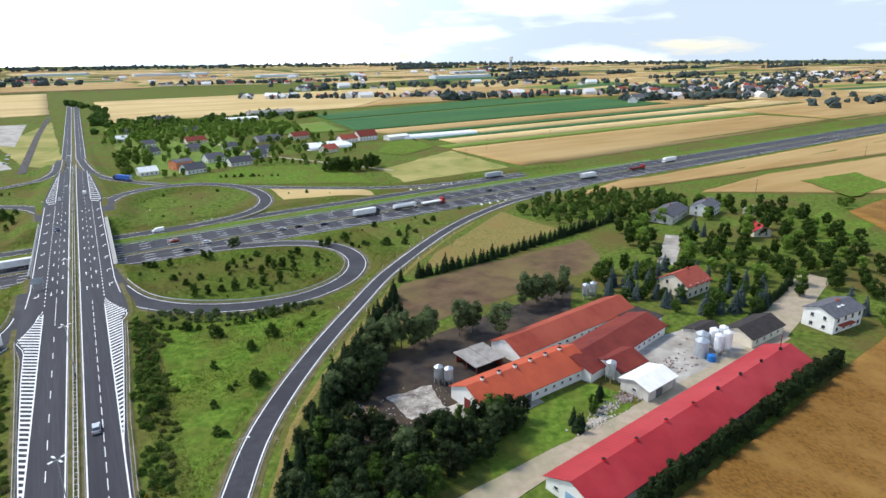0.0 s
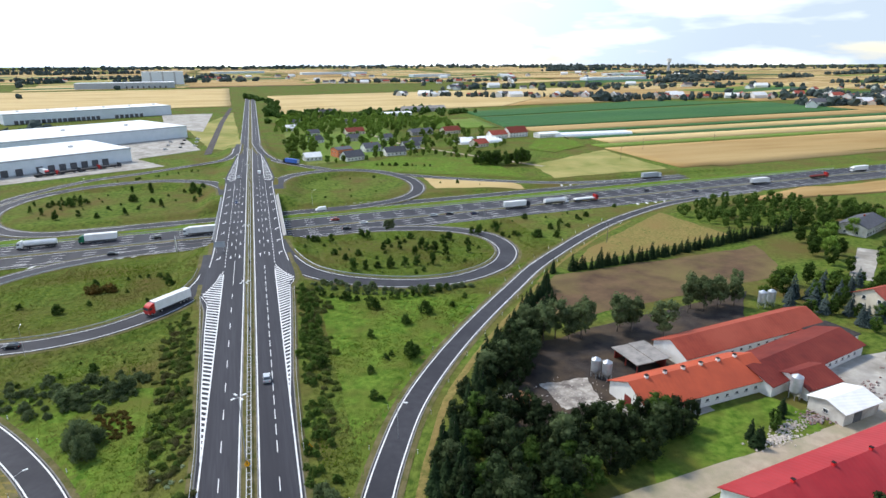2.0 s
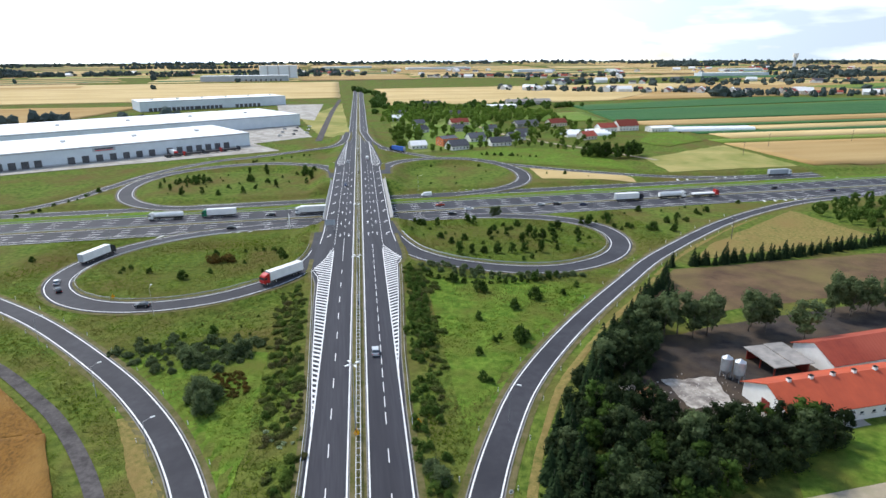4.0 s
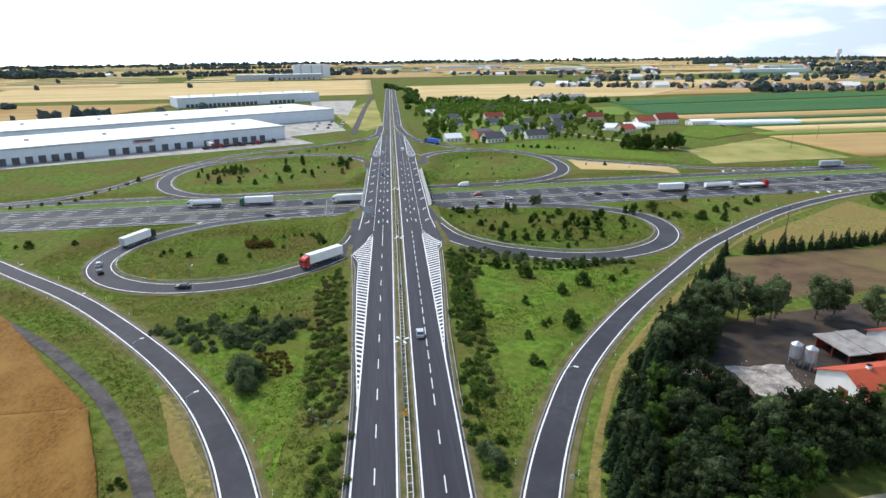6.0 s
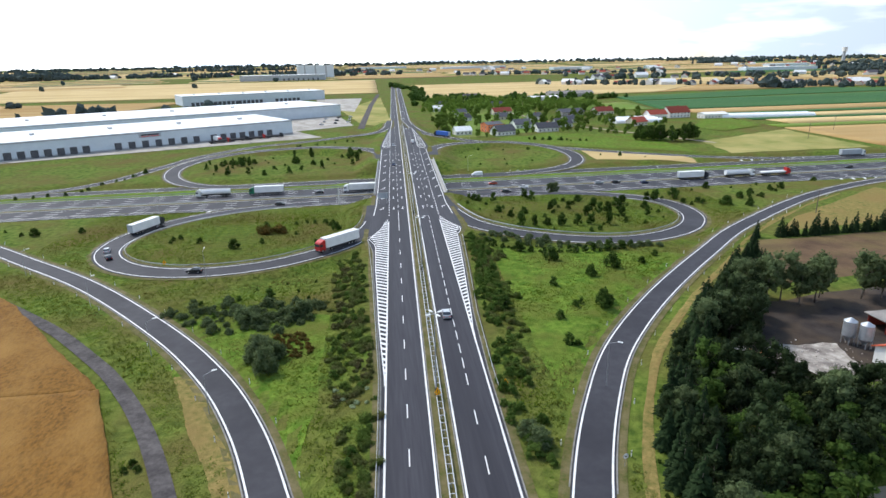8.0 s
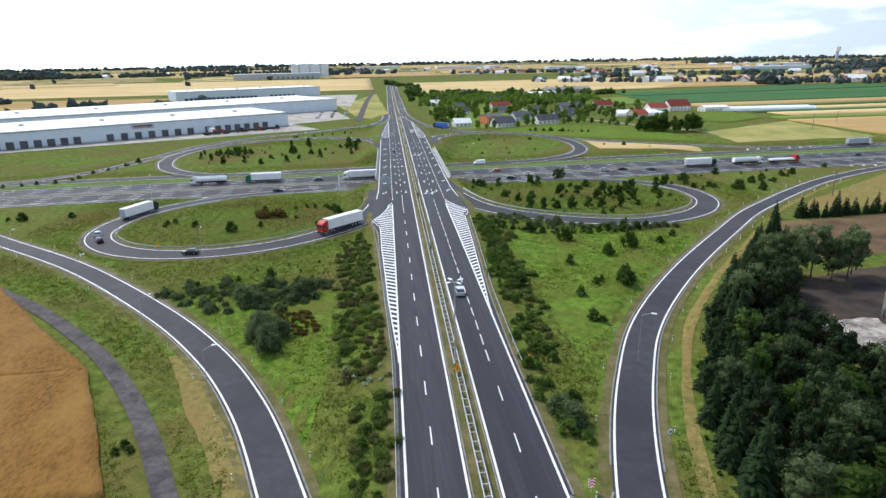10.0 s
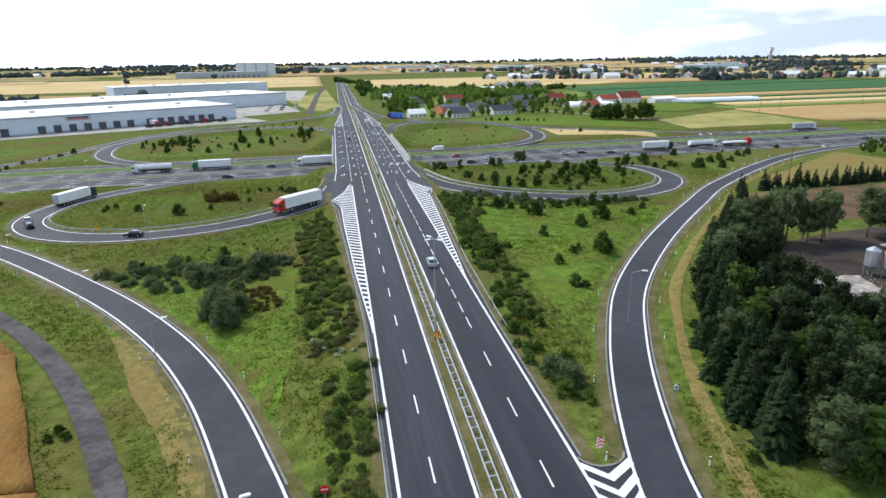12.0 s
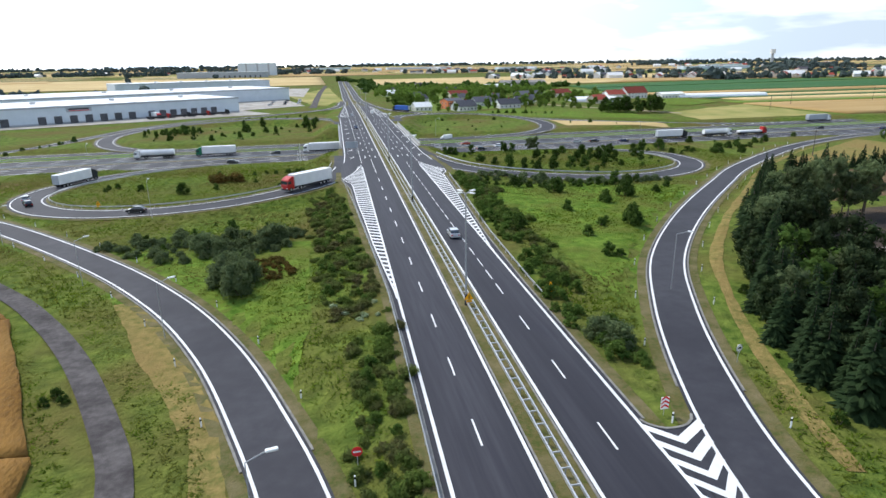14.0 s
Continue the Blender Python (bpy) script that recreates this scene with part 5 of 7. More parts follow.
drape("wheat_field", [(330, 228), (420, 240), (980, 200), (420, 150)], 0.62, WHEATFAR, "wide golden wheat field behind the farmstead", "wheat field", 12, "stuff", 0.6, 1.0)
drape("wheat_field", [(300, 100), (345, 150), (700, 170), (700, 60)], 0.6, WHEAT, "ripe tawny wheat field east of the grove", "wheat field", 10, "stuff", 0.6, 1.0)
drape("grass_baulk", [(380, 165), (410, 210), (470, 205), (440, 170)], 0.9, LUSH, "green patch of grass inside the wheat", "meadow", 8, ragged=3)
drape("lush_meadow", [(10, 92), (14, 196), (72, 178), (16, 104)], 0.05, LUSH, "lush green meadow between carriageway and slip road", "meadow", 2.5, ragged=0.6)
drape("lush_meadow", [(54, 452), (116, 492), (182, 466), (178, 376)], 0.25, LUSH, "bright green mown meadow before the village", "meadow", 6, ragged=1.0)
drape("straw_meadow", [(108, 362), (112, 398), (160, 366), (165, 348)], 0.2, STUBBLE, "pale straw-coloured patch between the ramps", "meadow", 5, ragged=1.5)
drape("straw_meadow", [(196, 368), (205, 420), (300, 470), (292, 372)], 0.25, YELLOWGRASS, "dry yellowish meadow beside the motorway", "meadow", 8, ragged=2)


# ---- buildings ----
def at_ground(x, y, ang, dz=0.0):
    return Matrix.Translation((x, y, gz(x, y) + dz)) @ pose(0, 0, 0, 0, 0, ang)


def gable_walls(L, W, h, r, t=0.3):
    """Four thick walls with gables, as one shell: the length along +x, from the near left corner."""
    bm = bmesh.new()
    for x0, x1 in ((0, t), (L - t, L)):
        pts = [(0, 0), (W, 0), (W, h), (W / 2, r), (0, h)]
        a = [bm.verts.new((x0, y, z)) for y, z in pts]
        b = [bm.verts.new((x1, y, z)) for y, z in pts]
        bm.faces.new(a[::-1])
        bm.faces.new(b)
        for k in range(5):
            bm.faces.new((a[k], a[(k + 1) % 5], b[(k + 1) % 5], b[k]))
    box(bm, t, L - t, 0, t, 0, h)
    box(bm, t, L - t, W - t, W, 0, h)
    return bm


def gable_roof(L, W, h, r, over=0.5, thick=0.16):
    s = (r - h) / (W / 2)
    bm = bmesh.new()
    prof = [(-over, h - over * s), (W / 2, r), (W + over, h - over * s)]
    rows = []
    for x in (-over, L + over):
        rows.append([bm.verts.new((x, y, z + 0.02 + thick)) for y, z in prof] + [bm.verts.new((x, y, z + 0.02)) for y, z in prof[::-1]])
    for k in range(6):
        bm.faces.new((rows[0][k], rows[0][(k + 1) % 6], rows[1][(k + 1) % 6], rows[1][k]))
    bm.faces.new((rows[0][0], rows[0][1], rows[0][4], rows[0][5]))
    bm.faces.new((rows[0][1], rows[0][2], rows[0][3], rows[0][4]))
    bm.faces.new((rows[1][1], rows[1][0], rows[1][5], rows[1][4]))
    bm.faces.new((rows[1][2], rows[1][1], rows[1][4], rows[1][3]))
    bmesh.ops.recalc_face_normals(bm, faces=bm.faces)
    return bm


def window(parent, x, y, z, w, h, face="y-", sill=True):
    """A framed window with its pane and sill, standing just proud of a wall."""
    d = {"y-": (0, -1), "y+": (0, 1), "x-": (-1, 0), "x+": (1, 0)}[face]
    e = 0.05

    def slab(w2, h2, off, depth, zc):
        if d[0] == 0:
            return boxbm(x - w2 / 2, x + w2 / 2, *sorted((y + d[1] * off, y + d[1] * (off + depth))), zc - h2 / 2, zc + h2 / 2)
        return boxbm(*sorted((x + d[0] * off, x + d[0] * (off + depth))), y - w2 / 2, y + w2 / 2, zc - h2 / 2, zc + h2 / 2)

    win = part("window", slab(w, h, 0.003, e, z), FRAMEW, parent)
    part("pane", slab(w - 0.2, h - 0.2, e + 0.003, 0.02, z), GLASS, win)
    if sill:
        part("sill", slab(w + 0.2, 0.08, 0.003, 0.16, z - h / 2 - 0.06), KERB, win)
    return win


def door(parent, x, y, w, h, face, mat, label=""):
    d = {"y-": (0, -1), "y+": (0, 1), "x-": (-1, 0), "x+": (1, 0)}[face]
    if d[0] == 0:
        bm = boxbm(x - w / 2, x + w / 2, *sorted((y + d[1] * 0.003, y + d[1] * 0.09)), 0.0, h)
    else:
        bm = boxbm(*sorted((x + d[0] * 0.003, x + d[0] * 0.09)), y - w / 2, y + w / 2, 0.0, h)
    return part("door", bm, mat, parent, label)


def gable_building(name, label, category, L, W, h, r, wall, roof, m, over=0.5, group=""):
    b = tagged(put(name, None, None, m), label, category, group)
    part("wall", gable_walls(L, W, h, r), wall, b)
    part("roof", gable_roof(L, W, h, r, over), roof, b)
    return b


def vent(parent, x, y, z, mat, cap=BLACK, s=0.7):
    v = part("vent", boxbm(x - s / 2, x + s / 2, y - s / 2, y + s / 2, z - 0.5, z + 0.6), mat, parent)
    part("cap", boxbm(x - s * 0.6, x + s * 0.6, y - s * 0.6, y + s * 0.6, z + 0.62, z + 0.72), cap, v)


# barn A, nearest to the cinder yard
A = at_ground(71.0, 97.2, 3.6)
barn = gable_building("barn", "long white barn with an orange-red sheet roof and ridge vents", "barn", 35.5, 13.0, 3.3, 6.4, PLASTER, TILE_A, A)
for k in range(6):
    vent(barn, 4.5 + 5.2 * k, 6.5, 6.5, PLASTER)
for k in range(12):
    x = 2.0 + 2.9 * k
    if k != 4:
        window(barn, x, 0, 1.7, 1.0, 0.7, "y-")
door(barn, 13.8, 0, 1.6, 2.4, "y-", DOCK)
door(barn, 0, 6.5, 2.2, 2.9, "x-", WOODRED, "red-brown barn door")
part("step_slab", boxbm(12.0, 17.0, -4.0, -0.1, -0.3, 0.12), CONCRETE, barn)
# barn B behind it
B = at_ground(94.5, 113.5, 6.0)
barn_b = gable_building("barn", "long low barn with a weathered red tiled roof", "barn", 50.5, 11.5, 3.1, 5.8, PLASTER, TILE_B, B)
for k in range(15):
    window(barn_b, 3 + 3.2 * k, 0, 1.7, 1.0, 0.7, "y-")
# barn C between, with its wing
C = at_ground(104.0, 96.5, 12.5)
barn_c = gable_building("barn", "dark red roofed barn wing joining two barns", "barn", 40.0, 13.0, 3.0, 5.2, PLASTER, TILE_D, C)
for k in range(11):
    window(barn_c, 7 + 2.9 * k, 0, 1.7, 1.0, 0.7, "y-")
C2 = at_ground(110.5, 92.6, 5.0)
wing = gable_building("barn", "short red roofed annex before the barn wing", "barn", 10.5, 10.0, 2.9, 4.7, PLASTER, TILE_D, C2)
window(wing, 5, 0, 1.6, 1.2, 0.9)
door(wing, 0, 4.0, 1.6, 2.2, "x-", DOCK)
# flat-roofed annexes behind
annex = tagged(put("annex", None, None, at_ground(138, 108.5, 10)), "flat dark felt-roofed annex linking the barns", "annex")
part("wall", boxbm(0, 10, 0, 9, 0, 3.0), PLASTER, annex)
part("roof", boxbm(-0.4, 10.4, -0.4, 9.4, 3.0, 3.25), DARKROOF, annex)
window(annex, 7.5, 0, 1.7, 1.2, 1.0)
window(annex, 10, 4, 1.7, 1.2, 1.0, "x+")
annex = tagged(put("annex", None, None, at_ground(122, 108.5, 8)), "flat grey-roofed lean-to between the barns", "annex")
part("wall", boxbm(0, 15, 0, 4.5, 0, 2.8), OLDWALL, annex)
part("roof", boxbm(-0.3, 15.3, -0.3, 4.8, 2.8, 3.0), GREYROOF, annex)
# white roofed shed
shed = gable_building("shed", "small shed with a white metal roof on the yard", "shed", 11.5, 8.0, 3.2, 4.4, OLDWALL, WHITEROOF, at_ground(109.0, 82.6, 6))
door(shed, 4.5, 0, 2.6, 2.5, "y-", DOCK)
window(shed, 0, 4, 1.7, 1.2, 0.9, "x-")
# open lean-to shed
lean = tagged(put("open_shed", None, None, at_ground(81.5, 115.5, 2)), "open-fronted shed under a grey fibre-cement roof", "shed")
bm = bmesh.new()
for p in ((0, 0), (8.5, 0), (0, 9), (8.5, 9), (0, 4.5)):
    box(bm, p[0] - 0.12, p[0] + 0.12, p[1] - 0.12, p[1] + 0.12, 0, 2.8)
part("posts", bm, WOODRED, lean)
part("back_wall", boxbm(8.3, 8.5, 0.2, 8.8, 0, 2.7), WOODRED, lean)
part("side_wall", boxbm(0.2, 8.2, 8.85, 9.05, 0, 2.7), WOODRED, lean)
bm = bmesh.new()
box(bm, -0.8, 4.3, -0.8, 9.6, 2.85, 3.05)
box(bm, 4.3, 9.4, -0.8, 9.6, 3.07, 3.25)
part("roof", bm, GREYROOF, lean)
# the long hall
H = at_ground(69.4, 60.2, 6.0)
hall = gable_building("poultry_hall", "very long low hall with a raspberry-red sheet roof", "hall", 88.0, 12.6, 3.0, 5.7, PLASTER, TILE_C, H)
for k in range(8):
    vent(hall, 9.0 + 10.5 * k, 6.3, 5.75, SIGNRED if k < 4 else BLACK, BLACK, 0.55)
door(hall, 0, 6.3, 2.8, 2.6, "x-", BLUEDOOR, "pale blue sliding door")
window(hall, 0, 10.0, 1.8, 1.2, 0.8, "x-")
window(hall, 0, 2.6, 1.8, 1.2, 0.8, "x-")
bm = tube(bmesh.new(), (84, 7, 5.0), (84, 7, 9.4), 0.12, n=6)
part("mast", bm, WOODRED, hall)
# dark roofed sheds and the white house at the lane
dark = gable_building("shed", "low shed with a dark felt roof beside the silos", "shed", 17.0, 9.0, 3.0, 5.0, PLASTER2, DARKROOF, at_ground(156.0, 85.6, 3))
door(dark, 17.0, 4.5, 2.4, 2.4, "x+", PLASTER)
for k in range(4):
    window(dark, 2.5 + 3.8 * k, 0, 1.7, 1.0, 0.9)
dark = gable_building("shed", "small dark roofed outbuilding behind the silos", "shed", 9.0, 7.0, 2.6, 3.8, OLDWALL, DARKROOF, at_ground(147.0, 94.5, 3))


def house(m, L, W, h, r, wall, roof, label, storeys=1, chimney=True, group="village houses", name="house"):
    b = gable_building(name, label, "house", L, W, h, r, wall, roof, m, 0.55, group)
    for s in range(storeys):
        z = 1.5 + 2.8 * s
        for k in range(max(2, int(L / 3.2))):
            x = (k + 0.5) * L / max(2, int(L / 3.2))
            window(b, x, 0, z, 1.3, 1.3, "y-")
        window(b, 0, W * 0.3, z, 1.2, 1.3, "x-")
        window(b, 0, W * 0.7, z, 1.2, 1.3, "x-")
    door(b, L * 0.5, W, 1.1, 2.1, "y+", WOODRED)
    if chimney:
        part("chimney", boxbm(L * 0.55, L * 0.55 + 0.7, W * 0.5 - 0.35, W * 0.5 + 0.35, r - 0.9, r + 0.8), TILE_B, b)
    return b


wh = house(at_ground(184.5, 78.0, -3), 15, 9.5, 5.6, 7.4, PLASTER, SLATE, "two-storey white house with a grey slate roof and skylights", 2, group="farmstead houses")
for k in range(2):
    part("skylight", boxbm(5.5 + 2.0 * k, 6.7 + 2.0 * k, 2.4, 3.6, 6.65 + 0.1, 6.85 + 0.1), WHITE, wh)
part("balcony", boxbm(2, 9, -1.6, -0.05, 2.6, 2.85), TILE_B, wh)
house(at_ground(171.5, 119.0, 4), 13.5, 11.5, 4.6, 7.8, PLASTER2, REDTILE, "cream house with a red hipped tile roof among spruces", 2, group="farmstead houses")
house(at_ground(249, 186, 20), 24, 12, 4.2, 6.5, OLDWALL, SLATE, "long grey-roofed farmhouse in the grove", 1, group="farmstead houses")
house(at_ground(277, 184, 20), 16, 11, 4.6, 7.2, PLASTER, SLATE, "white farmhouse with a dark grey roof", 2, group="farmstead houses")
house(at_ground(267, 146, 60), 11, 8, 3.0, 5.4, PLASTER2, TILE_C, "small outbuilding with a bright red roof", 1, False, group="farmstead houses")
house(at_ground(299, 175, 15), 6, 5, 2.5, 3.9, PLASTER2, GREYROOF, "little straw-coloured garden shed", 1, False, group="farmstead houses", name="garden_shed")


def silo(m, r, h, mat, label, legs=True, group="feed silos"):
    """A corrugated feed silo with hopper, conical lid and legs."""
    s = tagged(put("silo", None, None, m), label, "silo", group)
    z0 = 1.9 if legs else 0.0
    bm = bmesh.new()
    n = int((h - z0) / 0.3)
    rings = []
    for k in range(2 * n + 1):
        rr = r * (1 + (0.018 if k % 2 else -0.004))
        rings.append([bm.verts.new((math.cos(a) * rr, math.sin(a) * rr, z0 + (h - z0) * k / (2 * n))) for a in np.linspace(0, 2 * math.pi, 20, endpoint=False)])
    for k in range(2 * n):
        for j in range(20):
            bm.faces.new((rings[k][j], rings[k][(j + 1) % 20], rings[k + 1][(j + 1) % 20], rings[k + 1][j]))
    part("body", bm, mat, s)
    part("lid", tube(bmesh.new(), (0, 0, h), (0, 0, h + r * 0.55), r * 1.04, 0.18, 20), mat, s)
    if legs:
        part("hopper", tube(bmesh.new(), (0, 0, 0.7), (0, 0, z0), 0.25, r, 20), mat, s)
        for k in range(4):
            a = math.pi / 4 + k * math.pi / 2
            part("leg", tube(bmesh.new(), (math.cos(a) * r * 0.9, math.sin(a) * r * 0.9, -0.2), (math.cos(a) * r * 0.9, math.sin(a) * r * 0.9, z0 + 0.3), 0.09, n=6), ZINC, s)
    bm = bmesh.new()
    for k in (-0.25, 0.25):
        tube(bm, (k, -r - 0.12, 0.2), (k, -r - 0.12, h), 0.03, n=5)
    for k in range(int(h / 0.5)):
        tube(bm, (-0.25, -r - 0.12, 0.4 + 0.5 * k), (0.25, -r - 0.12, 0.4 + 0.5 * k), 0.02, n=4)
    part("ladder", bm, ZINC, s)
    return s


for x, y in ((71.2, 117.8), (72.9, 115.6)):
    silo(at_ground(x, y, 20), 1.15, 4.8, SILO, "corrugated zinc feed silo standing in the cinder yard", group="yard silos")
for x, y in ((143.3, 138.6), (146.6, 138.4)):
    silo(at_ground(x, y, 60), 1.2, 5.2, SILO, "corrugated zinc feed silo behind the barn")
silo(at_ground(108.8, 94.6, 0), 1.25, 5.6, SILO, "corrugated zinc feed silo between the barns")
for x, y, r, h, mt in ((140.3, 90.8, 1.9, 4.8, SILO), (143.8, 93.2, 1.8, 5.0, SILO), (146.6, 91.6, 1.25, 6.2, SILOWHITE), (144.6, 88.6, 1.2, 6.2, SILOWHITE), (147.6, 88.0, 1.2, 6.6, SILOWHITE), (149.4, 90.6, 1.2, 6.6, SILOWHITE)):
    silo(at_ground(x, y, 0), r, h, mt, "tall pale grain silo on the concrete yard", r < 1.6, "yard grain silos")
tank = tagged(put("water_tank", None, None, at_ground(140.2, 87.4, 0)), "blue plastic water tank beside the silos", "tank")
part("body", tube(bmesh.new(), (0, 0, 0), (0, 0, 1.9), 1.1, 1.1, 18), TANKBLUE, tank)
part("lid", tube(bmesh.new(), (0, 0, 1.9), (0, 0, 2.15), 1.0, 0.3, 18), TANKBLUE, tank)

# rubble and scrap heaps
def heap(name, x, y, lx, ly, n, mat, label, size=0.45, seed=1):
    rg = np.random.default_rng(seed)
    v, f = [], []
    pts = np.c_[x + rg.normal(size=n) * lx, y + rg.normal(size=n) * ly]
    zs = ground_z(pts[:, 0], pts[:, 1])
    for (px, py), z in zip(pts, zs):
        s = size * rg.uniform(0.4, 1.5)
        bv, bf = blob((px, py, z + 0.1 + s * rg.uniform(0.0, 0.7)), s, rg, 1)
        o = len(v)
        v += bv
        f += [tuple(o + i for i in q) for q in bf]
    return tagged(put(name, mesh_of(name, v, f, mat)), label, "heap", kind="stuff")


heap("rubble_heap", 92.5, 83.4, 2.8, 0.9, 230, RUBBLE, "heap of pale broken concrete on the grass", 0.24, 3)
heap("rubble_heap", 98.5, 86.0, 2.4, 0.8, 180, RUBBLE, "heap of pale broken concrete on the grass", 0.22, 4)
heap("scrap_heap", 106.5, 86.6, 1.8, 1.2, 110, SCRAP, "heap of rusty scrap and timber beside the shed", 0.32, 5)
heap("sand_heap", 50.2, 114.6, 1.0, 0.9, 90, SAND, "low heap of orange sand at the yard edge", 0.42, 16)
heap("rubble_heap", 48.0, 117.0, 1.0, 1.2, 110, RUBBLE, "pale rubble and sand heap at the yard edge", 0.45, 6)
heap("debris", 62, 112, 6.0, 4.0, 120, RUBBLE, "scattered pale debris across the cinder yard", 0.16, 7)
heap("debris", 130, 92, 8.0, 3.0, 90, SCRAP, "scattered crates and scrap on the concrete yard", 0.35, 8)

# ---- village houses ----
house(at_ground(43, 496, 10), 13, 10, 3.2, 6.2, PLASTER, WHITEROOF, "white bungalow with a pale sheet roof", 1, False)
house(at_ground(74, 484, 20), 16, 12, 3.4, 7.6, PLASTER, SLATE, "white house with a grey gabled roof", 1)
house(at_ground(70, 506, 20), 14, 12, 6.4, 8.0, ORANGEWALL, SLATE, "orange rendered two-storey house", 2)
house(at_ground(98, 528, 15), 15, 11, 3.6, 7.4, PLASTER, SLATE, "white house with a grey-brown tiled roof", 1)
house(at_ground(110, 500, 10), 18, 11, 3.2, 7.0, PLASTER, SLATE, "white house with a dark slate roof", 1)
house(at_ground(134, 530, 10), 15, 11, 3.2, 7.0, PLASTER, SLATE, "white house with a dark slate roof", 1)
house(at_ground(104, 656, 12), 20, 12, 3.4, 7.0, PLASTER2, REDTILE, "cream house with a long red tiled roof", 1)
house(at_ground(200, 522, 20), 14, 11, 3.4, 7.0, PLASTER2, REDTILE, "house with a bright red tiled roof by the lane", 1)
house(at_ground(236, 572, 8), 18, 12, 4.4, 8.0, PLASTER, REDTILE, "white house with a red tiled roof by the greenhouse", 1)
house(at_ground(258, 578, 8), 22, 14, 5.0, 10.2, PLASTER, REDTILE, "large white house with a bright red roof", 2)
house(at_ground(284, 562, 5), 24, 12, 4.0, 5.4, PLASTER, WHITEROOF, "long white outbuilding with a white sheet roof", 1, False)
house(at_ground(168, 628, 14), 26, 12, 3.4, 6.4, OLDWALL, SLATE, "long barn with a dark roof", 1, False)
house(at_ground(205, 628, 14), 20, 12, 3.6, 7.4, PLASTER2, REDTILE, "house with an orange-red tiled roof", 1)
house(at_ground(42, 716, 5), 14, 11, 3.4, 6.4, PLASTER, WHITEROOF, "pale house with a white sheet roof", 1)
house(at_ground(108, 905, 10), 26, 12, 3.6, 7.4, PLASTER2, SLATE, "long cream house with a grey roof", 1)
house(at_ground(180, 850, 6), 52, 16, 4.0, 5.4, PLASTER, WHITEROOF, "long white workshop with a white roof", 1, False)
house(at_ground(232, 905, 6), 70, 14, 5.0, 8.4, OLDWALL, GREYROOF, "long grey-roofed farm building", 1, False)
house(at_ground(62, 600, 30), 12, 10, 3.2, 6.6, PLASTER, SLATE, "white house with a dark roof in the gardens", 1)
house(at_ground(96, 604, 5), 12, 10, 3.2, 6.6, PLASTER2, SLATE, "cream house with a dark roof in the gardens", 1)
house(at_ground(128, 596, 12), 12, 9, 3.2, 6.4, PLASTER, SLATE, "white house with a dark roof in the gardens", 1)
house(at_ground(64, 660, 12), 12, 9, 3.2, 6.4, PLASTER, SLATE, "white house with a grey roof in the gardens", 1)
house(at_ground(150, 560, 12), 12, 9, 3.2, 6.4, PLASTER, SLATE, "white house with a grey roof in the gardens", 1)
house(at_ground(56, 780, 12), 12, 9, 3.2, 6.4, PLASTER, SLATE, "white house with a dark roof in the gardens", 1)
house(at_ground(120, 760, 2), 14, 9, 3.2, 6.4, PLASTER2, SLATE, "cream house with a dark roof in the gardens", 1)
for c in (((44, 480), (40, 620), (150, 640), (130, 510)), ((40, 630), (44, 860), (170, 840), (150, 640))):
    drape("garden_ground", c, 0.15, LEAFCROP, "light green village gardens and lawns", "gardens", 10, ragged=3)
drape("village_lane", [(139, 556), (143, 558), (212, 412), (208, 410)], 0.35, GRAVEL, "pale village lane between gardens", "lane", 5)
drape("village_lane", [(139, 556), (143, 558), (120, 720), (116, 718)], 0.35, GRAVEL, "pale village lane between gardens", "lane", 5)


def polytunnel(x0, y0, x1, y1, w, h, label):
    """A long plastic tunnel greenhouse: an arched film over hoops."""
    L = math.hypot(x1 - x0, y1 - y0)
    t = tagged(put("greenhouse", None, None, at_ground(x0, y0, math.degrees(math.atan2(y1 - y0, x1 - x0)))), label, "greenhouse", "plastic greenhouses")
    prof = [(math.cos(a) * w / 2, math.sin(a) * h) for a in np.linspace(0, math.pi, 11)]
    n = int(L / 5)
    v = [(L * i / n, y, z) for i in range(n + 1) for y, z in prof]
    f = [(i * 11 + j, i * 11 + j + 1, (i + 1) * 11 + j + 1, (i + 1) * 11 + j) for i in range(n) for j in range(10)]
    f += [tuple(range(11)), tuple(n * 11 + j for j in range(10, -1, -1))]
    put("film", mesh_of("film", v, f, POLY), t)
    bm = bmesh.new()
    for i in range(0, n + 1, 2):
        for j in range(10):
            tube(bm, (L * i / n, prof[j][0] * 1.01, prof[j][1] * 1.01), (L * i / n, prof[j + 1][0] * 1.01, prof[j + 1][1] * 1.01), 0.08, n=4)
    part("hoops", bm, ZINC, t)


for k in range(4):
    polytunnel(192 + 1.0 * k, 548 + 8.5 * k, 236 + 1.0 * k, 551 + 8.5 * k, 8.0, 3.2, "white film tunnel greenhouse beside the red-roofed houses")
for k in range(2):
    polytunnel(302, 566 + 9.0 * k, 392, 562 + 9.0 * k, 8.5, 3.4, "long white film tunnel greenhouse in the fields")

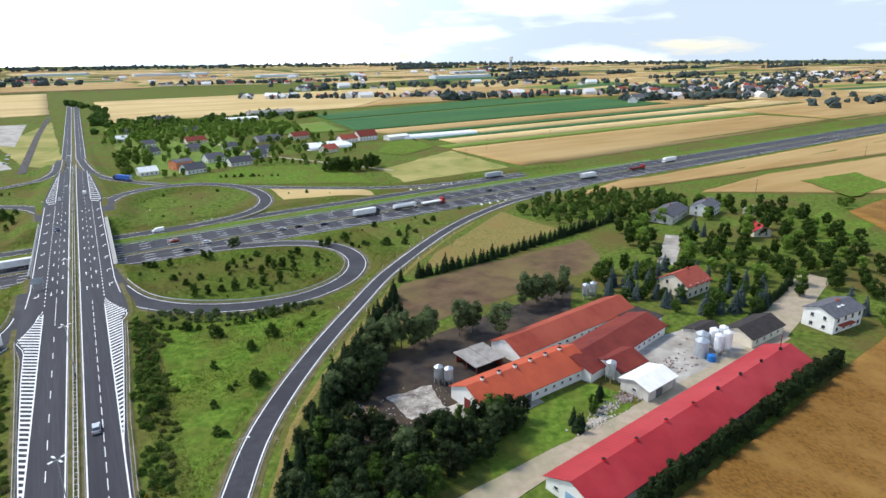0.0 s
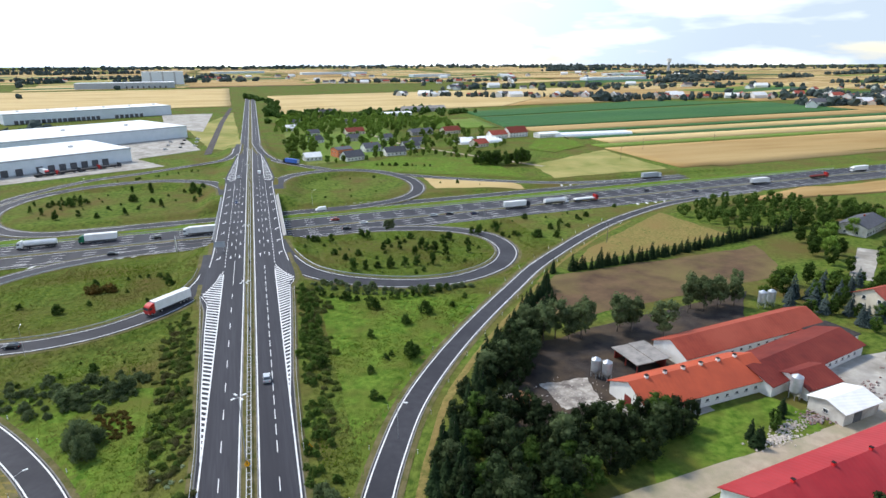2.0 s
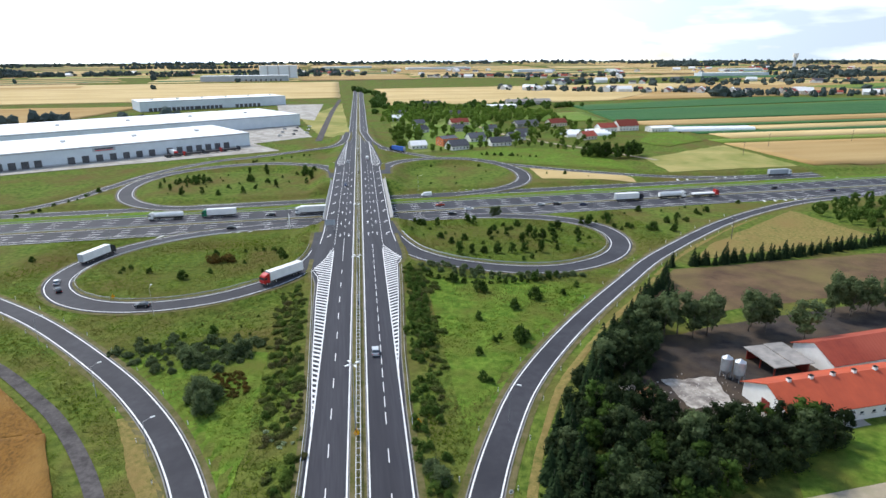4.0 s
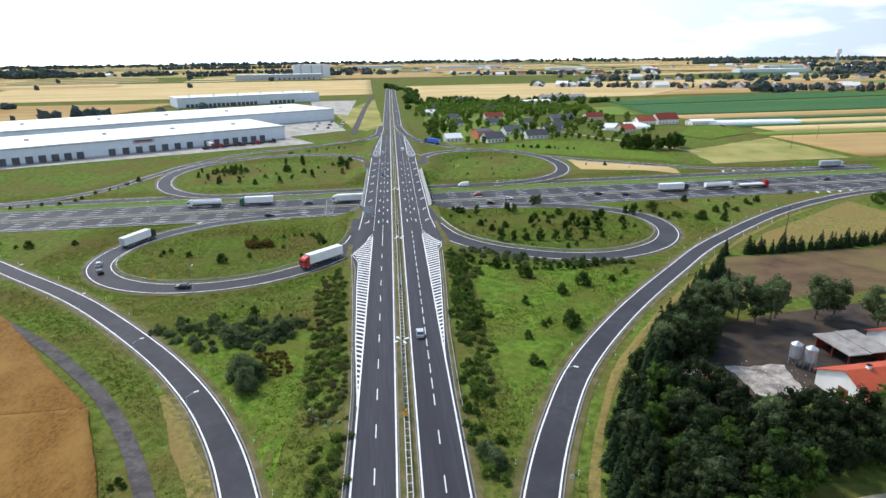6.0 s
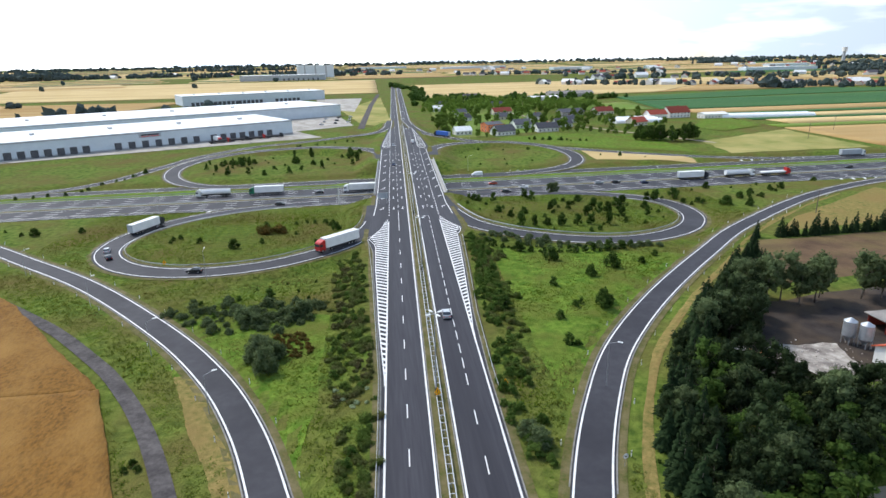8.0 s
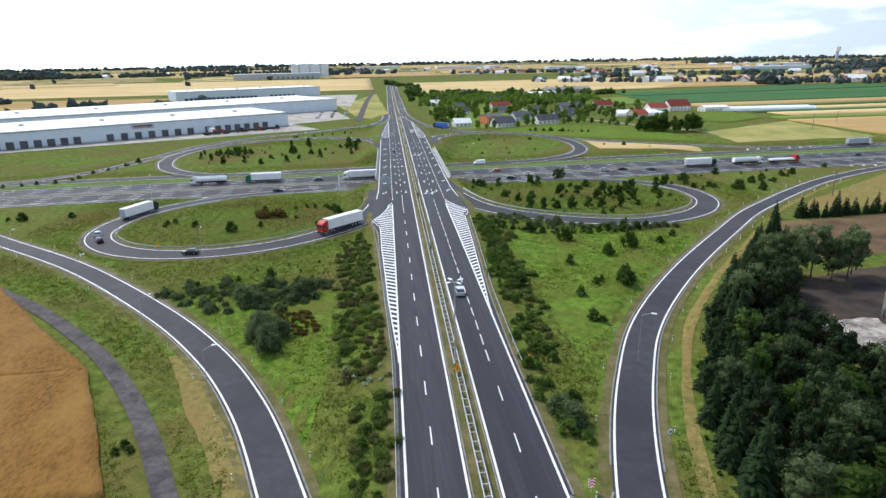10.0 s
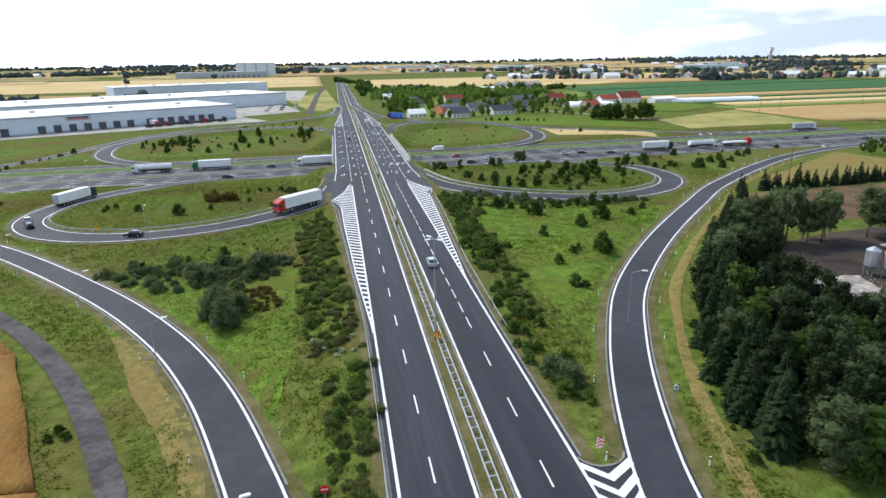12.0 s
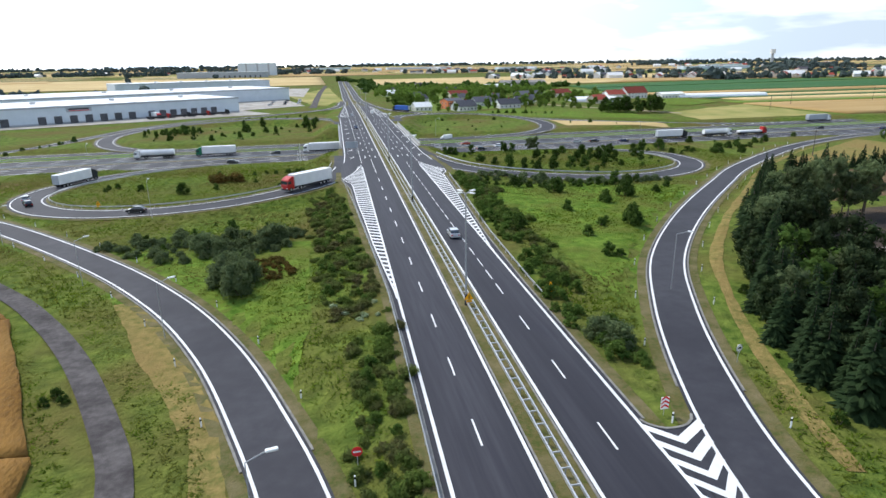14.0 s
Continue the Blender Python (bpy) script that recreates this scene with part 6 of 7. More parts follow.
# ---- warehouses ----
def warehouse(m, L, D, h, label, docks, wall=CLAD, sign=False, canopy=True):
    """A flat-roofed logistics hall: clad walls, white roof with parapet and rooflights, dock doors. The front lies along x at y = 0, the length runs to -x."""
    w = tagged(put("warehouse", None, None, m), label, "warehouse", "logistics halls")
    part("wall", boxbm(-L, 0, 0, D, -1.0, h), wall, w)
    part("roof", boxbm(-L - 0.3, 0.3, -0.3, D + 0.3, h + 0.004, h + 0.35), HALLROOF, w, "white membrane roof")
    part("plinth", boxbm(-L - 0.06, 0.06, -0.06, D + 0.06, -1.0, 1.1), CLADGREY, w)
    part("parapet", boxbm(-L - 0.34, 0.34, -0.34, -0.1, h - 0.6, h + 0.55), CLADGREY, w)
    for k in range(int(L / 24)):
        part("rooflight", boxbm(-L + 10 + 24 * k, -L + 12.2 + 24 * k, D * 0.12, D * 0.88, h + 0.36, h + 0.7), POLY, w)
    for x0, n, gap in docks:
        for k in range(n):
            d = part("dock_door", boxbm(x0 - gap * k - 4.4, x0 - gap * k, -0.5, -0.07, -0.6, 5.0), DOCK, w)
            part("dock_leveller", boxbm(x0 - gap * k - 2.8, x0 - gap * k - 0.6, -1.1, -0.51, -0.6, 0.5), CHASSIS, d)
    for k in range(6):
        part("roof_unit", boxbm(-L + 20 + L / 6 * k, -L + 23 + L / 6 * k, D * 0.5, D * 0.5 + 2.5, h + 0.36, h + 1.9), ZINC, w)
    if sign:
        s = part("sign_panel", boxbm(-118, -103, -0.42, -0.36, h - 3.6, h - 0.9), CLADGREY, w, "grey sign panel with a dark and red logo")
        part("logo", boxbm(-116.5, -104.5, -0.47, -0.43, h - 2.2, h - 1.3), CHASSIS, s)
        part("logo", boxbm(-116.5, -104.5, -0.47, -0.43, h - 3.0, h - 2.55), SIGNRED, s)
    return w


def site(x, y, z, ang):
    return Matrix.Translation((x, y, z)) @ pose(0, 0, 0, 0, 0, ang)


warehouse(site(-89, 541, -4.6, 32), 300, 80, 10.8, "huge pale blue logistics hall with white roof and dock doors", [(-18, 7, 7.5), (-76, 7, 9.0), (-150, 18, 7.5)], sign=True)
warehouse(site(-57, 693, -4.8, 32), 360, 100, 12.0, "second pale blue logistics hall with a wide white roof", [(-150, 10, 8.0)])
warehouse(site(-97, 990, -5.0, 26), 205, 60, 13.5, "distant pale logistics hall with rows of dock doors", [(-40, 6, 6.5), (-96, 6, 6.0), (-130, 6, 6.0), (-160, 6, 6.0)])
warehouse(site(-165, 1905, -3.0, 4), 245, 60, 14.0, "far off grey industrial hall among fields", [(-20, 8, 14.0)], CLADGREY)
tower = tagged(put("high_bay_store", None, None, site(-270, 2105, -3.0, 8)), "tall pale high-bay store with darker bands", "warehouse")
part("wall", boxbm(0, 118, 0, 40, 0, 38), CLAD, tower)
part("roof", boxbm(-0.5, 118.5, -0.5, 40.5, 38, 38.6), HALLROOF, tower)
for k in range(3):
    part("band", boxbm(22 + 34 * k, 27 + 34 * k, -0.3, -0.05, 0, 38), CLADGREY, tower)
drape("truck_yard", [(-300, 400), (-310, 440), (-92, 562), (-62, 508)], 0.3, CONCRETE, "pale concrete truck yard before the logistics hall", "yard", 8)
drape("truck_yard", [(-95, 548), (-160, 640), (-62, 700), (-40, 590)], 0.34, CONCRETE, "pale concrete car park between the halls", "yard", 8)
drape("truck_yard", [(-88, 800), (-110, 985), (-40, 985), (-44, 740)], 0.34, CONCRETE, "pale concrete yard between the halls", "yard", 10)
drape("access_road", [(-36, 560), (-30, 560), (-22, 860), (-28, 860)], 0.3, OLDROAD, "narrow access road beside the halls", "road", 8)
drape("access_road", [(-28, 850), (-22, 850), (-12, 1080), (-18, 1080)], 0.32, OLDROAD, "narrow access road beside the halls", "road", 8)
drape("dry_meadow", [(-34, 600), (-60, 760), (-12, 1000), (-4, 560)], 0.16, YELLOWGRASS, "yellowish dry grass beside the main road", "meadow", 10, ragged=2)

# ---- fields to the horizon ----
drape("wheat_field", [(304, 372), (306, 478), (830, 498), (850, 408)], 0.6, WHEATFAR, "broad golden wheat field beyond the motorway", "wheat field", 14, "stuff", 0.6, 1.0)
drape("stubble_field", [(330, 504), (330, 540), (860, 560), (860, 520)], 0.6, STUBBLE, "pale stubble strip between green headlands", "field", 14, "stuff", 0.4, 0.8)
drape("crop_strip", [(320, 541), (320, 556), (860, 582), (860, 561)], 0.6, CROP, "narrow dark green crop strip", "field", 14, "stuff", 0.4, 0.5)
drape("crop_strip", [(306, 480), (306, 502), (850, 518), (850, 500)], 0.6, LEAFCROP, "narrow light green crop strip", "field", 14, "stuff", 0.4, 0.5)
drape("stubble_field", [(400, 562), (400, 592), (900, 625), (900, 585)], 0.6, STUBBLE, "pale stubble strip between green headlands", "field", 14, "stuff", 0.4, 0.8)
drape("crop_strip", [(310, 594), (310, 610), (900, 650), (900, 627)], 0.6, CROP, "narrow dark green crop strip", "field", 14, "stuff", 0.4, 0.5)
drape("wheat_field", [(310, 612), (300, 656), (900, 700), (900, 652)], 0.6, WHEATFAR, "golden wheat strip beside the green field", "wheat field", 14, "stuff", 0.6, 0.8)
drape("green_field", [(290, 660), (310, 790), (900, 880), (900, 704)], 0.6, CROP, "wide dark green beet field", "crop field", 16, "stuff", 0.5, 1.0)
drape("green_field", [(312, 800), (318, 880), (700, 980), (900, 900)], 0.6, CROP, "wide dark green beet field", "crop field", 16, "stuff", 0.5, 1.0)
drape("grass_lane", [(250, 470), (240, 500), (330, 640), (300, 500)], 0.4, LUSH, "green grassy lane between fields", "meadow", 12, ragged=4)
drape("light_field", [(200, 680), (190, 760), (300, 780), (285, 665)], 0.5, LEAFCROP, "light green field behind the village", "field", 12, "stuff", 0.4, 1)
drape("stubble_field", [(48, 930), (60, 1400), (900, 1500), (420, 960)], 0.7, STUBBLE, "vast pale gold stubble fields beyond the village", "field", 22, "stuff", 0.5, 2)
drape("stubble_field", [(-700, 1060), (-900, 1750), (-20, 1800), (-14, 1120)], 0.7, STUBBLE, "vast pale gold stubble fields behind the halls", "field", 22, "stuff", 0.5, 2)
drape("wheat_field", [(-1100, 520), (-900, 1000), (-300, 990), (-360, 640)], 0.7, WHEATFAR, "wide golden field west of the halls", "field", 18, "stuff", 0.5, 2)

drape("wheat_field", [(862, 405), (862, 560), (2300, 640), (2300, 420)], 0.6, WHEATFAR, "wide golden wheat field towards the far village", "wheat field", 30, "stuff", 0.6, 2)
drape("stubble_field", [(905, 575), (905, 640), (2300, 760), (2300, 655)], 0.6, STUBBLE, "pale stubble strip towards the far village", "field", 30, "stuff", 0.4, 2)
drape("wheat_field", [(905, 655), (905, 760), (2300, 900), (2300, 775)], 0.6, WHEATFAR, "golden wheat strip towards the far village", "wheat field", 30, "stuff", 0.6, 2)
drape("wheat_field", [(985, 205), (985, 318), (2300, 385), (2300, 160)], 0.6, WHEATFAR, "wide golden wheat field along the motorway", "wheat field", 30, "stuff", 0.6, 2)
drape("wheat_field", [(705, 62), (705, 172), (985, 195), (2300, 40)], 0.6, WHEAT, "ripe tawny wheat field on the plain", "wheat field", 30, "stuff", 0.6, 2)
drape("soil_field", [(905, 905), (930, 1010), (2300, 1150), (2300, 915)], 0.6, WHEATFAR, "tawny field behind the far village", "field", 30, "stuff", 0.4, 2)
drape("stubble_field", [(425, 965), (905, 1500), (1500, 1420), (905, 1020)], 0.65, WHEATFAR, "broad tawny fields behind the beet field", "field", 30, "stuff", 0.4, 2)
FIELD_MATS = {"far_wheat": WHEATFAR, "far_stubble": STUBBLE, "far_crop": CROP, "far_meadow": LEAFCROP, "far_soil": SOIL}
fv = {k: ([], []) for k in FIELD_MATS}
rg = np.random.default_rng(5)
for bx in range(-9, 12):
    for by in range(2, 12):
        cx, cy = bx * 420 + rg.uniform(-60, 60), by * 420 + rg.uniform(-60, 60)
        r = math.hypot(cx, cy)
        if r > 4600 or (r < 1150 and not cx < -700) or (-900 < cx < 950 and cy < 1700):
            continue
        ang = rg.normal() * 0.18 + (0.06 if cx > 0 else 0.3)
        u, w = np.array((math.cos(ang), math.sin(ang))), np.array((-math.sin(ang), math.cos(ang)))
        t = -215.0
        while t < 215:
            wd = rg.uniform(22, 95)
            k = rg.choice(list(FIELD_MATS), p=[0.46, 0.28, 0.08, 0.07, 0.11])
            v, f = fv[k]
            l0, l1 = -225 + rg.uniform(0, 60), 225 - rg.uniform(0, 60)
            n = 4
            i = len(v)
            ps = [np.array((cx, cy)) + u * (l0 + (l1 - l0) * q / n) + w * s for s in (t, t + wd - 3) for q in range(n + 1)]
            for p in ps:
                v.append((p[0], p[1], float(base_z(p[0], p[1])) + 0.8))
            f += [(i + q, i + q + 1, i + n + 2 + q, i + n + 1 + q) for q in range(n)]
            t += wd
for k, (v, f) in fv.items():
    tagged(put(k + "_fields", mesh_of(k, v, f, FIELD_MATS[k])), "patchwork of distant strip fields towards the horizon", "fields", kind="stuff")


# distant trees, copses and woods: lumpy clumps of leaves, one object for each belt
def clumps(name, pts, size, seed, label, leaf=HAZELEAF):
    rg = np.random.default_rng(seed)
    v, f = [], []
    shapes = []
    for k in range(6):
        bv, bf = blob((0, 0, 0), 1.0, rg, 2)
        bv = [q * (1 + 0.25 * rg.normal()) for q in bv]
        shapes.append((np.array(bv), bf))
    for x, y, s in pts:
        bv, bf = shapes[int(rg.integers(6))]
        s *= size
        a = rg.uniform(0, 6.28)
        ca, sa = math.cos(a), math.sin(a)
        wx, wz = s * rg.uniform(0.7, 1.3), s * rg.uniform(0.8, 1.2)
        z0 = float(base_z(x, y)) + wz * 0.7
        o = len(v)
        v += [(x + (q[0] * ca - q[1] * sa) * wx, y + (q[0] * sa + q[1] * ca) * wx, z0 + q[2] * wz) for q in bv]
        f += [tuple(o + i for i in q) for q in bf]
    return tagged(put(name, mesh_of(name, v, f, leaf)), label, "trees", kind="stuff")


rg = np.random.default_rng(8)


def belt(x0, y0, x1, y1, n, w):
    t = rg.uniform(0, 1, n)
    return [(x0 + (x1 - x0) * q + rg.normal() * w, y0 + (y1 - y0) * q + rg.normal() * w, rg.uniform(0.6, 1.3)) for q in t]


clumps("roadside_avenue", belt(40, 880, 56, 1180, 46, 5) + belt(52, 1180, 30, 1330, 18, 5) + belt(60, 900, 130, 960, 16, 8), 4.4, 1, "dark tree row along the main road", LEAF_A)
clumps("village_trees", belt(60, 820, 330, 930, 60, 22) + belt(260, 840, 330, 880, 16, 8) + belt(60, 880, 200, 900, 26, 10), 4.2, 2, "trees round the far end of the village", LEAF_A)
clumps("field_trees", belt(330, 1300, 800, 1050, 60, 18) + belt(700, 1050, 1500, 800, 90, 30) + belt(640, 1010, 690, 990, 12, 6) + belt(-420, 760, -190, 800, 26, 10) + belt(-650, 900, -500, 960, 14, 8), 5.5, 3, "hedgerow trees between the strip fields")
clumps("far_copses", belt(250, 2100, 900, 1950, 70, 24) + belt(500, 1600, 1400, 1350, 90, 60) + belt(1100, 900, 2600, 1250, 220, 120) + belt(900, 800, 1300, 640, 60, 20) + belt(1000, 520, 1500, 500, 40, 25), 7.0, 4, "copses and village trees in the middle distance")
rows = []
for k in range(26):
    a = rg.uniform(-0.75, 1.25)
    r = rg.uniform(2100, 4300)
    x, y = r * math.sin(a), r * math.cos(a)
    l = rg.uniform(150, 600)
    rows += belt(x - l / 2, y - l * 0.1, x + l / 2, y + l * 0.1, int(l / 9), 14)
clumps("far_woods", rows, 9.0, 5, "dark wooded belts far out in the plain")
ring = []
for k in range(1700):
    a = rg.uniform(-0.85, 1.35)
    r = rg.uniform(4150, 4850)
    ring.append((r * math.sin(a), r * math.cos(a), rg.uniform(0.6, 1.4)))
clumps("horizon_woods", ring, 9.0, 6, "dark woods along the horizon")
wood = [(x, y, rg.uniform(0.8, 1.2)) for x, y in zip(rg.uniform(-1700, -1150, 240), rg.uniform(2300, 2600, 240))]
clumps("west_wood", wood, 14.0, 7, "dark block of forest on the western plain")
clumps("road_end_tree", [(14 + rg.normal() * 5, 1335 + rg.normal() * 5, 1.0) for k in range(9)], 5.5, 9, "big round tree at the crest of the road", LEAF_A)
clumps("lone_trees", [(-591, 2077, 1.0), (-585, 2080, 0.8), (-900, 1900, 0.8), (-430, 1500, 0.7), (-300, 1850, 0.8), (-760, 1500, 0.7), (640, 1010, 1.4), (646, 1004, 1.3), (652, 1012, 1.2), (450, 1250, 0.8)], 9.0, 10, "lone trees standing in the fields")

# far villages: small houses with walls and roofs
FAR = []
for k, (wl_, rf) in enumerate(((PLASTER, REDTILE), (PLASTER, SLATE), (PLASTER2, REDTILE), (PLASTER, WHITEROOF))):
    h = gable_building("house", "small distant village house with a pitched roof", "house", 13 + 2 * k, 10, 4.0, 7.6, wl_, rf, Matrix.Identity(4), 0.5, "far village houses")
    FAR.append(h)
spots = belt(330, 1290, 800, 1040, 30, 22) + belt(780, 1040, 1500, 790, 40, 26) + belt(900, 800, 1300, 640, 18, 14) + belt(250, 2080, 900, 1930, 26, 40) + belt(1100, 900, 2600, 1250, 70, 110) + belt(500, 1600, 1400, 1350, 20, 60) + belt(-300, 2500, 600, 2800, 26, 120) + belt(900, 2300, 2300, 2700, 40, 200) + belt(-1500, 2600, -500, 2700, 12, 100)
for k, (x, y, s) in enumerate(spots):
    m = Matrix.Translation((x, y, float(base_z(x, y)))) @ pose(0, 0, 0, 0, 0, rg.uniform(-40, 60)) @ Matrix.Scale(rg.uniform(0.85, 1.3), 4)
    if k < 4:
        FAR[k].matrix_basis = m
    else:
        copy_thing(FAR[int(rg.integers(4))], m)
water = tagged(put("water_tower", None, None, Matrix.Translation((2000, 2560, float(base_z(2000, 2560))))), "tall pale water tower far off on the plain", "tower")
part("shaft", tube(bmesh.new(), (0, 0, 0), (0, 0, 48), 7, 6, 14), CLADGREY, water)
part("tank", tube(bmesh.new(), (0, 0, 48), (0, 0, 66), 11, 11, 14), PLASTER, water)
for k, (x, y, L) in enumerate(((1150, 1900, 260), (300, 3000, 320), (1500, 2300, 200), (700, 2500, 180), (-100, 3300, 260))):
    w = tagged(put("industrial_hall", None, None, Matrix.Translation((x, y, float(base_z(x, y)))) @ pose(0, 0, 0, 0, 0, 5 + 3 * k)), "long white industrial hall far out on the plain", "hall", "far industrial halls")
    part("wall", boxbm(0, L, 0, 40, 0, 10), CLAD, w)
    part("roof", boxbm(-0.5, L + 0.5, -0.5, 40.5, 10, 10.5), HALLROOF, w)

# ---- roadside furniture ----
def rail_run(name, line, off, label, posts=4.0, h=0.62):
    """A steel crash barrier: W-beam on posts along a line."""
    g = tagged(put(name, None), label, "guardrail", kind="structure")
    nrm = sides(line)
    p = np.c_[line[:, :2] + nrm * np.broadcast_to(off, len(line))[:, None], line[:, 2]]
    prof = [(0.0, h - 0.16), (0.05, h - 0.1), (0.0, h - 0.02), (0.05, h + 0.06), (0.0, h + 0.14), (-0.04, h + 0.14), (-0.04, h - 0.16)]
    n = len(prof)
    v = [(p[i][0] + nrm[i][0] * a, p[i][1] + nrm[i][1] * a, p[i][2] + b) for i in range(len(p)) for a, b in prof]
    f = [(i * n + j, i * n + (j + 1) % n, (i + 1) * n + (j + 1) % n, (i + 1) * n + j) for i in range(len(p) - 1) for j in range(n)]
    put("beam", mesh_of("beam", v, f, ZINC), g)
    s = np.r_[0, np.cumsum(np.linalg.norm(np.diff(p, axis=0), axis=1))]
    t = np.arange(0, s[-1], posts)
    bm = bmesh.new()
    for x, y, z in zip(*[np.interp(t, s, p[:, k]) for k in range(3)]):
        box(bm, x - 0.05, x + 0.05, y - 0.05, y + 0.05, z - 0.4, z + h)
    part("posts", bm, ZINC, g)
    return g


MED = MAIN[(MAIN[:, 1] > 20) & (MAIN[:, 1] < 560)]
barrier = tagged(put("median_barrier", None), "double-sided galvanised median barrier with spacer bars", "guardrail", kind="structure")
for s in (-0.6, 0.24):
    strip("beam", MED, s - 0.06, s + 0.06, 0.78, ZINC, barrier, 0.3)
bar_bm = boxbm(-0.54, 0.18, -0.05, 0.05, 0.62, 0.74)
bar_me = bm_mesh("spacer_bar", bar_bm, ZINC)
post_me = bm_mesh("barrier_post", boxbm(-0.23, -0.13, -0.05, 0.05, -0.3, 0.62), ZINC)
for k in range(70):
    y = 40 + 2.0 * k
    put("spacer_bar", bar_me, barrier, Matrix.Translation((axis_x(y), y, 0)))
    if k % 2:
        put("barrier_post", post_me, barrier, Matrix.Translation((axis_x(y), y, 0)))
LE = MAIN[(MAIN[:, 1] > 30) & (MAIN[:, 1] < 204)]
rail_run("guardrail", LE, -np.interp(LE[:, 1], [100, 115, 137, 171, 204], [10.2, 10.4, 11.5, 13.3, 15.6]), "galvanised crash barrier along the embankment verge")
RE = MAIN[(MAIN[:, 1] > 108) & (MAIN[:, 1] < 206)]
rail_run("guardrail", RE, np.interp(RE[:, 1], MAIN[:, 1], right_e) + 0.9, "galvanised crash barrier along the embankment edge")
rail_run("guardrail", SE_LOOP[6:60], -5.2, "galvanised crash barrier inside the loop ramp")
rail_run("guardrail", SW_LOOP[6:80], 5.2, "galvanised crash barrier inside the loop ramp")
MWC = MWAY[(MWAY[:, 0] > -320) & (MWAY[:, 0] < 420)]
rail_run("guardrail", MWC, 9.8, "galvanised crash barrier on the motorway median", 6.0)
rail_run("guardrail", MWC, -9.2, "galvanised crash barrier beside the motorway", 6.0)
drain = put("drain_channel", None)
tagged(drain, "pale concrete drain channel along the carriageway edge", "kerb", kind="structure")
strip("channel", LE, -np.interp(LE[:, 1], MAIN[:, 1], left_e) - 0.3, -np.interp(LE[:, 1], MAIN[:, 1], left_e), 0.04, KERB, drain, 0.1)


def mast(x, y, z, h=15.0, heads=4, ang=0.0):
    t = tagged(put("street_lamp", None, None, Matrix.Translation((x, y, z)) @ pose(0, 0, 0, 0, 0, ang)), "tall grey lamp mast with four white heads in the median", "street lamp", "median lamp masts")
    part("pole", tube(bmesh.new(), (0, 0, -0.2), (0, 0, h), 0.14, 0.07, 10), POLE, t)
    part("base", tube(bmesh.new(), (0, 0, -0.3), (0, 0, 1.5), 0.2, 0.19, 10), CHASSIS, t)
    for k in range(heads):
        a = 2 * math.pi * k / heads + 0.5
        c, s = math.cos(a), math.sin(a)
        arm = part("arm", tube(bmesh.new(), (0, 0, h - 0.1), (c * 0.8, s * 0.8, h + 0.12), 0.045, n=6), POLE, t)
        bm = boxbm(0.7, 1.55, -0.19, 0.19, h + 0.06, h + 0.2, bevel=0.04)
        bmesh.ops.rotate(bm, verts=bm.verts, cent=(0, 0, 0), matrix=Matrix.Rotation(a, 3, "Z"))
        part("lamp_head", bm, LENS, arm)
    return t


for y in (46, 109, 171, 233, 375, 440, 505):
    mast(axis_x(y) + (0.0 if y > 120 else -0.6), y, float(main_z(y)))


def lamp_arm(x, y, ang, h=8.0):
    t = tagged(put("street_lamp", None, None, Matrix.Translation((x, y, gz(x, y))) @ pose(0, 0, 0, 0, 0, ang)), "slim grey street lamp with one arm over the slip road", "street lamp", "slip road lamps")
    bm = tube(bmesh.new(), (0, 0, -0.3), (0, 0, h), 0.06, 0.035, 8)
    part("pole", bm, POLE, t)
    arm = part("arm", tube(bmesh.new(), (0, 0, h), (1.5, 0, h + 0.5), 0.045, n=6), POLE, t)
    part("lamp_head", boxbm(1.35, 2.2, -0.17, 0.17, h + 0.42, h + 0.58, bevel=0.04), LENS, arm)
    return t


for x, y, a in ((-33.9, 73.0, 12), (-48.5, 112.0, 25), (-66.0, 136.0, 30), (-90.5, 166, 40), (-120, 194, 40)):
    lamp_arm(x, y, a, 7.3)
for x, y, a in ((19.4, 109.2, -30), (-66, 179, 90), (-100, 420, 0), (45, 440, 0), (30, 345, 0)):
    lamp_arm(x, y, a, 8.2)
for x in (-170, -110, 110, 250):
    y = mway_y(x, 279.0)
    lamp_arm(x, y, 90, 10)

dl = tagged(put("delineator_post", None), "white plastic delineator post with a dark band", "marker post", "delineator posts")
part("post", boxbm(-0.07, 0.07, -0.05, 0.05, -0.2, 1.05, bevel=0.015), WHITE, dl)
part("band", boxbm(-0.078, 0.078, -0.058, 0.058, 0.72, 0.9), BLACK, dl)
spots = []
for line, offs, a, b in ((SE_RAMP, (-4.9, 5.0), 46, 130), (SW_RAMP, (-4.8, 4.8), 46, 120)):
    nrm = sides(line)
    for i in range(a, b, 5):
        for o in offs:
            spots.append(line[i, :2] + nrm[i] * o)
zs = ground_z([p[0] for p in spots], [p[1] for p in spots])
for k, (p, z) in enumerate(zip(spots, zs)):
    m = Matrix.Translation((p[0], p[1], z))
    if k == 0:
        dl.matrix_basis = m
    else:
        copy_thing(dl, m)


def sign_on_post(name, x, y, h, ang, label):
    s = tagged(put(name, None, None, Matrix.Translation((x, y, gz(x, y))) @ pose(0, 0, 0, 0, 0, ang)), label, "road sign")
    part("post", tube(bmesh.new(), (0, 0.06, -0.3), (0, 0.06, h + 0.3), 0.035, n=6), ZINC, s)
    return s


def disc(bm, r, y0, y1, z, n=24):
    return tube(bm, (0, y0, z), (0, y1, z), r, r, n)


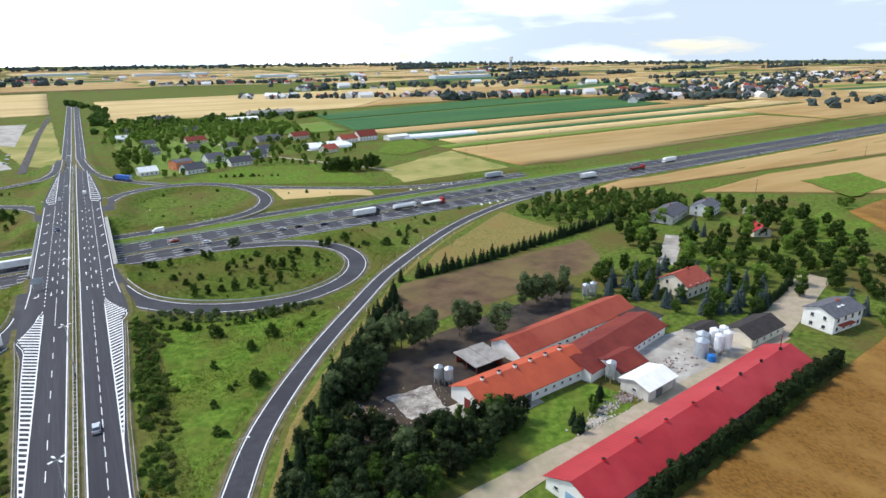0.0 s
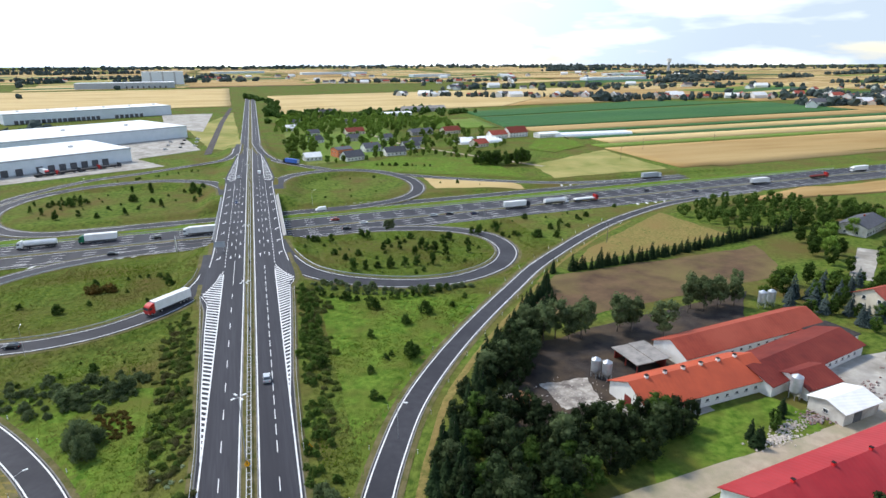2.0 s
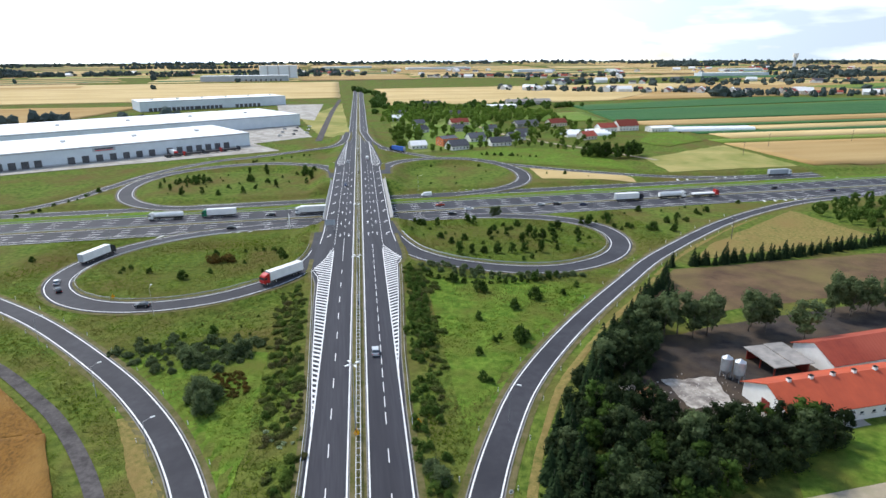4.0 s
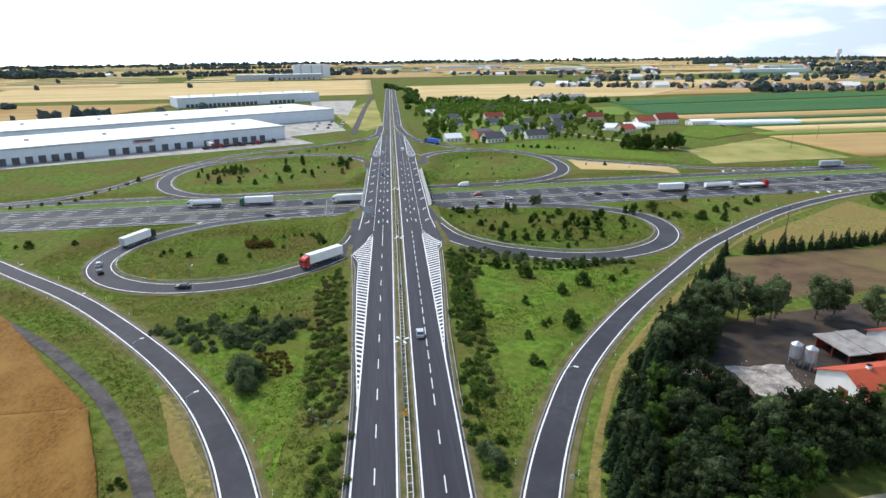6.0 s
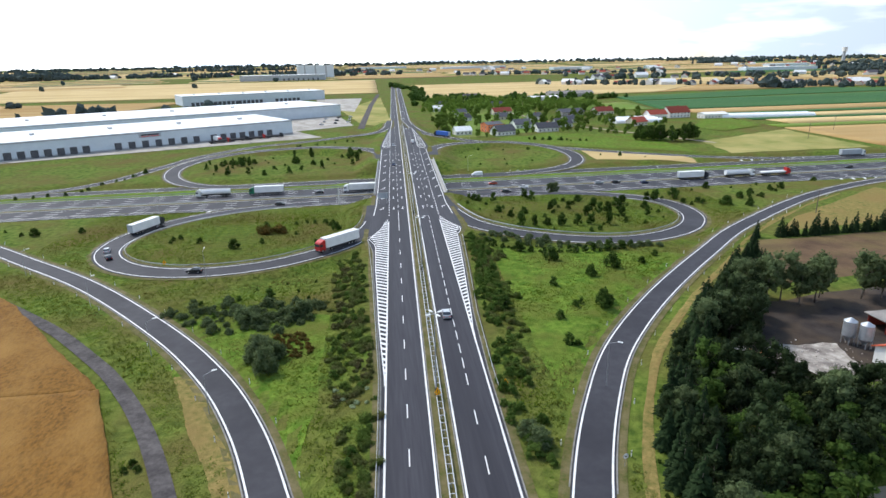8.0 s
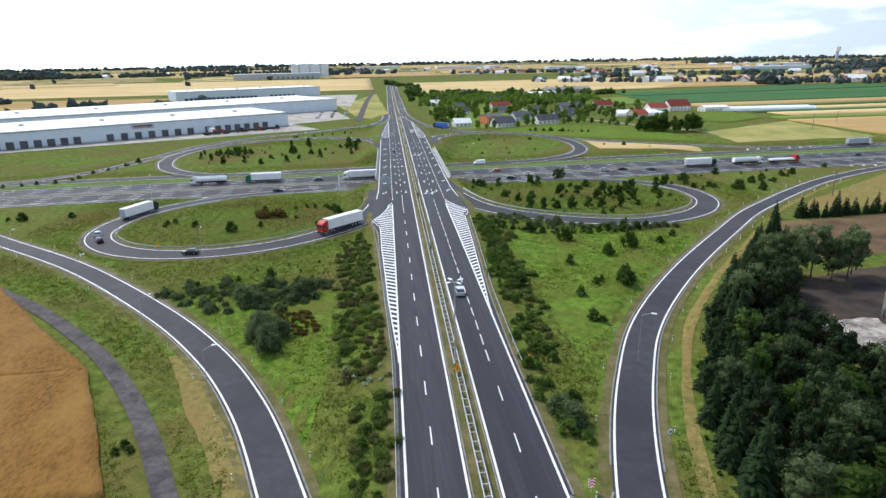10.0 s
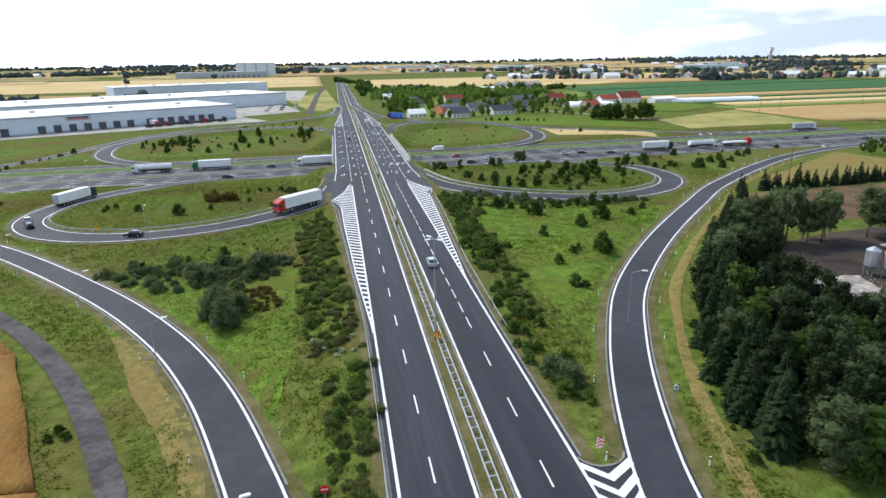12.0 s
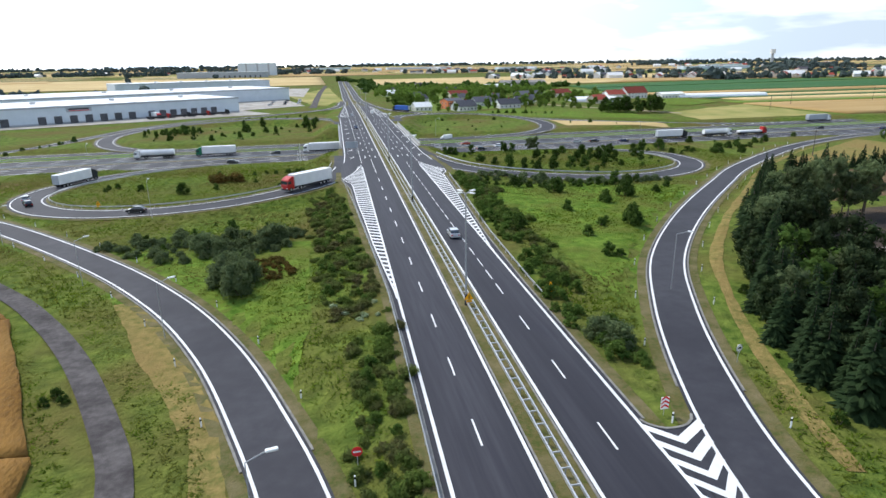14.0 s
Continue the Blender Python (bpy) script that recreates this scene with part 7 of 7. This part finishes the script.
s = sign_on_post("no_entry_sign", -26.4, 80.2, 1.9, 0, "round red no-entry sign with a white bar")
d = part("plate", disc(bmesh.new(), 0.45, -0.02, 0.02, 2.0), SIGNRED, s)
part("bar", boxbm(-0.32, 0.32, -0.035, -0.022, 1.93, 2.07), WHITE, d)
s = sign_on_post("speed_sign", 13.8, 87.3, 1.9, 10, "round white sign with a grey rim on a post")
d = part("plate", disc(bmesh.new(), 0.42, -0.02, 0.02, 1.8), ZINC, s)
part("face", disc(bmesh.new(), 0.36, -0.035, -0.022, 1.8), WHITE, d)
part("mark", boxbm(-0.2, 0.2, -0.045, -0.036, 1.7, 1.9), CHASSIS, d)
s = sign_on_post("chevron_sign", 1.0, 80.0, 1.2, 0, "red and white chevron board at the road divide")
d = part("board", boxbm(-0.4, 0.4, -0.03, 0.02, 0.7, 1.9), WHITE, s)
for z in (0.75, 1.15, 1.55):
    bm = bmesh.new()
    for a in ((-0.4, 0.0, 0.0, 0.28), (0.0, 0.4, 0.28, 0.0)):
        v = [bm.verts.new(q) for q in ((a[0], -0.036, z + a[2]), (a[1], -0.036, z + a[3]), (a[1], -0.036, z + a[3] + 0.2), (a[0], -0.036, z + a[2] + 0.2))]
        bm.faces.new(v)
    part("chevron", bm, SIGNRED, d)


def warning(x, y, z0, label):
    s = tagged(put("warning_sign", None, None, Matrix.Translation((x, y, z0))), label, "road sign", "yellow warning signs")
    part("post", tube(bmesh.new(), (0, 0.06, -0.3), (0, 0.06, 2.1), 0.05, n=6), BLACK, s)
    bm = bmesh.new()
    a = [bm.verts.new((px, -0.02, pz)) for px, pz in ((-0.6, 1.1), (0.6, 1.1), (0.0, 2.15))]
    b = [bm.verts.new((v.co.x, 0.02, v.co.z)) for v in a]
    bm.faces.new(a)
    bm.faces.new(b[::-1])
    for k in range(3):
        bm.faces.new((a[k], b[k], b[(k + 1) % 3], a[(k + 1) % 3]))
    p = part("triangle", bm, SIGNYELLOW, s)
    part("mark", boxbm(-0.07, 0.07, -0.035, -0.022, 1.25, 1.75), CHASSIS, p)
    part("plate", boxbm(-0.35, 0.35, -0.02, 0.02, 0.65, 1.0), SIGNYELLOW, s)


warning(-10.2, 108.0, 0.0, "yellow triangular warning sign on a dark post in the median")
warning(1.6, 109.7, gz(1.6, 109.7), "yellow triangular warning sign beside the carriageway")
warning(-82.0, 194.8, gz(-82.0, 194.8), "yellow triangular warning sign beside the loop ramp")


def panel_sign(x, y, z, w, h, ang, mat, label):
    s = tagged(put("direction_sign", None, None, Matrix.Translation((x, y, z)) @ pose(0, 0, 0, 0, 0, ang)), label, "road sign")
    for k in (-w * 0.35, w * 0.35):
        part("post", tube(bmesh.new(), (k, 0.1, -0.3), (k, 0.1, 2.2 + h), 0.07, n=6), ZINC, s)
    p = part("panel", boxbm(-w / 2, w / 2, -0.03, 0.03, 2.2, 2.2 + h), mat, s)
    for k in range(3):
        part("text_bar", boxbm(-w * 0.36, w * (0.3 - 0.12 * k), -0.045, -0.032, 2.2 + h * (0.25 + 0.22 * k), 2.2 + h * (0.33 + 0.22 * k)), WHITE, p)


panel_sign(-17.4, 252, 0.0, 4.2, 2.2, 180, CLADGREY, "large grey-backed direction sign beside the bridge")
panel_sign(-36, mway_y(-36, 278.5), -6.0, 1.6, 5.2, 90, WHITE, "tall white motorway sign panel beside the bridge")

# wooden power poles at the farm and the dry meadow
def power_pole(x, y, h):
    p = tagged(put("power_pole", None, None, Matrix.Translation((x, y, gz(x, y)))), "weathered wooden power pole with a cross arm", "pole", "power poles")
    part("pole", tube(bmesh.new(), (0, 0, -0.4), (0, 0, h), 0.16, 0.1, 8), BARK, p)
    a = part("cross_arm", boxbm(-1.0, 1.0, -0.07, 0.07, h - 0.7, h - 0.55), BARK, p)
    for k in (-0.9, 0, 0.9):
        part("insulator", tube(bmesh.new(), (k, 0, h - 0.54), (k, 0, h - 0.3), 0.06, 0.04, 6), WHITE, a)


for x, y, h in ((140.9, 219.9, 9), (280, 415, 11), (330, 455, 11), (420, 470, 11), (560, 240, 10), (350, 205, 9)):
    power_pole(x, y, h)


# ---- vehicles ----
def wheel(parent, x, y, r, w=0.28):
    t = part("wheel", tube(bmesh.new(), (x, y - w / 2, r), (x, y + w / 2, r), r, r, 14), TYRE, parent)
    s = 1 if y > 0 else -1
    part("rim", tube(bmesh.new(), (x, y + s * (w / 2), r), (x, y + s * (w / 2 + 0.02), r), r * 0.55, r * 0.5, 10), RIM, t)


def cab(parent, x0, mat):
    """A forward-control lorry cab, its nose at +x."""
    bm = bmesh.new()
    prof = [(0, 0.55), (2.2, 0.55), (2.28, 1.6), (2.05, 2.9), (1.6, 3.25), (0.5, 3.7), (0, 3.7)]
    a = [bm.verts.new((x0 + px, -1.24, pz)) for px, pz in prof]
    b = [bm.verts.new((x0 + px, 1.24, pz)) for px, pz in prof]
    bm.faces.new(a)
    bm.faces.new(b[::-1])
    for k in range(len(prof)):
        bm.faces.new((a[k], b[k], b[(k + 1) % 7], a[(k + 1) % 7]))
    bmesh.ops.recalc_face_normals(bm, faces=bm.faces)
    bmesh.ops.bevel(bm, geom=list(bm.edges), offset=0.07, segments=2, affect="EDGES")
    c = part("cab", bm, mat, parent)
    part("windscreen", boxbm(x0 + 2.16, x0 + 2.24, -1.05, 1.05, 1.85, 2.65), GLASS, c)
    for s in (-1, 1):
        part("side_window", boxbm(x0 + 1.0, x0 + 1.9, *sorted((s * 1.245, s * 1.26)), 1.9, 2.6), GLASS, c)
        part("headlight", boxbm(x0 + 2.2, x0 + 2.3, *sorted((s * 0.75, s * 1.1)), 0.75, 0.95), WHITE, c)
        part("mirror", boxbm(x0 + 2.0, x0 + 2.12, *sorted((s * 1.28, s * 1.5)), 1.9, 2.6), CHASSIS, c)
    part("bumper", boxbm(x0 + 1.5, x0 + 2.32, -1.2, 1.2, 0.35, 0.7), CHASSIS, c)
    return c


def lorry(m, cabmat, body="box", bodymat=TRAILER, label="white articulated lorry with a box trailer on the motorway"):
    t = tagged(put("lorry", None, None, m), label, "lorry", "lorries")
    part("chassis", boxbm(-8.2, 6.4, -0.5, 0.5, 0.7, 1.05), CHASSIS, t)
    cab(t, 5.2, cabmat)
    if body == "box":
        b = part("trailer", boxbm(-8.3, 5.0, -1.27, 1.27, 1.12, 4.0, bevel=0.05), bodymat, t)
        part("rear_door", boxbm(-8.36, -8.31, -1.15, 1.15, 1.2, 3.9), CLADGREY, b)
        part("side_skirt", boxbm(-7.0, 2.2, -1.22, 1.22, 0.55, 1.1), CHASSIS, b)
    elif body == "tank":
        b = part("tank", tube(bmesh.new(), (-8.0, 0, 2.35), (4.8, 0, 2.35), 1.22, 1.22, 18), TRAILER, t, smooth=False)
        part("walkway", boxbm(-7.5, 4.3, -0.35, 0.35, 3.56, 3.68), ZINC, b)
        part("cradle", boxbm(-7.8, 4.5, -1.0, 1.0, 1.06, 1.45), CHASSIS, b)
    else:
        b = part("flatbed", boxbm(-8.3, 5.0, -1.27, 1.27, 1.12, 1.35), CHASSIS, t)
        part("side_boards", boxbm(-8.2, 4.8, -1.27, 1.27, 1.352, 2.1), bodymat, b)
    for x in (-6.6, -5.3, -4.0, 3.0, 6.4):
        for s in (-1, 1):
            wheel(t, x, s * 1.08, 0.5, 0.34)
    return t


def car(m, mat, label, kind="hatch"):
    t = tagged(put("van" if kind == "van" else "car", None, None, m), label, "van" if kind == "van" else "car", "cars")
    L, W = (2.9, 0.98) if kind == "van" else (2.15, 0.88)
    if kind == "van":
        prof = [(-L, 0.35), (L, 0.35), (L, 1.0), (L - 0.9, 1.25), (L - 1.5, 2.1), (-L + 0.1, 2.3), (-L, 2.2)]
        roof = None
    else:
        prof = [(-L, 0.3), (L, 0.3), (L, 0.7), (L - 0.2, 0.82), (0.85, 0.95), (-L + 0.1, 1.0), (-L, 0.85)]
        roof = [(-L + 0.25, 0.97), (1.05, 0.92), (0.35, 1.45), (-1.2, 1.5), (-L + 0.45, 1.25)]

    def slab(pr, w, wt):
        bm = bmesh.new()
        zs = max(p[1] for p in pr)
        a = [bm.verts.new((px, -(w if pz < zs - 0.3 else wt), pz)) for px, pz in pr]
        b = [bm.verts.new((px, (w if pz < zs - 0.3 else wt), pz)) for px, pz in pr]
        bm.faces.new(a)
        bm.faces.new(b[::-1])
        for k in range(len(pr)):
            bm.faces.new((a[k], b[k], b[(k + 1) % len(pr)], a[(k + 1) % len(pr)]))
        bmesh.ops.recalc_face_normals(bm, faces=bm.faces)
        bmesh.ops.bevel(bm, geom=list(bm.edges), offset=0.05, segments=2, affect="EDGES")
        return bm

    body = part("body", slab(prof, W, W - 0.05), mat, t)
    if roof:
        g = part("glasshouse", slab(roof, W - 0.06, W - 0.2), GLASS, t)
        part("roof_panel", boxbm(-1.25, 0.35, -W + 0.18, W - 0.18, 1.46, 1.52), mat, g)
    else:
        part("windscreen", boxbm(L - 1.42, L - 1.34, -0.8, 0.8, 1.35, 1.95), GLASS, body)
    for s in (-1, 1):
        part("headlight", boxbm(L - 0.1, L + 0.02, *sorted((s * 0.45, s * 0.75)), 0.6, 0.75), WHITE, body)
        part("tail_light", boxbm(-L - 0.02, -L + 0.08, *sorted((s * 0.5, s * 0.8)), 0.65, 0.82), SIGNRED, body)
        for x in (-L * 0.62, L * 0.62):
            wheel(t, x, s * (W - 0.1), 0.32, 0.2)
    return t


def on_mway(x, v, rz=0.0, z=-5.985):
    return Matrix.Translation((x, mway_y(x, v), z)) @ pose(0, 0, 0, 0, 0, 2.7 + rz)


def on_line(line, i, off=0.0, back=False, dz=0.0):
    d = line[i + 1] - line[i - 1]
    a = math.degrees(math.atan2(d[1], d[0])) + (180 if back else 0)
    n_ = sides(line)[i]
    return Matrix.Translation((line[i][0] + n_[0] * off, line[i][1] + n_[1] * off, line[i][2] + dz)) @ pose(0, 0, 0, 0, 0, a)


def nearest(line, x, y):
    return int(np.argmin((line[:, 0] - x) ** 2 + (line[:, 1] - y) ** 2))


lorry(on_line(SW_LOOP, nearest(SW_LOOP, -103, 245), 0, False), CABDARK, label="white articulated lorry with a dark cab on the loop ramp")
lorry(on_mway(-96, 310.5, 180), CABWHITE, "tank", label="white tanker lorry on the motorway")
lorry(on_mway(-72, 310.5, 180), CABGREEN, label="white box lorry with a green cab on the motorway")
lorry(on_mway(-28, 306.5, 180), CABWHITE, label="white box lorry emerging from under the bridge")
lorry(on_line(SW_LOOP, nearest(SW_LOOP, -33, 198.5)), CABRED, label="lorry with a red cab and white trailer on the loop ramp")
lorry(on_mway(138, 297.5), CABDARK, label="white box lorry with a dark cab on the motorway")
lorry(on_mway(163, 297.2), CABWHITE, "tank", label="white tanker lorry on the motorway")
lorry(on_mway(183, 297.2), CABRED, "flat", TRAILER, "lorry with a red cab and a flat trailer")
lorry(on_line(NE_RAMP, nearest(NE_RAMP, 262, 352), 0, False), CABWHITE, "box", CLADGREY, "grey curtain-sided lorry on the slip road")
lorry(on_mway(420, 304.0, 180), CABWHITE, label="white box lorry far along the motorway")
lorry(on_mway(372, 297.0), CABRED, "flat", WOODRED, "red flatbed lorry far along the motorway")
lorry(on_mway(318, 297.0), CABWHITE, label="white box lorry on the motorway")
lorry(on_line(NE_RAMP, nearest(NE_RAMP, 30, 476), 0, True), CABDARK, "box", TRUCKBLUE, "blue car transporter lorry on the slip road")
lorry(site(-140, 500, -4.4, -60), CABRED, label="parked lorry with a red cab at the dock yard")
for k in range(4):
    lorry(site(-100 - 12 * k, 514 - 7.5 * k, -4.4, 32), CABRED if k % 2 else CABDARK, "flat", CHASSIS, "parked flatbed lorry beside the logistics hall")
car(on_mway(33, 331.5, 180), WHITE, "white delivery van on the collector road", "van")
car(Matrix.Translation(on_main(3.9, 141.5, 0.0)) @ pose(0, 0, 0, 0, 0, 90 + turn_z), SILVER, "silver car on the carriageway")
car(Matrix.Translation(on_main(6.0, 427, 0.0)) @ pose(0, 0, 0, 0, 0, 90 + turn_z), WHITE, "white van on the carriageway", "van")
car(Matrix.Translation(on_main(-7.0, 340, 0.0)) @ pose(0, 0, 0, 0, 0, -90 + turn_z), CARBLUE, "dark blue car on the bridge")
car(Matrix.Translation(on_main(-7.0, 415, 0.0)) @ pose(0, 0, 0, 0, 0, -90 + turn_z), SILVER, "silver car on the carriageway")
for x, y, mt, lb in ((-105.5, 216, SILVER, "silver car on the loop ramp"), (-102, 207, CARBLACK, "black car on the loop ramp"), (-70, 185.8, CARBLACK, "black car on the loop ramp")):
    car(on_line(SW_LOOP, nearest(SW_LOOP, x, y)), mt, lb)
for x, v, b, mt, lb in ((-62, 286, 0, CARBLACK, "black car on the motorway"), (-47, 306, 180, CARBLACK, "black car on the motorway"), (37, 308, 180, CARRED, "orange-red car on the motorway"), (50, 296, 0, WHITE, "white car on the motorway"), (40, 289, 0, CARBLACK, "black car on the motorway"), (97, 297, 0, CARBLACK, "black car on the motorway"), (110, 293, 0, CARBLUE, "dark blue car on the motorway"), (88, 297, 0, SILVER, "silver car on the motorway"), (232, 306, 180, CARBLACK, "black car on the motorway"), (260, 293, 0, CARBLUE, "dark blue car on the motorway"), (-180, 292, 0, SILVER, "silver car on the motorway")):
    car(on_mway(x, v, b), mt, lb)
for k in range(9):
    car(site(-70 + 1.5 * (k % 3) * 8, 600 + 9 * k, gz(-60, 600 + 9 * k) + 0.4, 32 + 90 * (k % 2)), (SILVER, CARBLACK, WHITE)[k % 3], "parked car in the yard between the halls")
